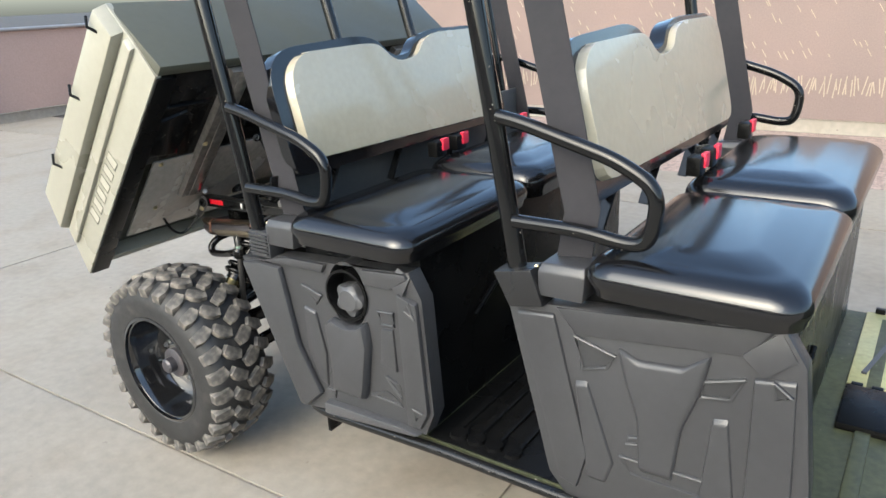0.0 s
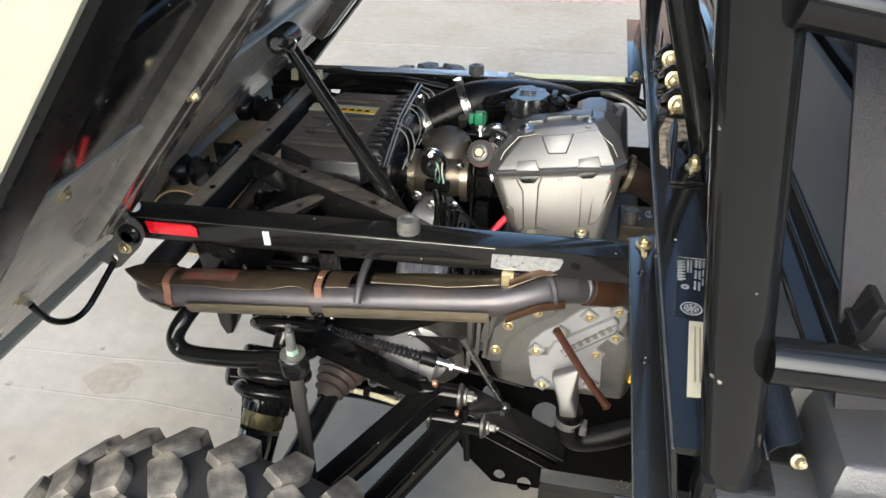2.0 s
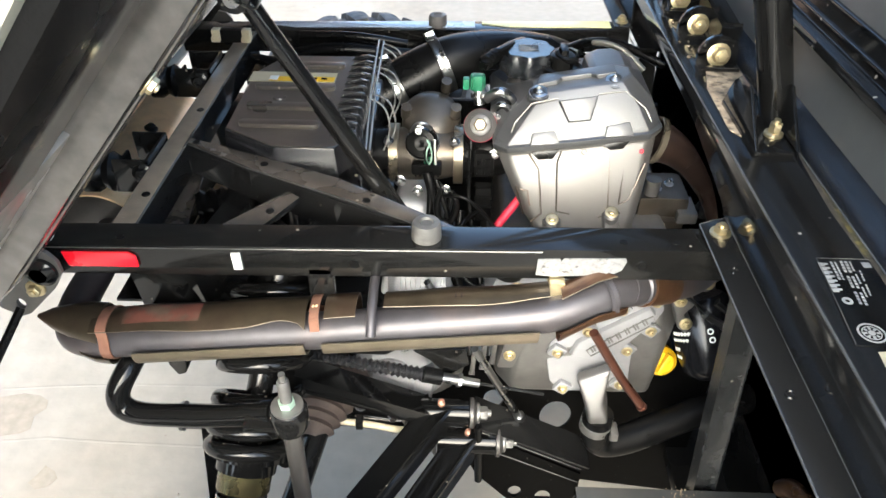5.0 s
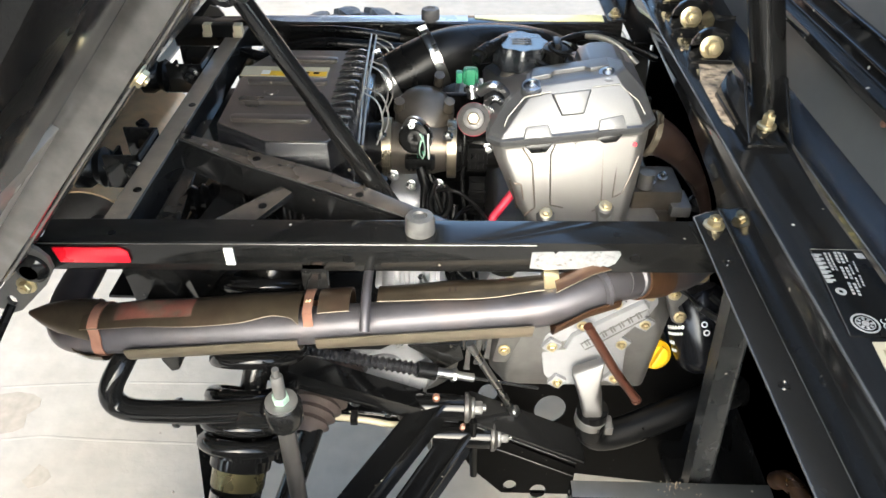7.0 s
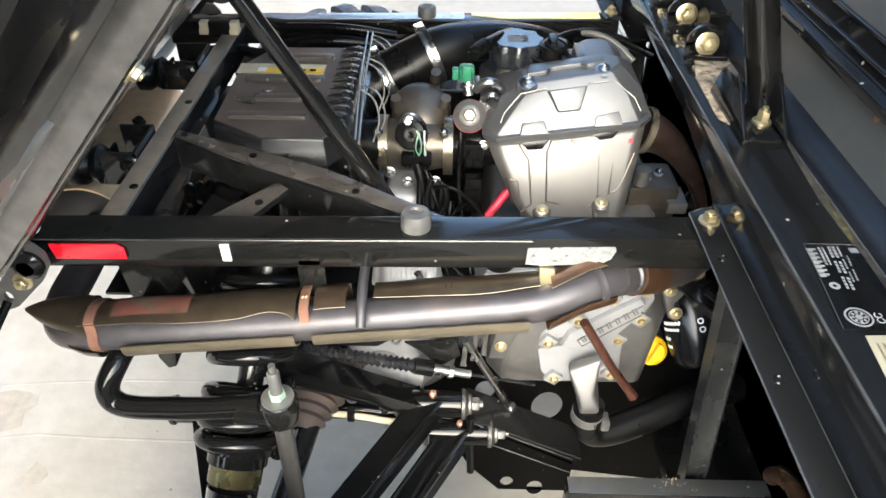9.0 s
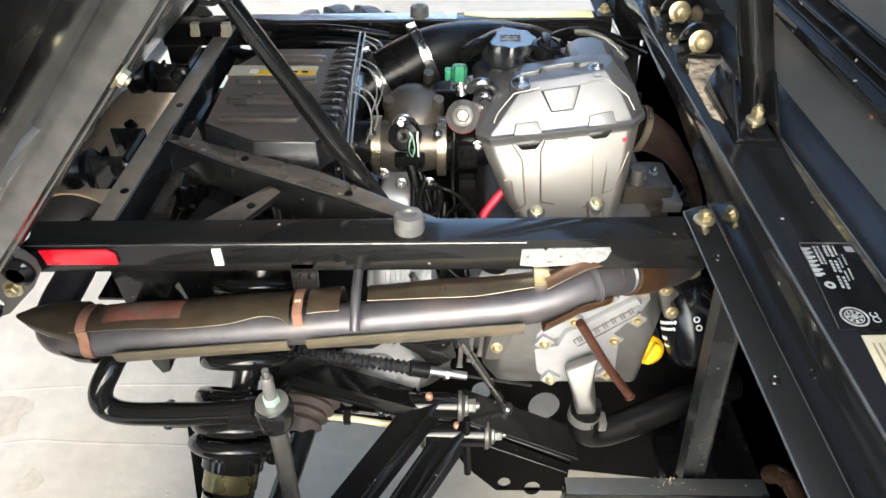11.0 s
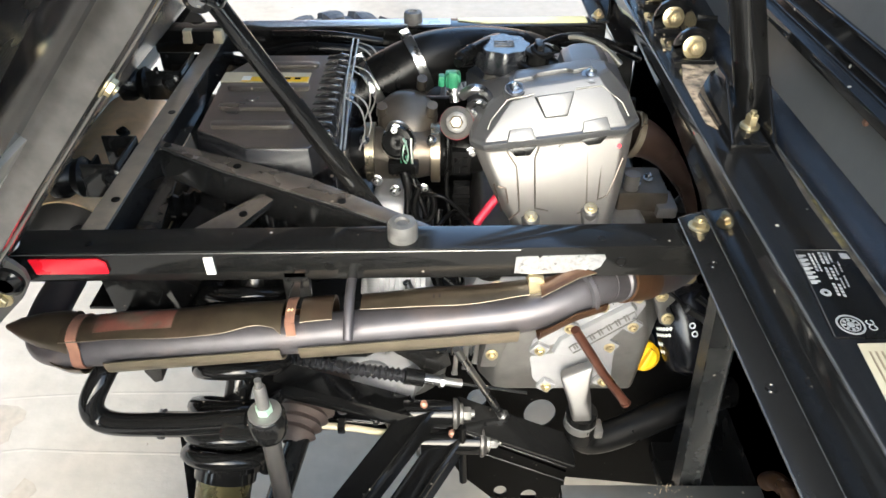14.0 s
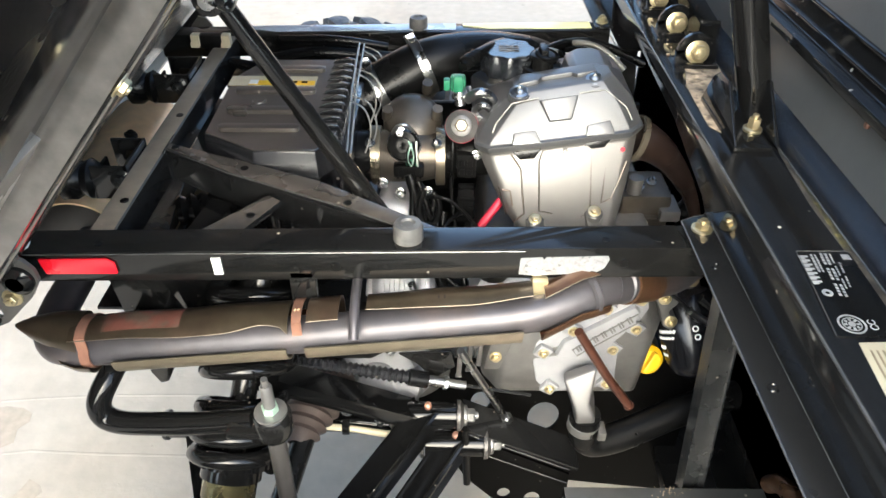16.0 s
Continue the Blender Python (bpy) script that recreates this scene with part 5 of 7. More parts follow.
        lathe(bm, [(0.034, -0.0062), (0.036, -0.0056), (0.036, -0.002), (0.0353, 0.0), (0.036, 0.002), (0.036, 0.0056), (0.034, 0.0062)], along(p, dd), 40)
        c1 = part("worm_clamp", bm, CHROME, du, "steel worm-drive hose clamp")
        bm = B()
        m = along(p, dd)
        box(bm, -0.008, 0.008, -0.043, -0.0355, -0.006, 0.006, 0.001, m @ Matrix.Rotation(radians(150), 4, 'Z'))
        part("clamp_screw", bm, CHROME, c1)
    bm = B()
    tube(bm, fillet([(0.05, 0.29, 0.72), (0.12, 0.33, 0.71), (0.19, 0.42, 0.70), (0.235, 0.43, 0.697), (0.3, 0.42, 0.67)], 0.03), 0.006, 12)
    part("breather_hose", bm, BLACKR, utv)
    bm = B()
    tube(bm, fillet([(0.10, 0.35, 0.70), (0.141, 0.38, 0.698), (0.193, 0.42, 0.702), (0.238, 0.42, 0.695), (0.27, 0.40, 0.67)], 0.03), 0.0042, 10)
    part("breather_hose", bm, GREYH, utv, "thin grey breather hose")
    # throttle body
    th = part("throttle_body", lathe(B(), [(0.024, -0.045), (0.03, -0.03), (0.03, 0.015), (0.027, 0.03), (0.027, 0.05), (0, 0.05)], along((-0.012, 0.217, 0.643), (1, 0, 0.02)), 32), THROT, utv, "grimy cast metal throttle body")
    bm = B()
    lathe(bm, [(0.022, -0.03), (0.028, -0.02), (0.026, -0.012), (0.03, -0.004), (0.03, 0.014)], along((-0.062, 0.217, 0.642), (1, 0, 0)), 28)
    part("rubber_boot", bm, BLACKR, th)
    bm = B()
    lathe(bm, [(0.028, 0.0), (0.03, 0.01), (0.026, 0.016), (0.028, 0.03), (0.024, 0.06)], along((0.03, 0.217, 0.645), (1, 0, 0.05)), 28)
    part("rubber_boot", bm, BLACKR, th)
    for x in (-0.047, 0.026):
        bm = B()
        lathe(bm, [(0.031, -0.0055), (0.034, -0.005), (0.034, 0.005), (0.031, 0.0055)], along((x, 0.217, 0.643), (1, 0, 0)), 32)
        part("band_clamp", bm, BRONZE, th, "brassy steel band clamp")
        bolts(th, [(x - 0.004, 0.19, 0.673)], (-0.3, -0.3, 1), 0.004, 0.006, CHROME)
    bm = B()
    lathe(bm, [(0.034, -0.03), (0.034, 0.006), (0.031, 0.012), (0.02, 0.018), (0.008, 0.02), (0, 0.02)], along((-0.006, 0.242, 0.674), (0.1, -0.5, 1)), 32)
    for q in ((-0.034, 0.228, 0.692), (0.022, 0.226, 0.694), (0.010, 0.268, 0.706)):
        lathe(bm, [(0, -0.01), (0.006, -0.01), (0.006, 0.006), (0, 0.006)], along(q, (0.1, -0.5, 1)), 12)
    part("top_housing", bm, THROT, th, "brownish sensor housing")
    c = Vector((-0.014, 0.190, 0.672))
    dv = (-0.1, -1, 0.5)
    bm = B()
    lathe(bm, [(0.016, -0.012), (0.0172, 0.0), (0.0172, 0.008), (0.0152, 0.011), (0.0096, 0.012), (0.009, 0.016), (0.005, 0.017), (0, 0.015)], along(c, dv), 26)
    tps = part("position_sensor", bm, BLACKP, th, "round black throttle sensor")
    bm = B()
    lathe(bm, [(0.0176, -0.004), (0.019, -0.003), (0.019, 0.001), (0.0176, 0.002)], along(c, dv), 28)
    tube(bm, fillet([c + Vector((-0.014, 0, 0.011)), c + Vector((-0.006, -0.004, 0.027)), c + Vector((0.006, -0.004, 0.025)), c + Vector((0.014, 0, 0.012))], 0.008), 0.002, 8)
    part("sensor_ring", bm, CHROME, tps, "bright spring ring")
    for k in range(6):
        q = c + Vector((0.006 + 0.0042 * (k % 3), -0.014 + 0.002 * (k // 3), 0.012 - 0.003 * (k // 3)))
        bm = B()
        tube(bm, fillet([q, q + Vector((0.004 - 0.002 * k, -0.006, -0.006)), q + Vector((0.006 - 0.003 * k, -0.004, -0.018 - 0.002 * (k % 2))), q + Vector((0.001, 0.004, -0.036))], 0.006), 0.0011, 6)
        part("sensor_wire", bm, (WIREG, BLACKR, WIREW, BLACKR, WIREG, BLACKR)[k], tps, "thin sensor wire")
    bm = B()
    box(bm, c.x + 0.002, c.x + 0.016, c.y - 0.012, c.y - 0.004, c.z - 0.02, c.z - 0.011, 0.001)
    part("green_plug", bm, GREEN, tps)
    bm = B()
    box(bm, c.x - 0.012, c.x + 0.022, c.y - 0.014, c.y + 0.0, c.z - 0.034, c.z - 0.02, 0.003)
    for k in range(6):
        box(bm, c.x - 0.008 + 0.005 * k, c.x - 0.006 + 0.005 * k, c.y - 0.016, c.y - 0.012, c.z - 0.034, c.z - 0.022, 0.0005)
    part("wire_plug", bm, BLACKP, tps, "ribbed black connector")
    bolts(th, [(-0.018, 0.19, 0.688), (-0.04, 0.19, 0.622), (-0.02, 0.188, 0.61), (0.012, 0.188, 0.612)], (0, -1, 0.3), 0.0045, 0.006, CHROME)
    # wiring loom
    looms = (([(-0.004, 0.168, 0.64), (-0.004, 0.15, 0.60), (-0.012, 0.128, 0.55), (0.004, 0.12, 0.5)], 0.004), ([(0.002, 0.166, 0.64), (0.014, 0.15, 0.61), (0.024, 0.14, 0.585), (0.01, 0.12, 0.56), (0.02, 0.11, 0.51)], 0.003), ([(0.05, 0.165, 0.6), (0.03, 0.14, 0.6), (0.02, 0.125, 0.57), (0.035, 0.11, 0.545), (0.06, 0.105, 0.53)], 0.0028), ([(0.056, 0.16, 0.58), (0.05, 0.135, 0.56), (0.055, 0.12, 0.53)], 0.0045), ([(-0.008, 0.172, 0.645), (0.004, 0.155, 0.605), (0.0, 0.13, 0.55), (0.02, 0.12, 0.5)], 0.006), ([(0.02, 0.17, 0.62), (0.015, 0.15, 0.58), (0.022, 0.13, 0.54), (0.04, 0.12, 0.5)], 0.006), ([(0.03, 0.165, 0.6), (0.028, 0.14, 0.57), (0.034, 0.13, 0.53)], 0.005), ([(0.04, 0.21, 0.70), (0.04, 0.19, 0.67), (0.038, 0.18, 0.62), (0.044, 0.16, 0.58)], 0.0025), ([(0.02, 0.12, 0.6), (0.05, 0.1, 0.59), (0.09, 0.09, 0.555)], 0.0022))
    looms += (([(0.009, 0.138, 0.646), (0.002, 0.13, 0.626), (0.010, 0.126, 0.609), (0.022, 0.126, 0.613), (0.027, 0.13, 0.633), (0.019, 0.136, 0.645)], 0.0034), ([(0.012, 0.134, 0.64), (0.023, 0.122, 0.649), (0.036, 0.12, 0.647), (0.054, 0.118, 0.631), (0.072, 0.112, 0.608), (0.078, 0.105, 0.59)], 0.0019))
    for pts, r in looms:
        bm = B()
        tube(bm, fillet(pts, 0.02), r, 10)
        part("wiring_loom", bm, BLACKR, utv)
    bm = B()
    tube(bm, fillet([(0.095, 0.15, 0.63), (0.07, 0.13, 0.605), (0.055, 0.12, 0.575)], 0.01), 0.0048, 10)
    part("red_cable", bm, REDW, utv, "red battery cable")
    bm = B()
    box(bm, 0.044, 0.066, 0.185, 0.2, 0.632, 0.662, 0.002)
    box(bm, 0.046, 0.064, 0.165, 0.18, 0.585, 0.63, 0.002)
    rb = part("relay_block", bm, BLACKP, utv)
    for z in (0.636, 0.648):
        bm = B()
        box(bm, 0.047, 0.053, 0.1835, 0.1855, z, z + 0.008, 0.0006)
        box(bm, 0.056, 0.062, 0.1835, 0.1855, z, z + 0.008, 0.0006)
        part("lock_tab", bm, BLACKR, rb)
    for z in (0.592, 0.604, 0.616):
        bm = B()
        box(bm, 0.045, 0.065, 0.163, 0.166, z, z + 0.005, 0.0008)
        part("rib", bm, BLACKP, rb)
    bm = B()
    lathe(bm, [(0, 0), (0.022, 0), (0.022, 0.012), (0.018, 0.014), (0, 0.014)], along((0.085, 0.1, 0.575), (0, -0.4, 1)), 20)
    part("rubber_grommet", bm, BLACKR, utv)
    # connector on the cross member
    bm = B()
    box(bm, -0.306, -0.264, 0.428, 0.442, 0.684, 0.702, 0.003)
    cn = part("loom_connector", bm, BLACKP, utv)
    for x in (-0.306, -0.265):
        bm = B()
        box(bm, x - 0.0055, x + 0.0055, 0.425, 0.437, 0.688, 0.703, 0.001)
        box(bm, x - 0.008, x + 0.004, 0.427, 0.433, 0.685, 0.692, 0.001)
        part("plug_end", bm, LABELTAN, cn, "cream connector end")
    # hoses and boxes along the far rail
    for pts, r in (([(-0.23, 0.44, 0.66), (-0.15, 0.43, 0.68), (-0.08, 0.44, 0.67), (0.0, 0.45, 0.66)], 0.009), ([(-0.2, 0.46, 0.685), (-0.12, 0.45, 0.69), (-0.05, 0.46, 0.675)], 0.006), ([(-0.33, 0.45, 0.65), (-0.27, 0.42, 0.67), (-0.2, 0.41, 0.66)], 0.007)):
        bm = B()
        tube(bm, fillet(pts, 0.03), r, 10)
        part("loom_hose", bm, BLACKR, utv)
    # below the box: ribbed bellows, dark covers
    bm = B()
    prof = []
    for k in range(14):
        prof.append((0.0165 if k % 2 else 0.013, 0.0056 * k))
    lathe(bm, [(0, 0)] + prof + [(0, 0.075)], along((-0.258, 0.134, 0.62), (0.95, 0.32, 0.0)), 20)
    part("ribbed_bellows", bm, BLACKR, utv, "ribbed black rubber bellows")


def build_suspension():
    for s in (0, 1):
        my = (lambda y: y) if s == 0 else mirror
        V = lambda x, y, z: Vector((x, my(y), z))
        top, bot = V(-0.148, 0.066, 0.622), V(-0.178, -0.068, 0.455)
        ax = (bot - top).normalized()
        s1 = ax.cross(Vector((0, 1, 0))).normalized()
        s2 = ax.cross(s1)
        bm = B()
        turns = 8
        n = int(turns * 18)
        pts = [top.lerp(bot, k / n - 0.07 * math.sin(2 * math.pi * k / n)) + (s1 * math.cos(2 * math.pi * k / 18) + s2 * math.sin(2 * math.pi * k / 18)) * (0.046 - 0.008 * min(1, 1.6 * k / n)) for k in range(n + 1)]
        tube(bm, pts, 0.0084, 12)
        sh = part("coil_spring", bm, ARM, utv, "glossy black coil spring over a damper")
        bm = B()
        tube(bm, [top - ax * 0.01, bot + ax * 0.02], 0.013, 18)
        tube(bm, [top, top + ax * 0.06], 0.02, 18)
        part("damper_rod", bm, SATIN, sh)
        bm = B()
        lathe(bm, [(0.02, 0), (0.038, 0.0), (0.038, 0.006), (0.03, 0.008), (0.03, 0.02), (0.02, 0.02)], along(bot - ax * 0.006, ax), 28)
        part("spring_seat", bm, ARM, sh)
        bm = B()
        tube(bm, [bot + ax * 0.014, bot + ax * 0.034], 0.0268, 24)
        part("collar", bm, BRASSC, sh, "brassy clear-coated collar")
        bm = B()
        tube(bm, [bot + ax * 0.04, bot + ax * 0.17], 0.0255, 24)
        part("damper_body", bm, RIM, sh)
        # hub carrier
        bm = B()
        prism(bm, [(-0.2, 0.2), (-0.13, 0.2), (-0.12, 0.3), (-0.14, 0.4), (-0.19, 0.4), (-0.21, 0.3)], 'y', my(-0.17), my(-0.2), 0.008)
        part("hub_carrier", bm, SATIN, utv)
        # arms
        for p, q, w in ((V(0.012, 0.045, 0.392), V(-0.15, -0.17, 0.325), 0.026), (V(0.045, 0.04, 0.345), V(-0.12, -0.17, 0.235), 0.026), (V(-0.26, 0.045, 0.37), V(-0.18, -0.17, 0.325), 0.024)):
            bm = B()
            beam(bm, p, q, w, w, 0.004)
            arm = part("control_arm", bm, ARM, utv, "black box-section suspension arm")
            bm = B()
            tube(bm, [p + Vector((-0.035, 0, 0)), p + Vector((0.035, 0, 0))], 0.0155, 18)
            part("arm_bush", bm, ARM, arm)
            bm = B()
            lathe(bm, [(0.0, 0), (0.018, 0.0), (0.018, 0.004), (0.012, 0.008), (0, 0.008)], along(p + Vector((0.036, 0, 0)), (1, 0, 0)), 20)
            part("bush_washer", bm, LINKM, arm)
            bm = B()
            lathe(bm, [(0.0, 0), (0.018, 0.0), (0.018, 0.004), (0.012, 0.008), (0, 0.008)], along(p + Vector((-0.036, 0, 0)), (-1, 0, 0)), 20)
            part("bush_washer", bm, LINKM, arm)
            bolts(arm, [p + Vector((0.044, 0, 0))], (1, 0, 0), 0.0085, 0.013, ALUD)
            bm = B()
            lathe(bm, [(0.0045, 0), (0.0045, 0.005), (0.003, 0.007), (0.004, 0.009), (0.0, 0.011)], along(p + Vector((0.002, 0, 0.014)), (0, -0.4, 1)), 10)
            part("grease_nipple", bm, COPPER, arm, "coppery grease nipple")
        # drive shaft
        bm = B()
        a0, a1 = V(-0.10, 0.12, 0.435), V(-0.165, -0.19, 0.35)
        tube(bm, [a0, a1], 0.013, 16)
        ds = part("drive_shaft", bm, SATIN, utv)
        bm = B()
        dd = (a1 - a0).normalized()
        prof = [(0.036, -0.02), (0.043, -0.01), (0.043, 0.0)]
        for k in range(6):
            prof += [(0.042 - 0.004 * k, 0.008 + 0.011 * k), (0.034 - 0.0038 * k, 0.0135 + 0.011 * k)]
        lathe(bm, prof + [(0.012, 0.076)], along(V(-0.115, 0.065, 0.422), dd), 32)
        part("shaft_boot", bm, BOOT, ds, "dusty brown ribbed shaft boot")
    bm = B()
    left = [(-0.275, 0.25, 0.56), (-0.276, 0.0, 0.562), (-0.282, -0.045, 0.556), (-0.296, -0.062, 0.532), (-0.285, -0.066, 0.512), (-0.2, -0.078, 0.527), (-0.135, -0.09, 0.549)]
    tube(bm, fillet(left, 0.03, 7), 0.0112, 18)
    sw = part("sway_bar", bm, ARM, utv, "bent glossy black anti-roll bar")
    bm = B()
    box(bm, -0.16, -0.108, -0.108, -0.078, 0.542, 0.551, 0.004)
    lathe(bm, [(0, -0.012), (0.015, -0.012), (0.0175, -0.006), (0.0175, 0.012), (0.015, 0.016), (0, 0.016)], along((-0.12, -0.093, 0.547), (0, 0, 1)), 24)
    part("bar_end", bm, STEEL, sw)
    bm = B()
    lathe(bm, [(0, 0), (0.0145, 0), (0.0145, 0.0025), (0, 0.0025)], along((-0.12, -0.093, 0.563), (0, 0, 1)), 24)
    part("link_washer", bm, ALUD, sw)
    bm = B()
    lathe(bm, [(0, 0), (0.0075, 0), (0.0075, 0.007), (0, 0.007)], along((-0.12, -0.093, 0.565), (0, 0, 1)), 6)
    part("link_nut", bm, NUTG, sw, "zinc nut with green paint mark")
    bm = B()
    lathe(bm, [(0, 0), (0.0055, 0), (0.0055, 0.026), (0.0045, 0.028), (0.003, 0.028), (0.003, 0.036), (0, 0.036)], along((-0.12, -0.093, 0.570), (0, 0, 1)), 14)
    part("link_stud", bm, ALUD, sw)
    bm = B()
    tube(bm, [(-0.12, -0.093, 0.54), (-0.119, -0.1, 0.42), (-0.12, -0.105, 0.3)], 0.0085, 14)
    part("drop_link", bm, LINKM, sw, "bare steel drop link")
    # frame pieces low down
    for s in (0, 1):
        my = (lambda y: y) if s == 0 else mirror
        bm = B()
        plate(bm, [(-0.06, 0.42), (0.05, 0.40), (0.12, 0.40), (0.36, 0.42), (0.36, 0.12), (0.16, 0.15), (0.04, 0.26), (-0.06, 0.30)], [(0.082, 0.317, 0.0135), (0.168, 0.286, 0.0215), (0.083, 0.272, 0.008)], my(0.13), my(0.134))
        if s == 0:
            part("inner_plate", bm, INNER, utv, "black frame plate with round holes")
        else:
            bm.free()
        bm = B()
        plate(bm, [(0.05, 0.372), (0.19, 0.292), (0.19, 0.235), (0.10, 0.235), (0.06, 0.285), (0.04, 0.33)], [(0.110, 0.251, 0.0085), (0.147, 0.240, 0.0105)], my(0.034), my(0.038))
        part("arm_plate", bm, INNER, utv, "black pressed arm mounting plate with holes")
        bm = B()
        beam(bm, (0.055, my(0.06), 0.375), (0.2, my(0.06), 0.3), 0.045, 0.004, 0.001)
        at = part("arm_plate_top", bm, CROSSM, utv)
        if s == 0:
            # bright edge lines of the plate, painted as thin tubes
            for a, b in (((0.06, 0.0368, 0.3675), (0.19, 0.0368, 0.2985)), ((0.084, 0.0335, 0.331), (0.189, 0.0335, 0.2755))):
                bm = B()
                tube(bm, [a, b], 0.0009, 8)
                part("bright_edge", bm, EDGE, at, "bright painted line along the plate edge")
        bm = B()
        beam(bm, (0.2955, my(0.0), 0.66), (0.3255, my(0.0), 0.31), 0.016, 0.025, 0.003, (1, 0, 0))
        part("upright_strut", bm, UPR, utv, "black box-section frame upright")
        bm = B()
        box(bm, 0.17, 0.40, my(-0.03) - 0.012, my(-0.03) + 0.012, 0.30, 0.345, 0.003)
        lr = part("lower_rail", bm, STEEL, utv)
        # grey top plate: the rail's sky reflection put in as colour
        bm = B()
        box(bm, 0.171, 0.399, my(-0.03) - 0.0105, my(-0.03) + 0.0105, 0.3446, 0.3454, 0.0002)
        part("top_face", bm, SKYGREY, lr, "grey top face imitating sky reflected in black gloss")
        bm = B()
        tube(bm, [(-0.14, my(0.075), 0.345), (-0.1, my(0.075), 0.345), (0.05, my(0.07), 0.33)], 0.015, 16)
        part("lower_frame_tube", bm, ARM, utv)
        bm = B()
        beam(bm, (-0.165, my(-0.005), 0.522), (-0.005, my(0.047), 0.392), 0.028, 0.018, 0.003)
        part("upper_link", bm, ARM, utv)
        bm = B()
        prism(bm, [(-0.292, 0.645), (-0.232, 0.645), (-0.234, 0.586), (-0.254, 0.497), (-0.264, 0.477), (-0.273, 0.474), (-0.28, 0.49), (-0.287, 0.60)], 'y', my(0.018), my(0.034), 0.002)
        part("hanging_bracket", bm, STEEL, utv, "pointed black frame bracket")
        bm = B()
        tube(bm, fillet([(-0.115, my(0.03), 0.389), (-0.069, my(0.03), 0.384), (-0.03, my(0.03), 0.373), (-0.015, my(0.04), 0.37)], 0.02), 0.004, 10)
        bl = part("brake_line", bm, LABELTAN, utv, "pale beige brake line")
        bm = B()
        box(bm, -0.086, -0.077, my(0.03) - 0.007, my(0.03) + 0.007, 0.381, 0.394, 0.002)
        part("line_clip", bm, SATIN, bl)
    bm = B()
    box(bm, 0.33, 0.8, -0.1, 0.6, 0.205, 0.225, 0.003)
    part("skid_plate", bm, BLACKP, utv, "black plastic skid plate")
    # added black tray that keeps the space below the air box dark
    bm = B()
    prism(bm, [(-0.255, 0.06), (-0.05, 0.06), (0.06, 0.14), (0.06, 0.45), (-0.255, 0.45)], 'z', 0.47, 0.48, 0.003)
    part("filler_tray", bm, BLACKP, utv)
    # added black plate, hiding bright ground behind the air box
    bm = B()
    prism(bm, [(-0.262, 0.03), (-0.215, 0.03), (-0.206, 0.16), (-0.1, 0.17), (-0.1, 0.58), (-0.345, 0.58), (-0.345, 0.07), (-0.262, 0.07)], 'z', 0.533, 0.537, 0.001)
    part("filler_plate", bm, SATIN, utv, "added black plate keeping the gap behind the air box dark")
    # added plate: covers bright ground and gives the gap a dim tan
    bm = B()
    prism(bm, [(-0.262, 0.19), (-0.212, 0.19), (-0.212, 0.345), (-0.262, 0.345)], 'z', 0.598, 0.600, 0.0008)
    part("tan_filler_plate", bm, TANP, utv, "added tan plate filling the gap by the air box")
    bm = B()
    prism(bm, [(-0.285, 0.03), (-0.252, 0.03), (-0.272, 0.205), (-0.294, 0.216)], 'z', 0.612, 0.616, 0.001)
    part("cover_strip", bm, DUSTY, utv, "dusty black cover strip")
    bm = B()
    beam(bm, (-0.235, 0.02, 0.60), (-0.2, 0.12, 0.62), 0.02, 0.05, 0.003)
    part("plate_brace", bm, STEEL, utv)
    bm = B()
    box(bm, 0.40, 0.41, -0.3, 0.8, 0.22, 0.75, 0.002)
    part("front_bulkhead", bm, BLACKP, utv)
    bm = B()
    tube(bm, fillet([(0.388, -0.04, 0.385), (0.386, -0.054, 0.41), (0.387, -0.085, 0.426), (0.388, -0.12, 0.42)], 0.02), 0.010, 16)
    part("brown_boot", bm, BROWN, utv, "glossy brown rubber boot")
    # added black backing on the far side, also hiding bright ground
    bm = B()
    box(bm, -0.07, 0.30, 0.40, 0.41, 0.38, 0.62, 0.002)
    part("far_filler", bm, BLACKP, utv)
    rnd = random.Random(3)
    bm = B()
    for k in range(44):
        x, y, r = rnd.gauss(0.292, 0.012), rnd.gauss(-0.024, 0.005), rnd.uniform(0.0003, 0.0009)
        bmesh.ops.create_icosphere(bm, subdivisions=1, radius=r, matrix=Matrix.Translation((x, y, 0.3456 + r * 0.6)) @ Matrix.Scale(rnd.uniform(0.5, 1.6), 4, (1, 0, 0)))
    part("crumbs", bm, DIRT, utv, "small heap of tan crumbs", kind="stuff")
    # shift cable with bellows
    p0, p1 = Vector((-0.13, 0.045, 0.482)), Vector((-0.008, 0.055, 0.446))
    dd = (p1 - p0).normalized()
    L = (p1 - p0).length
    bm = B()
    prof = [(0.0, 0.0), (0.006, 0.0)]
    nb = 38
    for k in range(nb):
        prof += [((0.0074 + 0.0016 * k / nb) if k % 2 else (0.0052 + 0.0012 * k / nb), L * (k + 0.5) / nb)]
    lathe(bm, prof + [(0.006, L), (0.0, L)], along(p0, dd), 14)
    bmesh.ops.create_uvsphere(bm, u_segments=14, v_segments=8, radius=0.0085, matrix=Matrix.Translation(p0 - dd * 0.004))
    cb = part("cable_bellows", bm, AIRBOX, utv, "ribbed black cable bellows")
    bm = B()
    tube(bm, [p1, p1 + dd * 0.022], 0.0098, 14)
    part("cable_sleeve", bm, BLACKP, cb)
    bm = B()
    tube(bm, [p1 + dd * 0.022, p1 + dd * 0.045], 0.0062, 12)
    disc(bm, p1 + dd * 0.042, dd, 0.0085, 0.005, 0.001, 6)
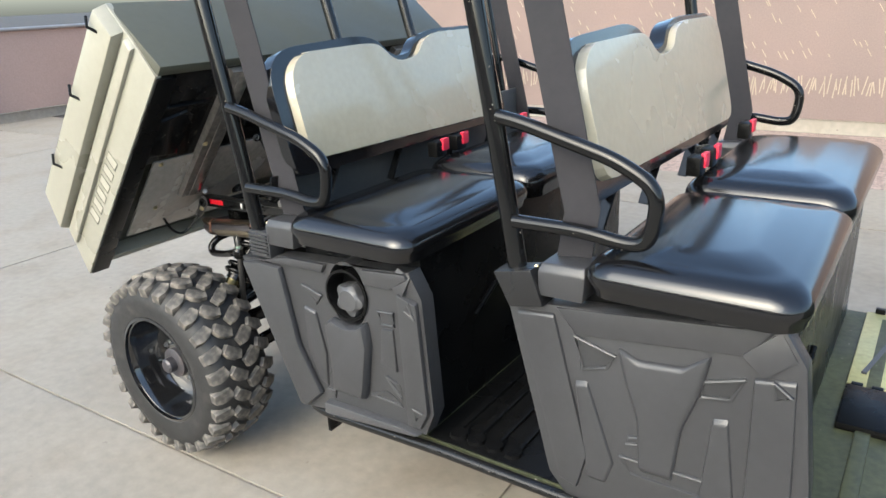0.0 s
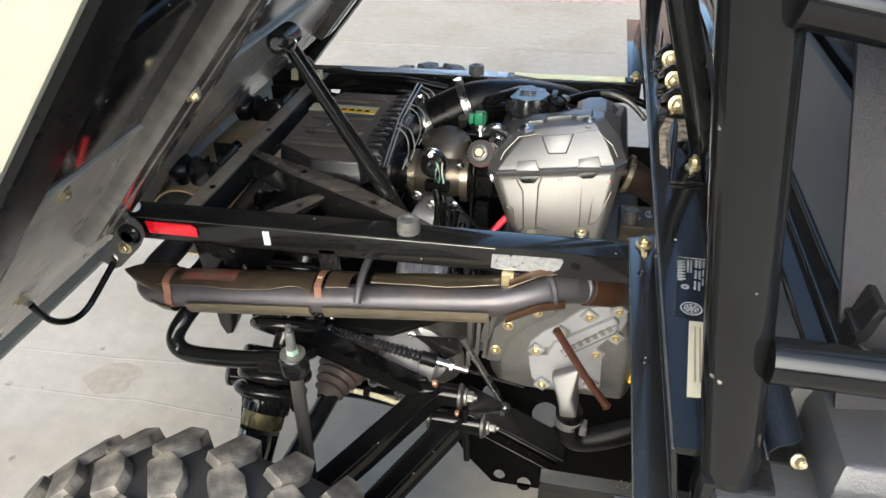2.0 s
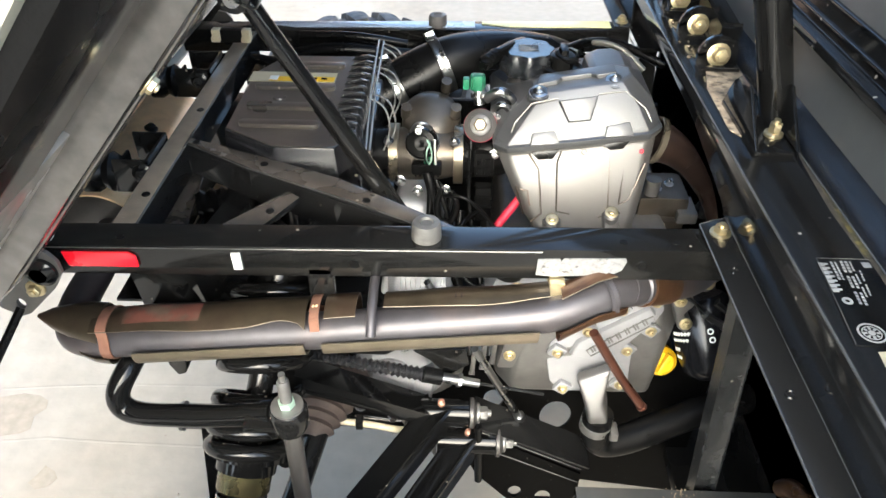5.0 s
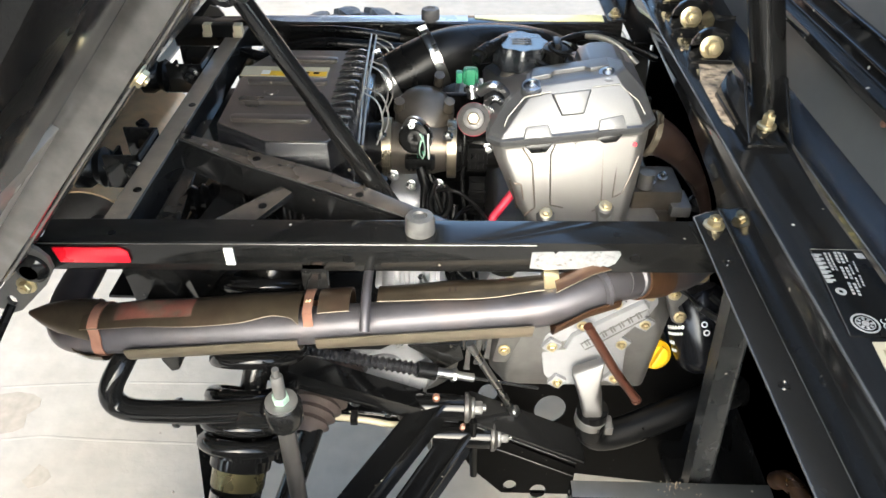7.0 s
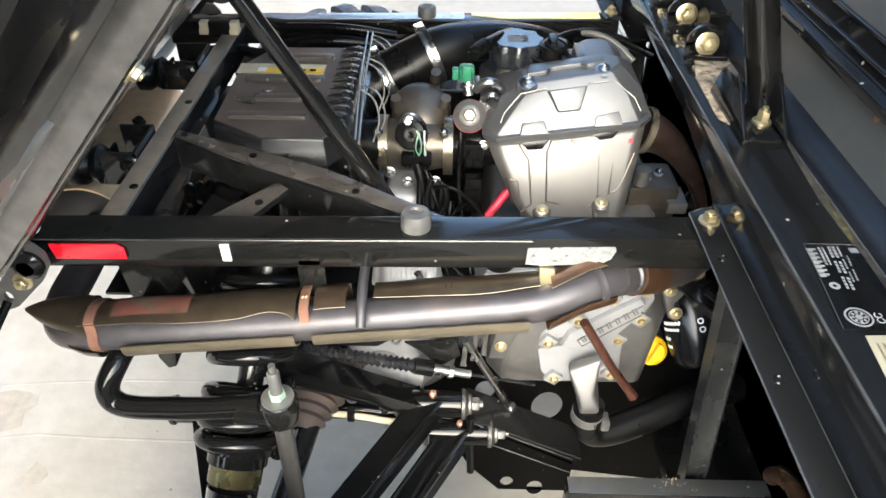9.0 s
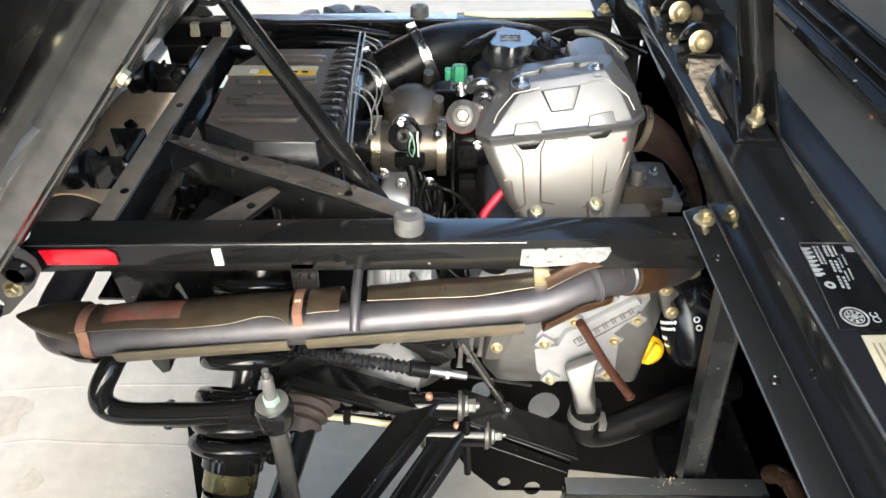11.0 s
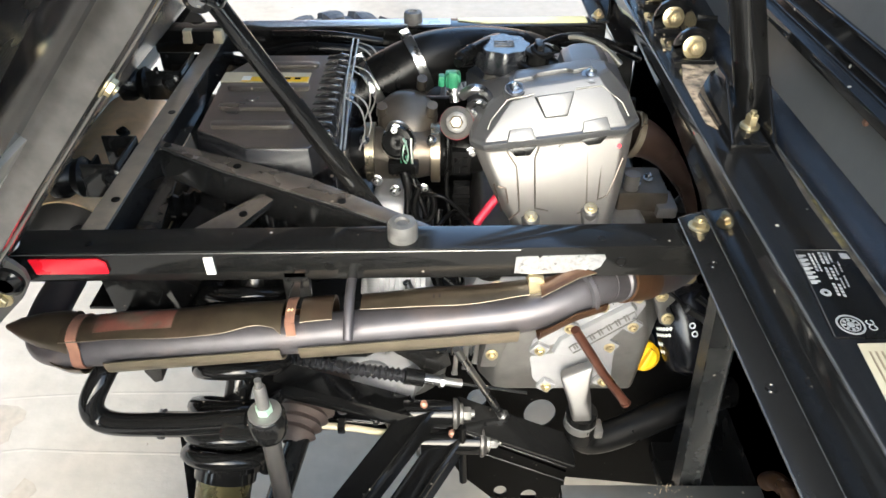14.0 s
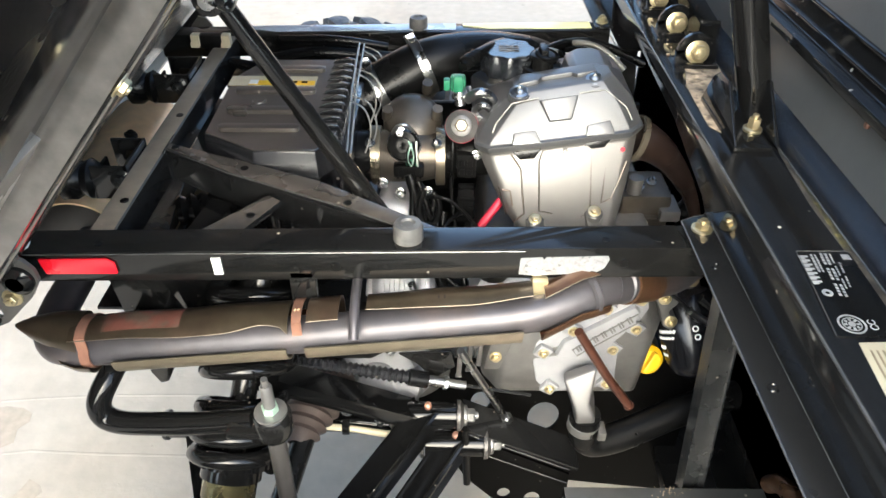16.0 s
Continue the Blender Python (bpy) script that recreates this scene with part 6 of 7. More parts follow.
    tube(bm, [p1 + dd * 0.046, p1 + dd * 0.068], 0.0052, 12)
    part("cable_adjuster", bm, CHROME, cb)
    bm = B()
    tube(bm, [p1 + dd * 0.066, p1 + dd * 0.15], 0.0022, 8)
    part("inner_cable", bm, SATIN, cb)
    bm = B()
    prism(bm, [(-0.02, 0.47), (0.04, 0.475), (0.045, 0.45), (0.02, 0.43), (0.0, 0.455)], 'y', 0.068, 0.071, 0.001)
    part("cable_bracket", bm, STEEL, cb)
    # spring and hook
    bm = B()
    tube(bm, [(0.05, 0.055, 0.49), (0.11, 0.072, 0.353)], 0.0045, 12)
    tube(bm, fillet([(0.11, 0.072, 0.353), (0.116, 0.07, 0.342), (0.121, 0.07, 0.33), (0.114, 0.07, 0.325), (0.109, 0.07, 0.334)], 0.006), 0.0016, 8)
    disc(bm, (0.1095, 0.0718, 0.357), (0.4, 0.1, -0.9), 0.0075, 0.008, 0.001, 6)
    part("pull_rod", bm, CHROME, utv, "thin bright pull rod with hook")
    bm = B()
    tube(bm, [(0.058, 0.035, 0.38), (0.062, 0.03, 0.28)], 0.005, 10)
    part("vent_tube", bm, BLACKR, utv)


# frame rails
def rail_z(x):
    return 0.690 + 0.02 * x


def build_frame():
    fr = None
    for side in (0, 1):
        y0, y1 = (-0.022, 0.012) if side == 0 else (0.478, 0.512)
        bm = B()
        tilt = Matrix.Translation((0, 0, 0.69)) @ Matrix.Rotation(-math.atan(0.02), 4, 'Y')
        box(bm, -0.375, 0.262, y0, y1, -0.033, 0.0, 0.003, tilt)
        fr = part("side_rail", bm, STEEL, utv)
        if side == 0:
            for name, x0, x1, m, lab in (("red_reflector", -0.318, -0.253, RED, "bright red stick-on reflector"), ("white_tag", -0.169, -0.161, WHITE, "small white tag")):
                bm = B()
                za, zb = (-0.022, -0.006) if m is RED else (-0.024, -0.006)
                sl = 0.006 if m is RED else 0.0
                prism(bm, [(x0, zb), (x1 - sl, zb), (x1, zb - sl * 0.7), (x1, za), (x0 + sl * 0.4, za)], 'y', y0 - 0.0025, y0 - 0.0003, 0.0006, tilt)
                part(name, bm, m, fr, lab)
            bm = B()
            prism(bm, [(0.0955, -0.027), (0.0965, -0.0095), (0.115, -0.0088), (0.1165, -0.0115), (0.119, -0.0085), (0.15, -0.0082), (0.171, -0.0078), (0.1725, -0.0115), (0.169, -0.021), (0.163, -0.025), (0.158, -0.0235), (0.156, -0.0265), (0.13, -0.0275), (0.11, -0.0285)], 'y', y0 - 0.0003, y0 - 0.001, 0.0, tilt)
            part("worn_sticker", bm, WORN, fr, "scraped silver sticker")
            for x, z in ((-0.062, -0.018), (0.186, -0.016)):
                bm = B()
                disc(bm, (x, y0 - 0.0008, rail_z(x) + z), (0, 1, 0), 0.0038, 0.0012)
                part("hole", bm, BLACKP, fr)
                bm = B()
                lathe(bm, [(0.0037, -0.0002), (0.0044, 0.0006), (0.0050, -0.0002)], along((x, y0 - 0.0002, rail_z(x) + z), (0, -1, 0)), 18)
                part("hole_rim", bm, STEEL, fr)
            for x in (-0.269, 0.17, 0.215):
                bm = B()
                disc(bm, (x, y0 + 0.012, rail_z(x) - 0.0015), (0, 0, 1), 0.004, 0.002)
                part("hole", bm, BLACKP, fr)
            # highlight on the rail's upper edge, drawn as a thin pale tube
            bm = B()
            tube(bm, [tilt @ Vector((x, y0 - 0.0006, -0.0022)) for x in (-0.37, -0.2, 0.0, 0.1)], 0.0007, 6)
            part("rail_highlight", bm, EDGE, fr, "painted highlight along the rail edge")
        else:
            # thin strips that paint the rail's blue and yellow reflections
            for x0, x1, m, lab in ((-0.25, 0.045, FARCAP, "blue-grey strip imitating sky sheen on the rail"), (0.055, 0.236, FARYEL, "pale yellow strip imitating a reflection on the rail")):
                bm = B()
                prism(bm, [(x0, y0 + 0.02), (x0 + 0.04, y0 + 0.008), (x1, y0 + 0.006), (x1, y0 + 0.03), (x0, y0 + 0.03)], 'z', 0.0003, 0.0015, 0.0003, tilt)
                part("sheen_strip", bm, m, fr, lab)
        bm = B()
        x = 0.0 if side == 0 else -0.008
        yy = (y0 + y1) / 2
        lathe(bm, [(0, 0), (0.0132, 0), (0.0128, 0.013), (0.0115, 0.0158), (0.0065, 0.0165), (0.005, 0.0145), (0, 0.0145)], along((x, yy, rail_z(x)), (0, 0, 1)), 24)
        part("rubber_puck", bm, PUCK, fr, "round rubber bed stop")
    # cross members
    bm = B()
    box(bm, -0.287, -0.264, 0.012, 0.478, 0.646, 0.682, 0.002)
    rx = part("rear_crossmember", bm, CROSSM, utv, "black rear cross member, its top coloured for dust and sheen")
    # lighter top plate: dust, and the sheen of the upward face painted in
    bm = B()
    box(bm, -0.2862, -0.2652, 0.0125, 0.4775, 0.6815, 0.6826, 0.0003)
    part("top_face", bm, DUSTSHEEN, rx, "top coloured lighter for brown dust and reflected light")
    bm = B()
    out = [(-0.2635, 0.169), (-0.2635, 0.1555), (-0.183, 0.107), (-0.064, 0.0495), (0.002, 0.0135), (0.034, 0.0135), (-0.092, 0.096), (-0.171, 0.131)]
    prism(bm, out, 'z', 0.678, 0.684, 0.001)
    beam(bm, (-0.262, 0.1575, 0.665), (-0.183, 0.1095, 0.665), 0.004, 0.034, 0.001)
    beam(bm, (-0.183, 0.1095, 0.665), (-0.002, 0.0175, 0.665), 0.004, 0.034, 0.001)
    db = part("diagonal_brace", bm, CROSSM, utv, "black diagonal brace, its top coloured for dust and sheen")
    # brace top likewise carries dust and reflected light in its colour
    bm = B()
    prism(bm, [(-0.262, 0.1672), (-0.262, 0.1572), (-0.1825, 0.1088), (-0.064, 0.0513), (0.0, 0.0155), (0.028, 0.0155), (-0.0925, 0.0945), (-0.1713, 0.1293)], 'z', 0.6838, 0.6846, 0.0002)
    part("top_face", bm, BRACETOP, db, "top coloured lighter for brown dust and reflected light")
    bm = B()
    prism(bm, [(-0.2, 0.012), (-0.155, 0.012), (-0.125, 0.07), (-0.14, 0.0815)], 'z', 0.672, 0.677, 0.001)
    gs = part("gusset", bm, CROSSM, utv)
    # gusset top, coloured the same way for dust and sheen
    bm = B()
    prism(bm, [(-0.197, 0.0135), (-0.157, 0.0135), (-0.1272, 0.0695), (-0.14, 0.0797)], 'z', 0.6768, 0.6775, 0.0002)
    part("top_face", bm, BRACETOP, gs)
    for x, y, z in ((-0.272, 0.06, 0.683), (-0.272, 0.235, 0.683), (-0.253, 0.158, 0.6850), (-0.171, 0.117, 0.6850), (-0.06, 0.056, 0.6850), (-0.15, 0.045, 0.6780)):
        bm = B()
        disc(bm, (x, y, z - 0.0008), (0, 0, 1), 0.0042, 0.0012, 0.0003, 14)
        part("drain_hole", bm, BLACKP, rx)
    bm = B()
    for k in range(13):
        lathe(bm, [(0.0001, -0.002), (0.0018, -0.001), (0.0021, 0.0), (0.0018, 0.001), (0.0001, 0.002)], along((-0.2635, 0.15 + 0.003 * k, 0.6825), (0, 1, 0)), 10)
    part("weld_bead", bm, STEEL, rx, kind="stuff")
    # thin pale tubes paint the glint on cross member and brace edges
    bm = B()
    tube(bm, [(-0.2645, y, 0.6815) for y in (0.014, 0.15, 0.3, 0.476)], 0.0012, 8)
    part("edge_highlight", bm, EDGE, rx, "painted highlight along the member's edge")
    bm = B()
    tube(bm, [(-0.262, 0.1552, 0.6838), (-0.183, 0.1070, 0.6842), (-0.064, 0.0495, 0.6842), (0.0, 0.0145, 0.6842)], 0.0008, 8)
    part("edge_highlight", bm, EDGE, rx)
    # front cross member and ledge
    bm = B()
    lean = Matrix.Translation((0, 0, 0.7635)) @ Matrix(((1, 0, -0.165, 0), (0, 1, 0, 0), (0, 0, 1, 0), (0, 0, 0, 1))) @ Matrix.Translation((0, 0, -0.7635))
    prism(bm, [(-0.33, 0.6955), (0.022, 0.6955), (0.04, 0.708), (0.144, 0.731), (0.28, 0.74), (0.47, 0.744), (0.49, 0.70), (0.83, 0.70), (0.83, 0.762), (-0.33, 0.762)], 'x', 0.2535, 0.2575, 0.001, lean)
    fx = part("front_crossmember", bm, CROSSM, utv, "folded glossy black cross member")
    bm = B()
    prism(bm, [(0.2655, 0.028), (0.2615, 0.021), (0.252, 0.0185), (0.2395, 0.0125), (0.2392, -0.03), (0.240, -0.33), (0.2655, -0.33)], 'z', 0.6956, 0.699, 0.0007)
    part("lower_flange", bm, CROSSM, fx)
    bm = B()
    box(bm, 0.240, 0.2655, 0.48, 0.83, 0.6956, 0.699, 0.001)
    part("lower_flange", bm, CROSSM, fx)
    bm = B()
    # pale tubes give the fold and flange edges their painted highlights
    tube(bm, [(0.2548, y, 0.7622) for y in (-0.33, -0.1, 0.1, 0.4, 0.83)], 0.0011, 10)
    part("rolled_edge", bm, EDGE, fx, "folded edge with its highlight painted in")
    bm = B()
    tube(bm, [(0.2645, y, 0.6992) for y in (-0.33, -0.1, 0.022)], 0.0008, 8)
    part("fold_bead", bm, EDGE, fx)
    bm = B()
    tube(bm, [(0.2392, -0.33, 0.6988), (0.2392, 0.0115, 0.6988), (0.252, 0.0182, 0.6988), (0.2615, 0.0208, 0.6988)], 0.0007, 8)
    part("flange_edge", bm, EDGE, fx)
    bm = B()
    box(bm, 0.2645, 0.335, 0.415, 0.83, 0.690, 0.6945, 0.001)
    part("corner_shelf", bm, STEEL, fx)
    bm = B()
    box(bm, 0.2555, 0.333, -0.33, 0.83, 0.757, 0.7635, 0.0015)
    part("ledge", bm, LEDGE, fx, "black ledge with dusty patches")
    bolts(fx, [(0.2535, -0.001, 0.699), (0.252, 0.498, 0.699)], (0, 0, 1), 0.0062, 0.008, ZINC, "bolt", "yellow zinc flange bolt")
    for x, y in ((0.2505, -0.052), (0.2505, -0.18)):
        bm = B()
        lathe(bm, [(0.0026, 0.0), (0.0034, 0.0009), (0.0043, 0.0)], along((x, y, 0.699), (0, 0, 1)), 16)
        part("rivet_rim", bm, STEEL, fx)
    rnd = random.Random(8)
    bm = B()
    edge = [(0.264, 0.06), (0.272, 0.05), (0.279, 0.085), (0.292, 0.125), (0.318, 0.15), (0.329, 0.2), (0.33, 0.46), (0.306, 0.455), (0.302, 0.3), (0.29, 0.24), (0.275, 0.19), (0.266, 0.14)]
    prism(bm, [(x + rnd.uniform(-0.002, 0.002), y + rnd.uniform(-0.004, 0.004)) for x, y in edge], 'z', 0.7636, 0.7644, 0.0003)
    for k in range(60):
        x, y = rnd.uniform(0.264, 0.33), rnd.uniform(0.05, 0.33)
        box(bm, x, x + rnd.uniform(0.001, 0.003), y, y + rnd.uniform(0.001, 0.003), 0.7636, 0.7636 + rnd.uniform(0.0008, 0.002), 0)
    part("dirt", bm, DIRT, fx, "dry tan dirt lying on the ledge", kind="stuff")
    bm = B()
    prism(bm, [(0.3095, -0.012), (0.3125, -0.006), (0.3125, -0.04), (0.312, -0.08), (0.3105, -0.112), (0.3045, -0.112), (0.306, -0.075), (0.3075, -0.045)], 'z', 0.7636, 0.764, 0.0001)
    part("dust_streak", bm, POLLEN, fx, "yellow-olive dust streak on the ledge")
    bm = B()
    prism(bm, [(0.3085, 0.02), (0.311, 0.03), (0.3115, -0.012), (0.3105, -0.2), (0.3035, -0.18), (0.3045, -0.12), (0.303, -0.06), (0.306, -0.01)], 'z', 0.7634, 0.7638, 0.0001)
    part("dust_streak", bm, GRIME, fx, "brown dust settled along the ledge")
    # tabs with bolts
    for y in (0.2, 0.283, 0.366):
        bm = B()
        tp = [(0.267, 0.762), (0.267, 0.778)] + [(0.2875 + 0.0205 * math.cos(t), 0.776 + 0.0205 * math.sin(t)) for t in np.linspace(math.pi, 0, 9)] + [(0.308, 0.762)]
        prism(bm, tp, 'y', y, y + 0.005, 0.001)
        box(bm, 0.266, 0.308, y - 0.014, y + 0.02, 0.7635, 0.7675, 0.001)
        tube(bm, [(0.268, y - 0.013, 0.768), (0.306, y - 0.013, 0.768)], 0.0012, 8)
        tb = part("mount_tab", bm, STEEL, fx, "black mounting tab with a zinc bolt")
        bolts(tb, [(0.2875, y - 0.0005, 0.777)], (0, -1, 0.25), 0.0082, 0.010, ZINC)
    bm = B()
    beam(bm, (0.3, 0.215, 0.785), (0.315, 0.4, 0.785), 0.012, 0.03, 0.004)
    part("pivot_bar", bm, STEEL, fx)
    # identification plate and label
    bm = B()
    prism(bm, [(0.2625, -0.198), (0.3045, -0.197), (0.3055, -0.1155), (0.2705, -0.1155)], 'z', 0.7637, 0.7645, 0.0002)
    pl = part("data_plate", bm, PLATE, fx, "black data plate with white print")
    bm = B()
    tube(bm, [(0.2627, -0.1975, 0.7645), (0.2707, -0.1158, 0.7645), (0.3053, -0.1158, 0.7645)], 0.0004, 6)
    part("plate_edge", bm, EDGE, pl)
    # slanted columns of print: start, end, width, marks
    for a, b, w, n in (((0.2725, -0.121), (0.2712, -0.1515), 0.0065, 7), ((0.2785, -0.1195), (0.2770, -0.139), 0.0016, 6), ((0.2812, -0.1195), (0.2795, -0.139), 0.0012, 7), ((0.2855, -0.1185), (0.2805, -0.1625), 0.0018, 14), ((0.2885, -0.1185), (0.2838, -0.1635), 0.0018, 14), ((0.2915, -0.119), (0.287, -0.158), 0.0011, 15), ((0.2942, -0.128), (0.2898, -0.157), 0.0011, 10)):
        for j in range(n):
            if n > 9 and j % 5 == 4:
                continue
            bm = B()
            ax, ay = a[0] + (b[0] - a[0]) * j / n, a[1] + (b[1] - a[1]) * j / n
            d = abs(b[1] - a[1]) / n
            if w > 0.004:
                prism(bm, [(ax - w / 2, ay), (ax + w / 2, ay), (ax + w / 2, ay - d * 0.38), (ax + w * 0.1, ay - d * 0.45), (ax + w * 0.1, ay - d * 0.8), (ax - w / 2, ay - d * 0.8)], 'z', 0.7646, 0.7648, 0)
            else:
                box(bm, ax - w / 2, ax + w / 2, ay - d * 0.72, ay, 0.7646, 0.7648, 0)
            part("print_bar", bm, PRINT, pl)
    bm = B()
    box(bm, 0.2985, 0.304, -0.125, -0.1195, 0.7646, 0.7648, 0)
    part("print_box", bm, PRINT, pl)
    bm = B()
    lathe(bm, [(0.0014, 0), (0.0034, 0), (0.0034, 0.0003), (0.0014, 0.0003)], along((0.2735, -0.159, 0.7646), (0, 0, 1)), 20)
    part("round_mark", bm, PRINT, pl)
    for r0, r1 in ((0.0072, 0.0084), (0.0052, 0.0058), (0.0, 0.0022)):
        bm = B()
        lathe(bm, [(r0, 0), (r1, 0), (r1, 0.0003), (r0, 0.0003)], along((0.2762, -0.1875, 0.7646), (0, 0, 1)), 28)
        part("round_mark", bm, PRINT, pl)
    for k in range(8):
        bm = B()
        t = 2 * math.pi * k / 8
        beam(bm, (0.2762 + 0.0028 * math.cos(t), -0.1875 + 0.0028 * math.sin(t), 0.7647), (0.2762 + 0.0048 * math.cos(t), -0.1875 + 0.0048 * math.sin(t), 0.7647), 0.0016, 0.0003, 0)
        part("emblem_spoke", bm, PRINT, pl)
    for y in (-0.1855, -0.190):
        bm = B()
        tube(bm, [(0.2885 + 0.0022 * math.cos(t), y + 0.002 * math.sin(t), 0.7646) for t in np.linspace(radians(60), radians(-240), 12)], 0.0004, 6)
        part("curved_mark", bm, PRINT, pl)
    bm = B()
    prism(bm, [(0.266, -0.285), (0.292, -0.282), (0.2985, -0.2015), (0.2735, -0.2025)], 'z', 0.7637, 0.7643, 0.0002)
    cl = part("cream_label", bm, LABELTAN, fx, "cream paper label")
    for k in range(6):
        bm = B()
        x = 0.2775 + 0.0035 * k
        beam(bm, (x, -0.209, 0.7645), (x - 0.005, -0.27, 0.7645), 0.0012, 0.0002, 0)
        part("print_line", bm, TANP, cl)


def build_cage_brace():
    for y, s in ((0.085, 1), (mirror(0.085), -1)):
        bm = B()
        tube(bm, [(0.311, y, 0.765), (0.278, y + 0.003, 0.87), (0.206, y + 0.005, 1.1), (0.066, y + 0.005, 1.6)], 0.0146, 24)
        br = part("cage_brace", bm, STEEL, utv, "glossy black cage brace tube on a foot plate")
        bm = B()
        box(bm, 0.270, 0.302, y - 0.067, y + 0.03, 0.764, 0.7685, 0.001)
        box(bm, 0.300, 0.33, y - 0.02, y + 0.03, 0.764, 0.7685, 0.001)
        part("foot_plate", bm, STEEL, br)
        for xs, lean in ((0.2705, 0.002), (0.3045, 0.003)):
            bm = B()
            loft(bm, [[(xs + d, y - 0.066, 0.7686) for d in (0, 0.003)] + [(xs + d, y + 0.03, 0.7686) for d in (0.003, 0)], [(xs + lean + d, y - 0.028, 0.793) for d in (0, 0.003)] + [(xs + lean + d, y + 0.02, 0.793) for d in (0.003, 0)], [(xs + lean * 1.3 + d, y - 0.014, 0.803) for d in (0, 0.003)] + [(xs + lean * 1.3 + d, y + 0.008, 0.803) for d in (0.003, 0)]])
            soft(bm, 0.0007)
            part("gusset_fin", bm, STEEL, br)
        bolts(br, [(0.2945, y - 0.037, 0.7687)], (0, 0, 1), 0.0055, 0.0115, ZINC)


def build_wheel(cy, out):
    c = Vector((-0.165, cy, 0.281))
    R, half = 0.265, 0.098
    prof = [(0.155, -half + 0.012), (0.165, -half), (0.205, -half - 0.006), (0.237, -half + 0.002), (0.254, -half + 0.016), (0.262, -half + 0.034), (R, -0.05), (R + 0.002, 0), (R, 0.05), (0.262, half - 0.034), (0.254, half - 0.016), (0.237, half - 0.002), (0.205, half + 0.006), (0.165, half), (0.155, half - 0.012)]
    w = part("wheel", lathe(B(), [(0.05, -0.02), (0.05, 0.03), (0.03, 0.035), (0.03, -0.03), (0.05, -0.02)], along(c, (0, -out, 0)), 24), ALUD, utv, "chunky mud wheel on a black steel rim")
    ty = part("tyre", lathe(B(), prof, along(c, (0, -out, 0)), 72), RUBBER, w, "dusty black knobbly tyre")
    rim = [(0.157, -half + 0.008), (0.163, -half + 0.004), (0.163, -half), (0.155, -half - 0.002), (0.148, -half + 0.02), (0.146, 0.0), (0.150, half - 0.03), (0.155, half + 0.002), (0.163, half), (0.163, half - 0.004), (0.150, half - 0.008), (0.142, half - 0.03), (0.138, 0.03), (0.128, 0.01), (0.10, 0.005), (0.075, 0.02), (0.06, 0.022), (0.0, 0.022)]
    part("rim", lathe(B(), rim, along(c, (0, -out, 0)), 56), RIM, w, "glossy black pressed steel rim")
    bm = B()
    lathe(bm, [(0, 0.02), (0.045, 0.02), (0.045, 0.045), (0.035, 0.05), (0.022, 0.05), (0.022, 0.07), (0.016, 0.075), (0, 0.075)], along(c, (0, -out, 0)), 24)
    part("hub", bm, PIPE, w, "dull metal hub")
    bolts(w, [c + Vector((0.06 * math.cos(math.pi / 4 + k * math.pi / 2), -0.022 * out, 0.06 * math.sin(math.pi / 4 + k * math.pi / 2))) for k in range(4)], (0, -out, 0), 0.009, 0.014, CHROME, "wheel_nut")
    # tread lugs
    lug = None
    rows = 27
    for k in range(rows):
        a0 = 2 * math.pi * k / rows
        specs = ((-0.076, 0.0, 0.062, 0.034, 0.35, 0.013), (-0.026, 0.25, 0.06, 0.026, -0.6, 0.0), (0.026, 0.75, 0.06, 0.026, 0.6, 0.0), (0.076, 0.5, 0.062, 0.034, -0.35, 0.013))
        for yo, ph, ln, wd, skew, drop in specs:
            a = a0 + ph * 2 * math.pi / rows
            r = R - drop
            lean = 0.0 if abs(yo) < 0.05 else (-0.34 if yo > 0 else 0.34)
            m = Matrix.Translation(c) @ Matrix.Rotation(a, 4, 'Y') @ Matrix.Translation((0, yo, r)) @ Matrix.Rotation(lean, 4, 'X') @ Matrix.Rotation(skew, 4, 'Z')
            if lug is None:
                bm = B()
                prism(bm, [(-0.019, -0.027), (0.010, -0.034), (0.0205, -0.012), (0.0215, 0.010), (0.010, 0.032), (-0.016, 0.027)], 'z', -0.014, 0.0145, 0.0022, None, 0.14, 2)
                first = part("tread_lug", bm, LUG, None)
                lug = first.data
                bpy.data.objects.remove(first)
            o = new("tread_lug", lug)
            o.parent = ty
            o.matrix_local = Matrix.Translation(-ROOT) @ m
    return w


def emboss(parent, pts, y, depth, material, name="raised_field", w=0.003, taper=0.08):
    bm = B()
    prism(bm, pts, 'y', y + 0.001, y - depth, w, None, taper)
    return part(name, bm, material, parent)


def pocket(parent, pts, y):
    """A small moulded pocket: a dark floor inside a raised rim."""
    bm = B()
    prism(bm, pts, 'y', y + 0.001, y - 0.0008, 0.0, None, 0.1)
    part("pocket_floor", bm, PLASTIC, parent)
    bm = B()
    q = [Vector((x, y - 0.001, z)) for x, z in pts]
    tube(bm, q + [q[0], q[1]], 0.0042, 8)
    part("pocket_rim", bm, PLASTIC, parent)


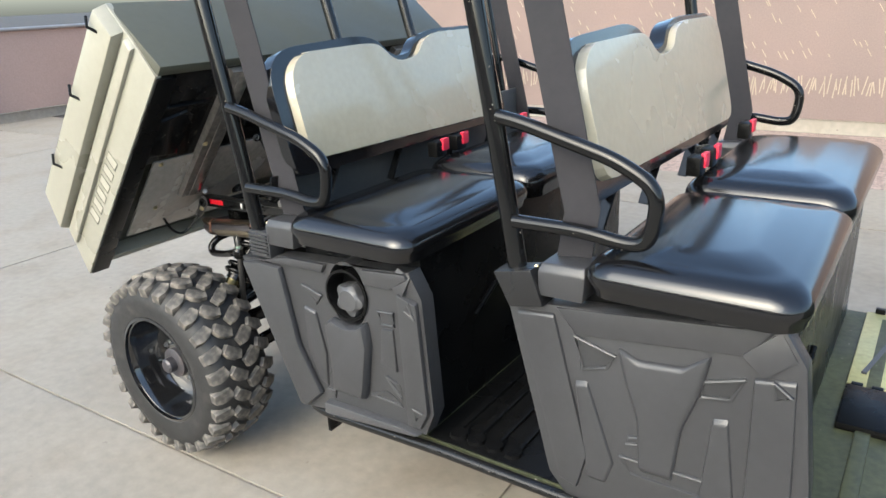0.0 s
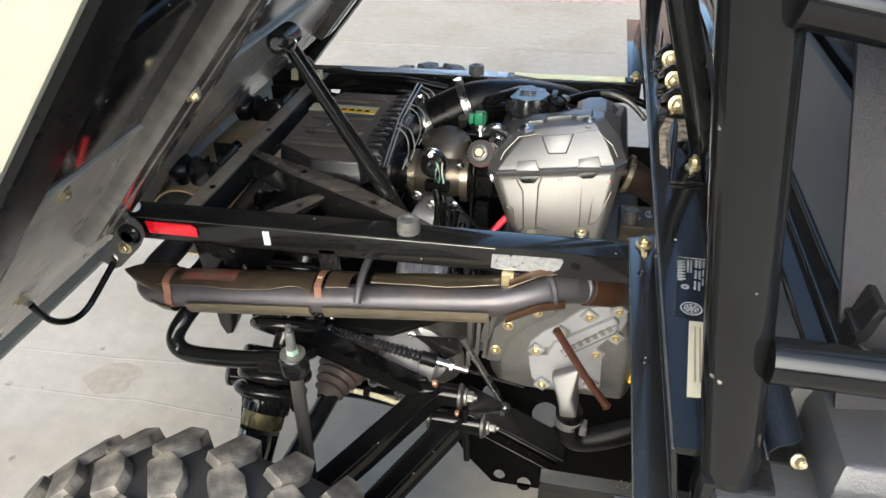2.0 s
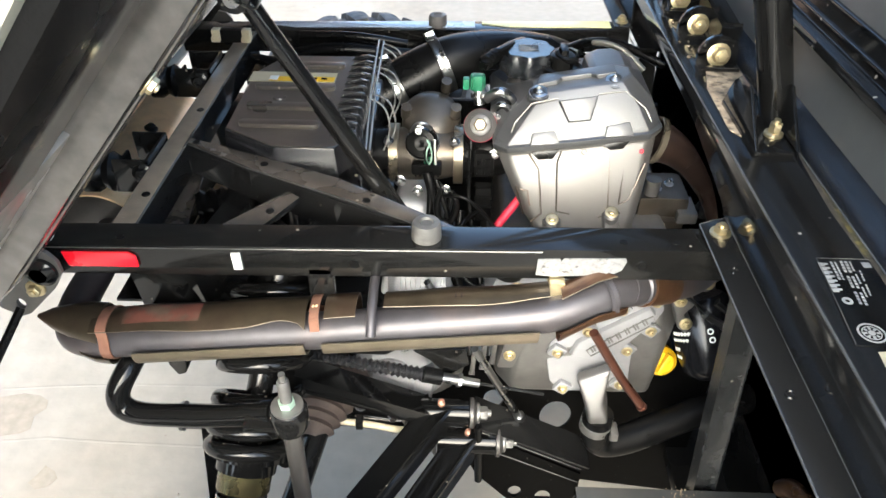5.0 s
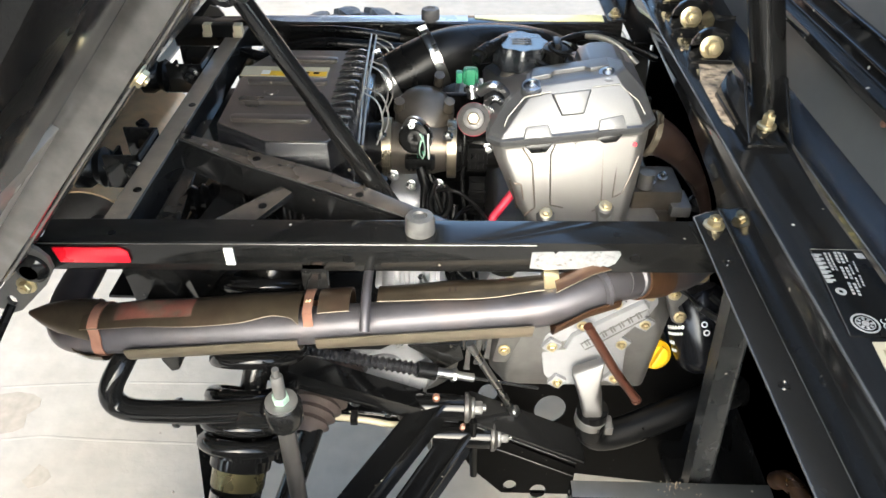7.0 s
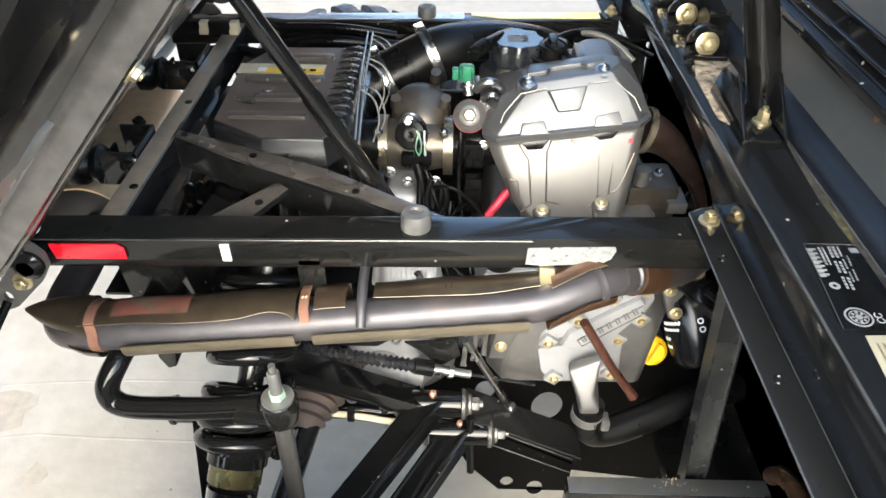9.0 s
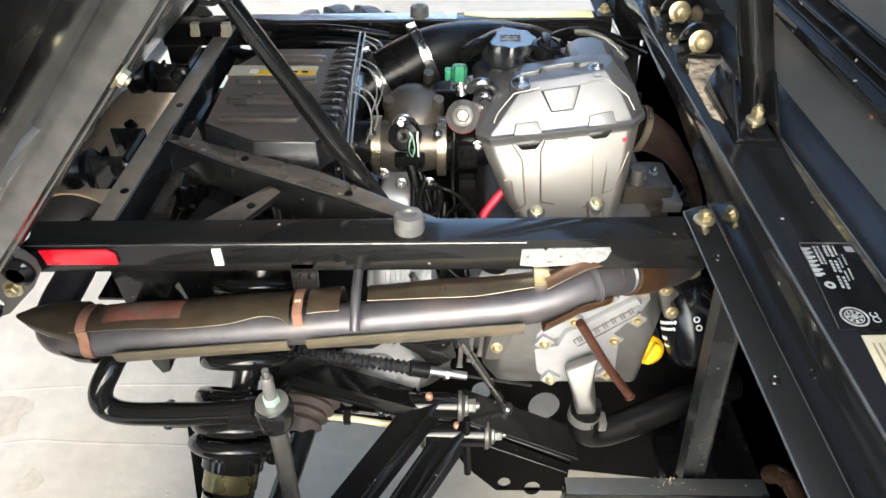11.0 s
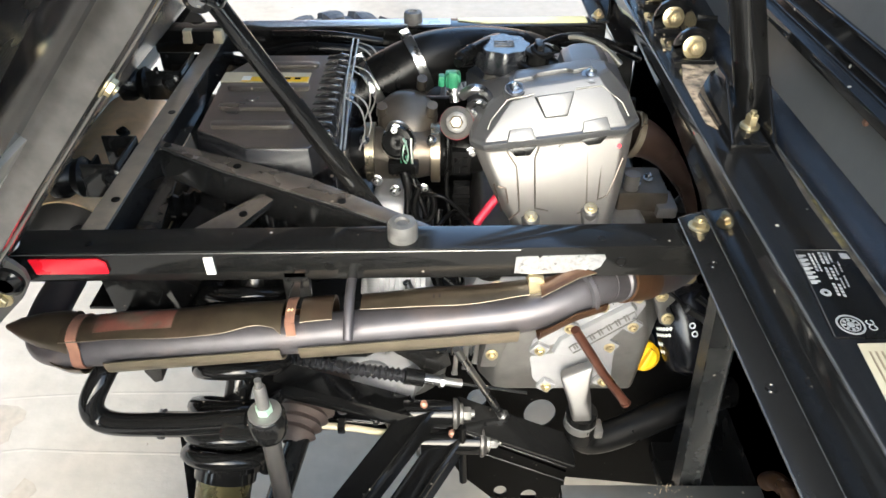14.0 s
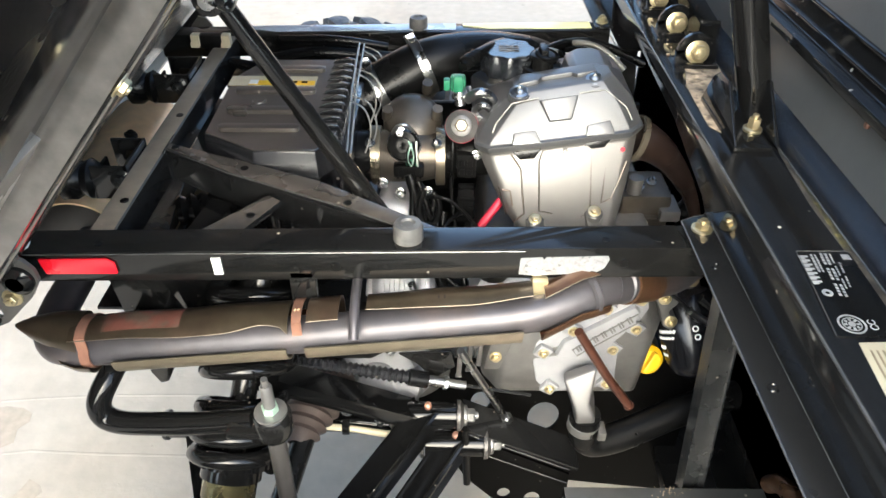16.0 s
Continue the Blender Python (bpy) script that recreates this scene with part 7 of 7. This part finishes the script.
def rolled(bm, x0, x1, y0, y1, z0, z1, r, crown=0.012):
    """A cushion whose rim rolls over fully, with a gently crowned top."""
    nx, ny, nr = 14, 18, 7
    hx, hy, cx, cy = (x1 - x0) / 2, (y1 - y0) / 2, (x0 + x1) / 2, (y0 + y1) / 2
    def outline(inset, z, rc):
        ring = []
        for qx, qy in ((1, 1), (-1, 1), (-1, -1), (1, -1)):
            for k in range(8):
                t = math.pi / 2 * k / 7 + {(1, 1): 0, (-1, 1): math.pi / 2, (-1, -1): math.pi, (1, -1): 1.5 * math.pi}[(qx, qy)]
                ring.append((cx + qx * (hx - inset - rc) + rc * math.cos(t), cy + qy * (hy - inset - rc) + rc * math.sin(t), z))
        return ring
    h = (z1 - z0) / 2
    rings = [outline(0.02, z0, 0.05), outline(0.008, z0 + 0.006, 0.05)]
    for k in range(1, nr * 2 + 1):
        t = -math.pi / 2 + math.pi * k / (nr * 2)
        if t > -0.6:
            rings.append(outline(r * (1 - math.cos(t)), z0 + h + h * math.sin(t), 0.05))
    for k in range(1, 7):
        f = k / 7
        rings.append(outline(r + f * (hx - r - 0.051), z1 + crown * math.sin(f * math.pi / 2), 0.05 - 0.049 * f * 0))
    loft(bm, rings)
    return bm


def build_side_panel(k):
    y = -0.352
    if k == 0:
        out = [(0.228, 0.685), (0.381, 0.32), (0.478, 0.335), (0.756, 0.362), (0.78, 0.42), (0.765, 0.68), (0.735, 0.735), (0.56, 0.72), (0.36, 0.708), (0.30, 0.69)]
        bm = B()
        plate(bm, out, [(0.563, 0.652, 0.055)], y, y + 0.04)
        pn = part("side_panel", bm, PLASTIC, utv, "moulded charcoal plastic side panel with fuel cap")
        bm = B()
        lathe(bm, [(0.053, 0.0), (0.060, 0.002), (0.0595, 0.005), (0.054, 0.006), (0.052, -0.02), (0.049, -0.05), (0, -0.05)], along((0.563, y - 0.001, 0.652), (0, -1, 0)), 36)
        part("fuel_recess", bm, BLACKP, pn)
        bm = B()
        rings = []
        star = lambda r, a: r + 0.005 * (r > 0.032) * math.cos(5 * a + 0.6)
        for r, t in ((0.030, -0.045), (0.0355, -0.03), (0.0365, -0.006), (0.034, -0.001), (0.027, 0.001), (0.024, 0.004), (0.004, 0.005)):
            rings.append([along((0.5635, y, 0.638), (0, -1, 0)) @ Vector((star(r, a) * math.cos(a), star(r, a) * math.sin(a), t)) for a in np.linspace(0, 2 * math.pi, 70, endpoint=False)])
        loft(bm, rings)
        part("fuel_cap", bm, PANELRIM, pn, "grey five-lobed fuel cap")
        # bands along the top, the left border, the middle column and the fields beside it
        emboss(pn, [(0.30, 0.691), (0.372, 0.691), (0.50, 0.694), (0.512, 0.716), (0.40, 0.712), (0.36, 0.706)], y, 0.010, PLASTIC, w=0.004, taper=0.03)
        emboss(pn, [(0.616, 0.690), (0.69, 0.690), (0.738, 0.724), (0.730, 0.733), (0.612, 0.723)], y, 0.010, PLASTIC, w=0.004, taper=0.03)
        emboss(pn, [(0.238, 0.681), (0.296, 0.689), (0.366, 0.686), (0.402, 0.492), (0.462, 0.379), (0.405, 0.328), (0.386, 0.328)], y, 0.016, PLASTIC, "left_border", 0.007, 0.02)
        emboss(pn, [(0.497, 0.58), (0.507, 0.47), (0.505, 0.40), (0.598, 0.40), (0.606, 0.43), (0.626, 0.545), (0.618, 0.605), (0.60, 0.592), (0.563, 0.583), (0.52, 0.595)], y, 0.024, PLASTIC, "middle_column", 0.008, 0.10)
        emboss(pn, [(0.425, 0.60), (0.462, 0.592), (0.484, 0.49), (0.478, 0.40), (0.455, 0.41), (0.425, 0.49)], y, 0.006, PLASTIC, w=0.004, taper=0.06)
        emboss(pn, [(0.655, 0.595), (0.688, 0.60), (0.692, 0.495), (0.645, 0.505)], y, 0.006, PLASTIC, w=0.004, taper=0.06)
        emboss(pn, [(0.706, 0.690), (0.757, 0.676), (0.772, 0.42), (0.75, 0.375), (0.715, 0.375)], y, 0.012, PLASTIC, "right_border", 0.005, 0.03)
        emboss(pn, [(0.472, 0.366), (0.698, 0.372), (0.752, 0.366), (0.74, 0.361), (0.50, 0.338), (0.468, 0.336)], y, 0.020, PANELRIM, "lower_lip", 0.006, 0.03)
        pocket(pn, [(0.427, 0.65), (0.485, 0.634), (0.468, 0.612)], y)
        pocket(pn, [(0.648, 0.632), (0.690, 0.635), (0.690, 0.607), (0.655, 0.604)], y)
        pocket(pn, [(0.488, 0.440), (0.500, 0.466), (0.4985, 0.448)], y)
        pocket(pn, [(0.475, 0.393), (0.500, 0.396), (0.497, 0.378)], y)
        pocket(pn, [(0.613, 0.420), (0.658, 0.438), (0.698, 0.416)], y)
        pocket(pn, [(0.658, 0.478), (0.692, 0.464), (0.698, 0.434)], y)
        pocket(pn, [(0.728, 0.655), (0.752, 0.64), (0.738, 0.672)], y - 0.010)
        pocket(pn, [(0.735, 0.425), (0.758, 0.42), (0.742, 0.402)], y - 0.010)
        fc = [(0.685, 0.704), (0.709, 0.742), (0.741, 0.727), (0.724, 0.684)]
    else:
        out = [(0.965, 0.722), (1.05, 0.386), (1.085, 0.345), (1.50, 0.33), (1.49, 0.52), (1.465, 0.72), (1.43, 0.775), (1.2, 0.748), (1.05, 0.735)]
        bm = B()
        prism(bm, out, 'y', y, y + 0.04, 0.005)
        pn = part("side_panel", bm, PLASTIC, utv, "moulded charcoal plastic front side panel")
        emboss(pn, [(0.985, 0.715), (1.06, 0.722), (1.13, 0.45), (1.11, 0.37), (1.075, 0.38)], y, 0.007, PLASTIC, w=0.004, taper=0.03)
        emboss(pn, [(1.06, 0.734), (1.42, 0.772), (1.385, 0.722), (1.10, 0.69)], y, 0.006, PLASTIC, taper=0.03)
        emboss(pn, [(1.175, 0.69), (1.215, 0.672), (1.29, 0.68), (1.335, 0.715), (1.322, 0.64), (1.295, 0.56), (1.285, 0.45), (1.225, 0.45), (1.215, 0.56), (1.19, 0.63)], y, 0.011, PLASTIC, w=0.007, taper=0.10)
        emboss(pn, [(1.10, 0.60), (1.125, 0.605), (1.18, 0.45), (1.165, 0.40), (1.13, 0.40)], y, 0.006, PLASTIC, w=0.005, taper=0.10)
        emboss(pn, [(1.34, 0.60), (1.365, 0.605), (1.39, 0.42), (1.36, 0.39), (1.325, 0.41)], y, 0.006, PLASTIC, w=0.005, taper=0.10)
        emboss(pn, [(1.395, 0.69), (1.455, 0.70), (1.475, 0.37), (1.40, 0.37)], y, 0.007, PLASTIC, w=0.004, taper=0.04)
        pocket(pn, [(1.10, 0.685), (1.175, 0.665), (1.16, 0.64), (1.115, 0.625)], y)
        pocket(pn, [(1.215, 0.66), (1.285, 0.668), (1.283, 0.652), (1.225, 0.644)], y)
        pocket(pn, [(1.31, 0.655), (1.383, 0.68), (1.365, 0.64), (1.32, 0.632)], y)
        pocket(pn, [(1.425, 0.69), (1.45, 0.672), (1.43, 0.665)], y - 0.007)
        pocket(pn, [(1.19, 0.47), (1.38, 0.475), (1.36, 0.44), (1.21, 0.44)], y)
        pocket(pn, [(1.20, 0.50), (1.245, 0.512), (1.235, 0.522), (1.205, 0.515)], y)
        fc = [(1.375, 0.725), (1.425, 0.772), (1.452, 0.728), (1.41, 0.695)]
    bm = B()
    vs = [bm.verts.new((fc[0][0], y - 0.010, fc[0][1])), bm.verts.new((fc[1][0], y - 0.001, fc[1][1])), bm.verts.new((fc[2][0], y - 0.002, fc[2][1])), bm.verts.new((fc[3][0], y - 0.012, fc[3][1]))]
    ws = [bm.verts.new((x, y + 0.01, z)) for x, z in fc]
    bm.faces.new(vs)
    bm.faces.new(ws[::-1])
    for j in range(4):
        bm.faces.new((vs[j], ws[j], ws[(j + 1) % 4], vs[(j + 1) % 4]))
    soft(bm, 0.002)
    part("corner_facet", bm, PLASTIC, pn)
    return pn


def fillet2(pts, r, seg=4):
    """A closed outline with rounded corners."""
    out = []
    n = len(pts)
    for i in range(n):
        a, b, c = Vector(pts[i - 1]), Vector(pts[i]), Vector(pts[(i + 1) % n])
        s, e = b + (a - b).normalized() * min(r, (a - b).length * 0.45), b + (c - b).normalized() * min(r, (c - b).length * 0.45)
        for k in range(seg + 1):
            t = k / seg
            q = s * (1 - t) ** 2 + b * 2 * t * (1 - t) + e * t * t
            out.append((q.x, q.y))
    return out


def build_seats():
    for k, dx in enumerate((0.0, 0.695)):
        dz = 0.018 * k
        build_side_panel(k)
        bm = B()
        box(bm, 0.40 + dx, 0.735 + dx, -0.31, 0.8, 0.33, 0.76, 0.008)
        sb = part("seat_base", bm, BLACKP, utv, "black plastic seat base box")
        bm = B()
        tube(bm, [(0.742 + dx, -0.12, 0.55), (0.742 + dx, -0.02, 0.60)], 0.006, 10)
        part("base_handle", bm, BLACKP, sb)
        for n, (ya, yb, up) in enumerate(((-0.395, 0.13, 0.0), (0.135, 0.74, 0.012))):
            bm = B()
            rolled(bm, 0.425 + dx, 0.768 + dx, ya, yb, 0.758 + dz, 0.83 + dz + up, 0.045)
            part("seat_cushion", bm, VINYL, utv, "glossy black vinyl bench cushion")
        lean = Matrix.Translation((0.389 + dx, 0, 0.857 + dz)) @ Matrix.Rotation(radians(-14), 4, 'Y')
        oy = 0.012 * k
        prof = [(-0.335, 0.034), (-0.31, 0.024), (0.60, 0.014), (0.635, 0.034), (0.635, 0.27), (0.59, 0.315), (0.32, 0.318), (0.25, 0.30), (0.215, 0.262), (0.155, 0.255), (0.12, 0.27), (0.085, 0.305), (0.02, 0.32), (-0.28, 0.31), (-0.335, 0.26)]
        bm = B()
        prism(bm, [(a + oy + (0.03 if a < -0.2 else 0), c) for a, c in fillet2(prof, 0.05)], 'x', -0.02, 0.018, 0.016, lean, 0.0, 5)
        br = part("backrest", bm, VINYL, utv, "padded tan and black vinyl backrest")
        inn = [(-0.295, 0.05), (0.61, 0.03), (0.62, 0.26), (0.585, 0.305), (0.33, 0.307), (0.26, 0.29), (0.225, 0.25), (0.15, 0.24), (0.11, 0.25), (0.07, 0.29), (0.02, 0.298), (-0.245, 0.294), (-0.295, 0.245)]
        bm = B()
        prism(bm, [(a + oy + (0.022 if a < -0.2 else 0), c) for a, c in fillet2(inn, 0.05)], 'x', 0.004, 0.036, 0.016, lean, 0.03, 5)
        part("backrest_panel", bm, TAN, br, "tan vinyl backrest facing")
        # brackets behind the cushion and belt buckles
        for y in (-0.2, 0.05, 0.32, 0.55):
            bm = B()
            beam(bm, (0.375 + dx, y, 0.80 + dz), (0.385 + dx, y + 0.04, 0.885 + dz), 0.02, 0.006, 0.001)
            part("seat_bracket", bm, STEEL, utv)
        for y in (0.17, 0.27, 0.62):
            bm = B()
            box(bm, 0.430 + dx, 0.462 + dx, y - 0.02, y + 0.03, 0.842 + dz, 0.885 + dz, 0.006)
            bk = part("belt_buckle", bm, BLACKP, utv, "black belt buckle with red button")
            bm = B()
            box(bm, 0.455 + dx, 0.467 + dx, y + 0.004, y + 0.034, 0.858 + dz, 0.891 + dz, 0.003)
            part("red_button", bm, REDW, bk)
        for y, s in ((-0.34, 1), (mirror(-0.34), -1)):
            lab = "black tubular cage post"
            bm = B()
            tube(bm, [(0.292 + dx, y, 0.73 + dz), (0.245 + dx, y, 1.03), (0.198 + dx, y, 1.30), (0.11 + dx, y, 1.85)], 0.0175, 20)
            post = part("cage_post", bm, TUBE, utv, lab)
            bm = B()
            box(bm, 0.27 + dx, 0.312 + dx, y - 0.016, y + 0.016, 0.725 + dz, 0.765 + dz, 0.004)
            part("post_socket", bm, STEEL, post)
            bolts(post, [(0.322 + dx, y - s * 0.0, 0.778 + dz)], (0.3, -s, 0.5), 0.0032, 0.006, ZINC)
            bm = B()
            yy = y - s * 0.012
            pts = [(0.255, 1.043), (0.30, 1.035), (0.47, 0.985), (0.538, 0.945), (0.528, 0.858), (0.49, 0.85), (0.42, 0.862), (0.285, 0.862)]
            tube(bm, fillet([(x + dx, yy, z + dz) for x, z in pts], 0.035, 7), 0.0125, 16)
            part("grab_bar", bm, TUBE, utv, "bent black tube grab bar")
            bm = B()
            a0, a1 = min(y - s * 0.022, y + s * 0.06), max(y - s * 0.022, y + s * 0.06)
            loft(bm, [[(0.337 + dx, a0, 0.735 + dz), (0.42 + dx, a0, 0.735 + dz), (0.42 + dx, a1, 0.735 + dz), (0.337 + dx, a1, 0.735 + dz)], [(0.335 + dx, a0, 0.78 + dz), (0.424 + dx, a0, 0.782 + dz), (0.424 + dx, a1, 0.782 + dz), (0.335 + dx, a1, 0.78 + dz)], [(0.34 + dx, a0 + 0.008, 0.795 + dz), (0.42 + dx, a0 + 0.008, 0.797 + dz), (0.42 + dx, a1 - 0.008, 0.797 + dz), (0.34 + dx, a1 - 0.008, 0.795 + dz)]])
            soft(bm, 0.004)
            part("belt_retractor", bm, PLASTIC, utv, "boxy dark belt retractor cover")
            bm = B()
            yb = y + s * 0.035
            bx = dx + 0.04 * k
            strip(bm, [(0.378 + dx, yb, 0.79 + dz), (0.352 + bx, yb, 0.90), (0.318 + bx, yb, 1.05), (0.258 + bx, yb, 1.32), (0.15 + bx, yb, 1.8)], 0.064, 0.003, (1, 0.12 * s, 0.15))
            part("seat_belt", bm, BELT, utv, "dark grey seat belt webbing")
            bm = B()
            a0, a1 = min(y - s * 0.03, y + s * 0.02), max(y - s * 0.03, y + s * 0.02)
            if k == 0:
                box(bm, 0.277 + dx, 0.343 + dx, a0 + (0.006 if s == 1 else 0), a1 - (0 if s == 1 else 0.006), 0.70, 0.762, 0.004)
                lv = part("louvre_cover", bm, PLASTIC, utv, "small slatted vent cover")
                for j in range(6):
                    bm = B()
                    z = 0.709 + j * 0.0088
                    ye = a0 if s == 1 else a1
                    box(bm, 0.281, 0.339, min(ye, ye + s * 0.007), max(ye, ye + s * 0.007), z, z + 0.0042, 0.001)
                    part("slat", bm, PLASTIC, lv)
            else:
                prism(bm, [(0.945, 0.785), (1.02, 0.80), (1.045, 0.735), (0.978, 0.722)], 'y', a0, a1, 0.003)
                part("post_cover", bm, POSTC, utv)
    # rear bulkhead, lower rounded lip, flange with rivets
    bm = B()
    prism(bm, [(0.3105, 0.764), (0.3115, 0.770), (0.3145, 0.7735), (0.319, 0.7755), (0.3235, 0.7785), (0.326, 0.783), (0.3295, 0.83), (0.3365, 0.945), (0.343, 0.945), (0.343, 0.764)], 'y', -0.29, 0.83, 0.001)
    bh = part("rear_bulkhead", bm, BULK, utv, "charcoal plastic panel behind the seat")
    # lip skin with the blue sky glints put into its colour
    bm = B()
    prism(bm, [(0.3105, 0.7637), (0.3102, 0.770), (0.3135, 0.7747), (0.3185, 0.7768), (0.323, 0.7797), (0.3255, 0.784), (0.3262, 0.784), (0.3237, 0.779), (0.319, 0.776), (0.3145, 0.774), (0.3115, 0.7695)], 'y', -0.328, 0.828, 0.0)
    part("rolled_lip", bm, LIPM, bh, "black rolled lip with sky glints as blue specks")
    bm = B()
    tube(bm, [(0.3103, y, 0.7645) for y in (-0.33, 0.0, 0.4, 0.83)], 0.0008, 8)
    part("lip_edge", bm, EDGE, bh)
    bm = B()
    prism(bm, [(0.3165, 0.8345), (0.331, 0.8295), (0.341, 0.885), (0.336, 0.886), (0.3265, 0.845), (0.3165, 0.8425)], 'y', -0.33, 0.83, 0.001)
    fl = part("bulkhead_flange", bm, STEEL, bh)
    for z, x in ((0.853, 0.3275), (0.868, 0.331)):
        bm = B()
        tube(bm, [(x, y, z) for y in (-0.33, 0.2, 0.83)], 0.0024, 10)
        part("flange_rib", bm, STEEL, fl)
    for y in (-0.05, 0.155, 0.34):
        bm = B()
        disc(bm, (0.3275, y, 0.8255), (-1, 0, 0), 0.0028, 0.0024, 0.001, 12)
        part("rivet", bm, COPPER, fl)
    # floor and step
    bm = B()
    box(bm, 0.70, 2.3, -0.33, 0.83, 0.315, 0.338, 0.006)
    fp = part("floor_pan", bm, FLOORM, utv, "ribbed dusty olive floor pan")
    bm = B()
    box(bm, 0.74, 1.12, -0.325, 0.825, 0.3375, 0.341, 0.001)
    part("rubber_liner", bm, BLACKP, fp, "black rubber footwell liner")
    for x0 in (0.78, 0.83, 0.88, 0.93):
        bm = B()
        box(bm, x0, x0 + 0.018, -0.28, 0.78, 0.34, 0.348, 0.003)
        part("floor_rib", bm, BLACKP, fp)
    for x0 in (1.52, 1.6, 1.68, 1.76):
        bm = B()
        box(bm, x0, x0 + 0.03, -0.28, 0.78, 0.337, 0.347, 0.004)
        part("floor_rib", bm, FLOORM, fp)
    for x0 in (0.775, 1.48):
        bm = B()
        box(bm, x0, x0 + 0.3, 0.36, 0.82, 0.3375, 0.346, 0.004)
        fm = part("floor_mat", bm, MATO, fp, "olive rubber floor mat")
        for q in range(3):
            bm = B()
            beam(bm, (x0 + 0.03 + 0.08 * q, 0.42, 0.347), (x0 + 0.09 + 0.08 * q, 0.72, 0.347), 0.008, 0.006, 0.002)
            part("mat_rib", bm, PANELRIM, fm)
        for q in range(7):
            bm = B()
            box(bm, x0 + 0.02 + 0.04 * q, x0 + 0.045 + 0.04 * q, 0.812, 0.83, 0.344, 0.36, 0.003)
            part("mat_lug", bm, BLACKP, fm)
            bm = B()
            box(bm, x0 + 0.01 + 0.042 * q, x0 + 0.035 + 0.042 * q, 0.345, 0.362, 0.338, 0.352, 0.003)
            part("mat_lug", bm, BLACKP, fm)
        bm = B()
        box(bm, x0, x0 + 0.3, 0.15, 0.34, 0.337, 0.356, 0.008)
        part("floor_tunnel", bm, BLACKP, fp, "black centre floor tunnel")
    bm = B()
    tube(bm, fillet([(0.40, -0.33, 0.312), (0.46, -0.352, 0.322), (0.8, -0.352, 0.335), (1.06, -0.352, 0.335), (2.2, -0.352, 0.335)], 0.03), 0.012, 14)
    part("rocker_tube", bm, SATIN, utv, "round rocker tube under the doorways")
    for j in range(4):
        bm = B()
        lathe(bm, [(0, 0), (0.022, 0), (0.02, 0.012), (0, 0.012)], along((0.80 + 0.045 * j, -0.29, 0.337), (0, 0, 1)), 16)
        part("floor_stud", bm, BLACKP, fp)
    # front floor wall
    bm = B()
    prism(bm, [(2.1, 0.33), (2.3, 0.33), (2.3, 0.9), (2.2, 0.9)], 'y', -0.3, 0.8, 0.01)
    part("front_cowl", bm, FLOORM, utv)


build_frame()
build_cage_brace()
build_wheel(-0.298, 1)
build_wheel(0.86, -1)
build_bed()
build_exhaust()
build_engine()
build_airbox()
build_suspension()
build_seats()
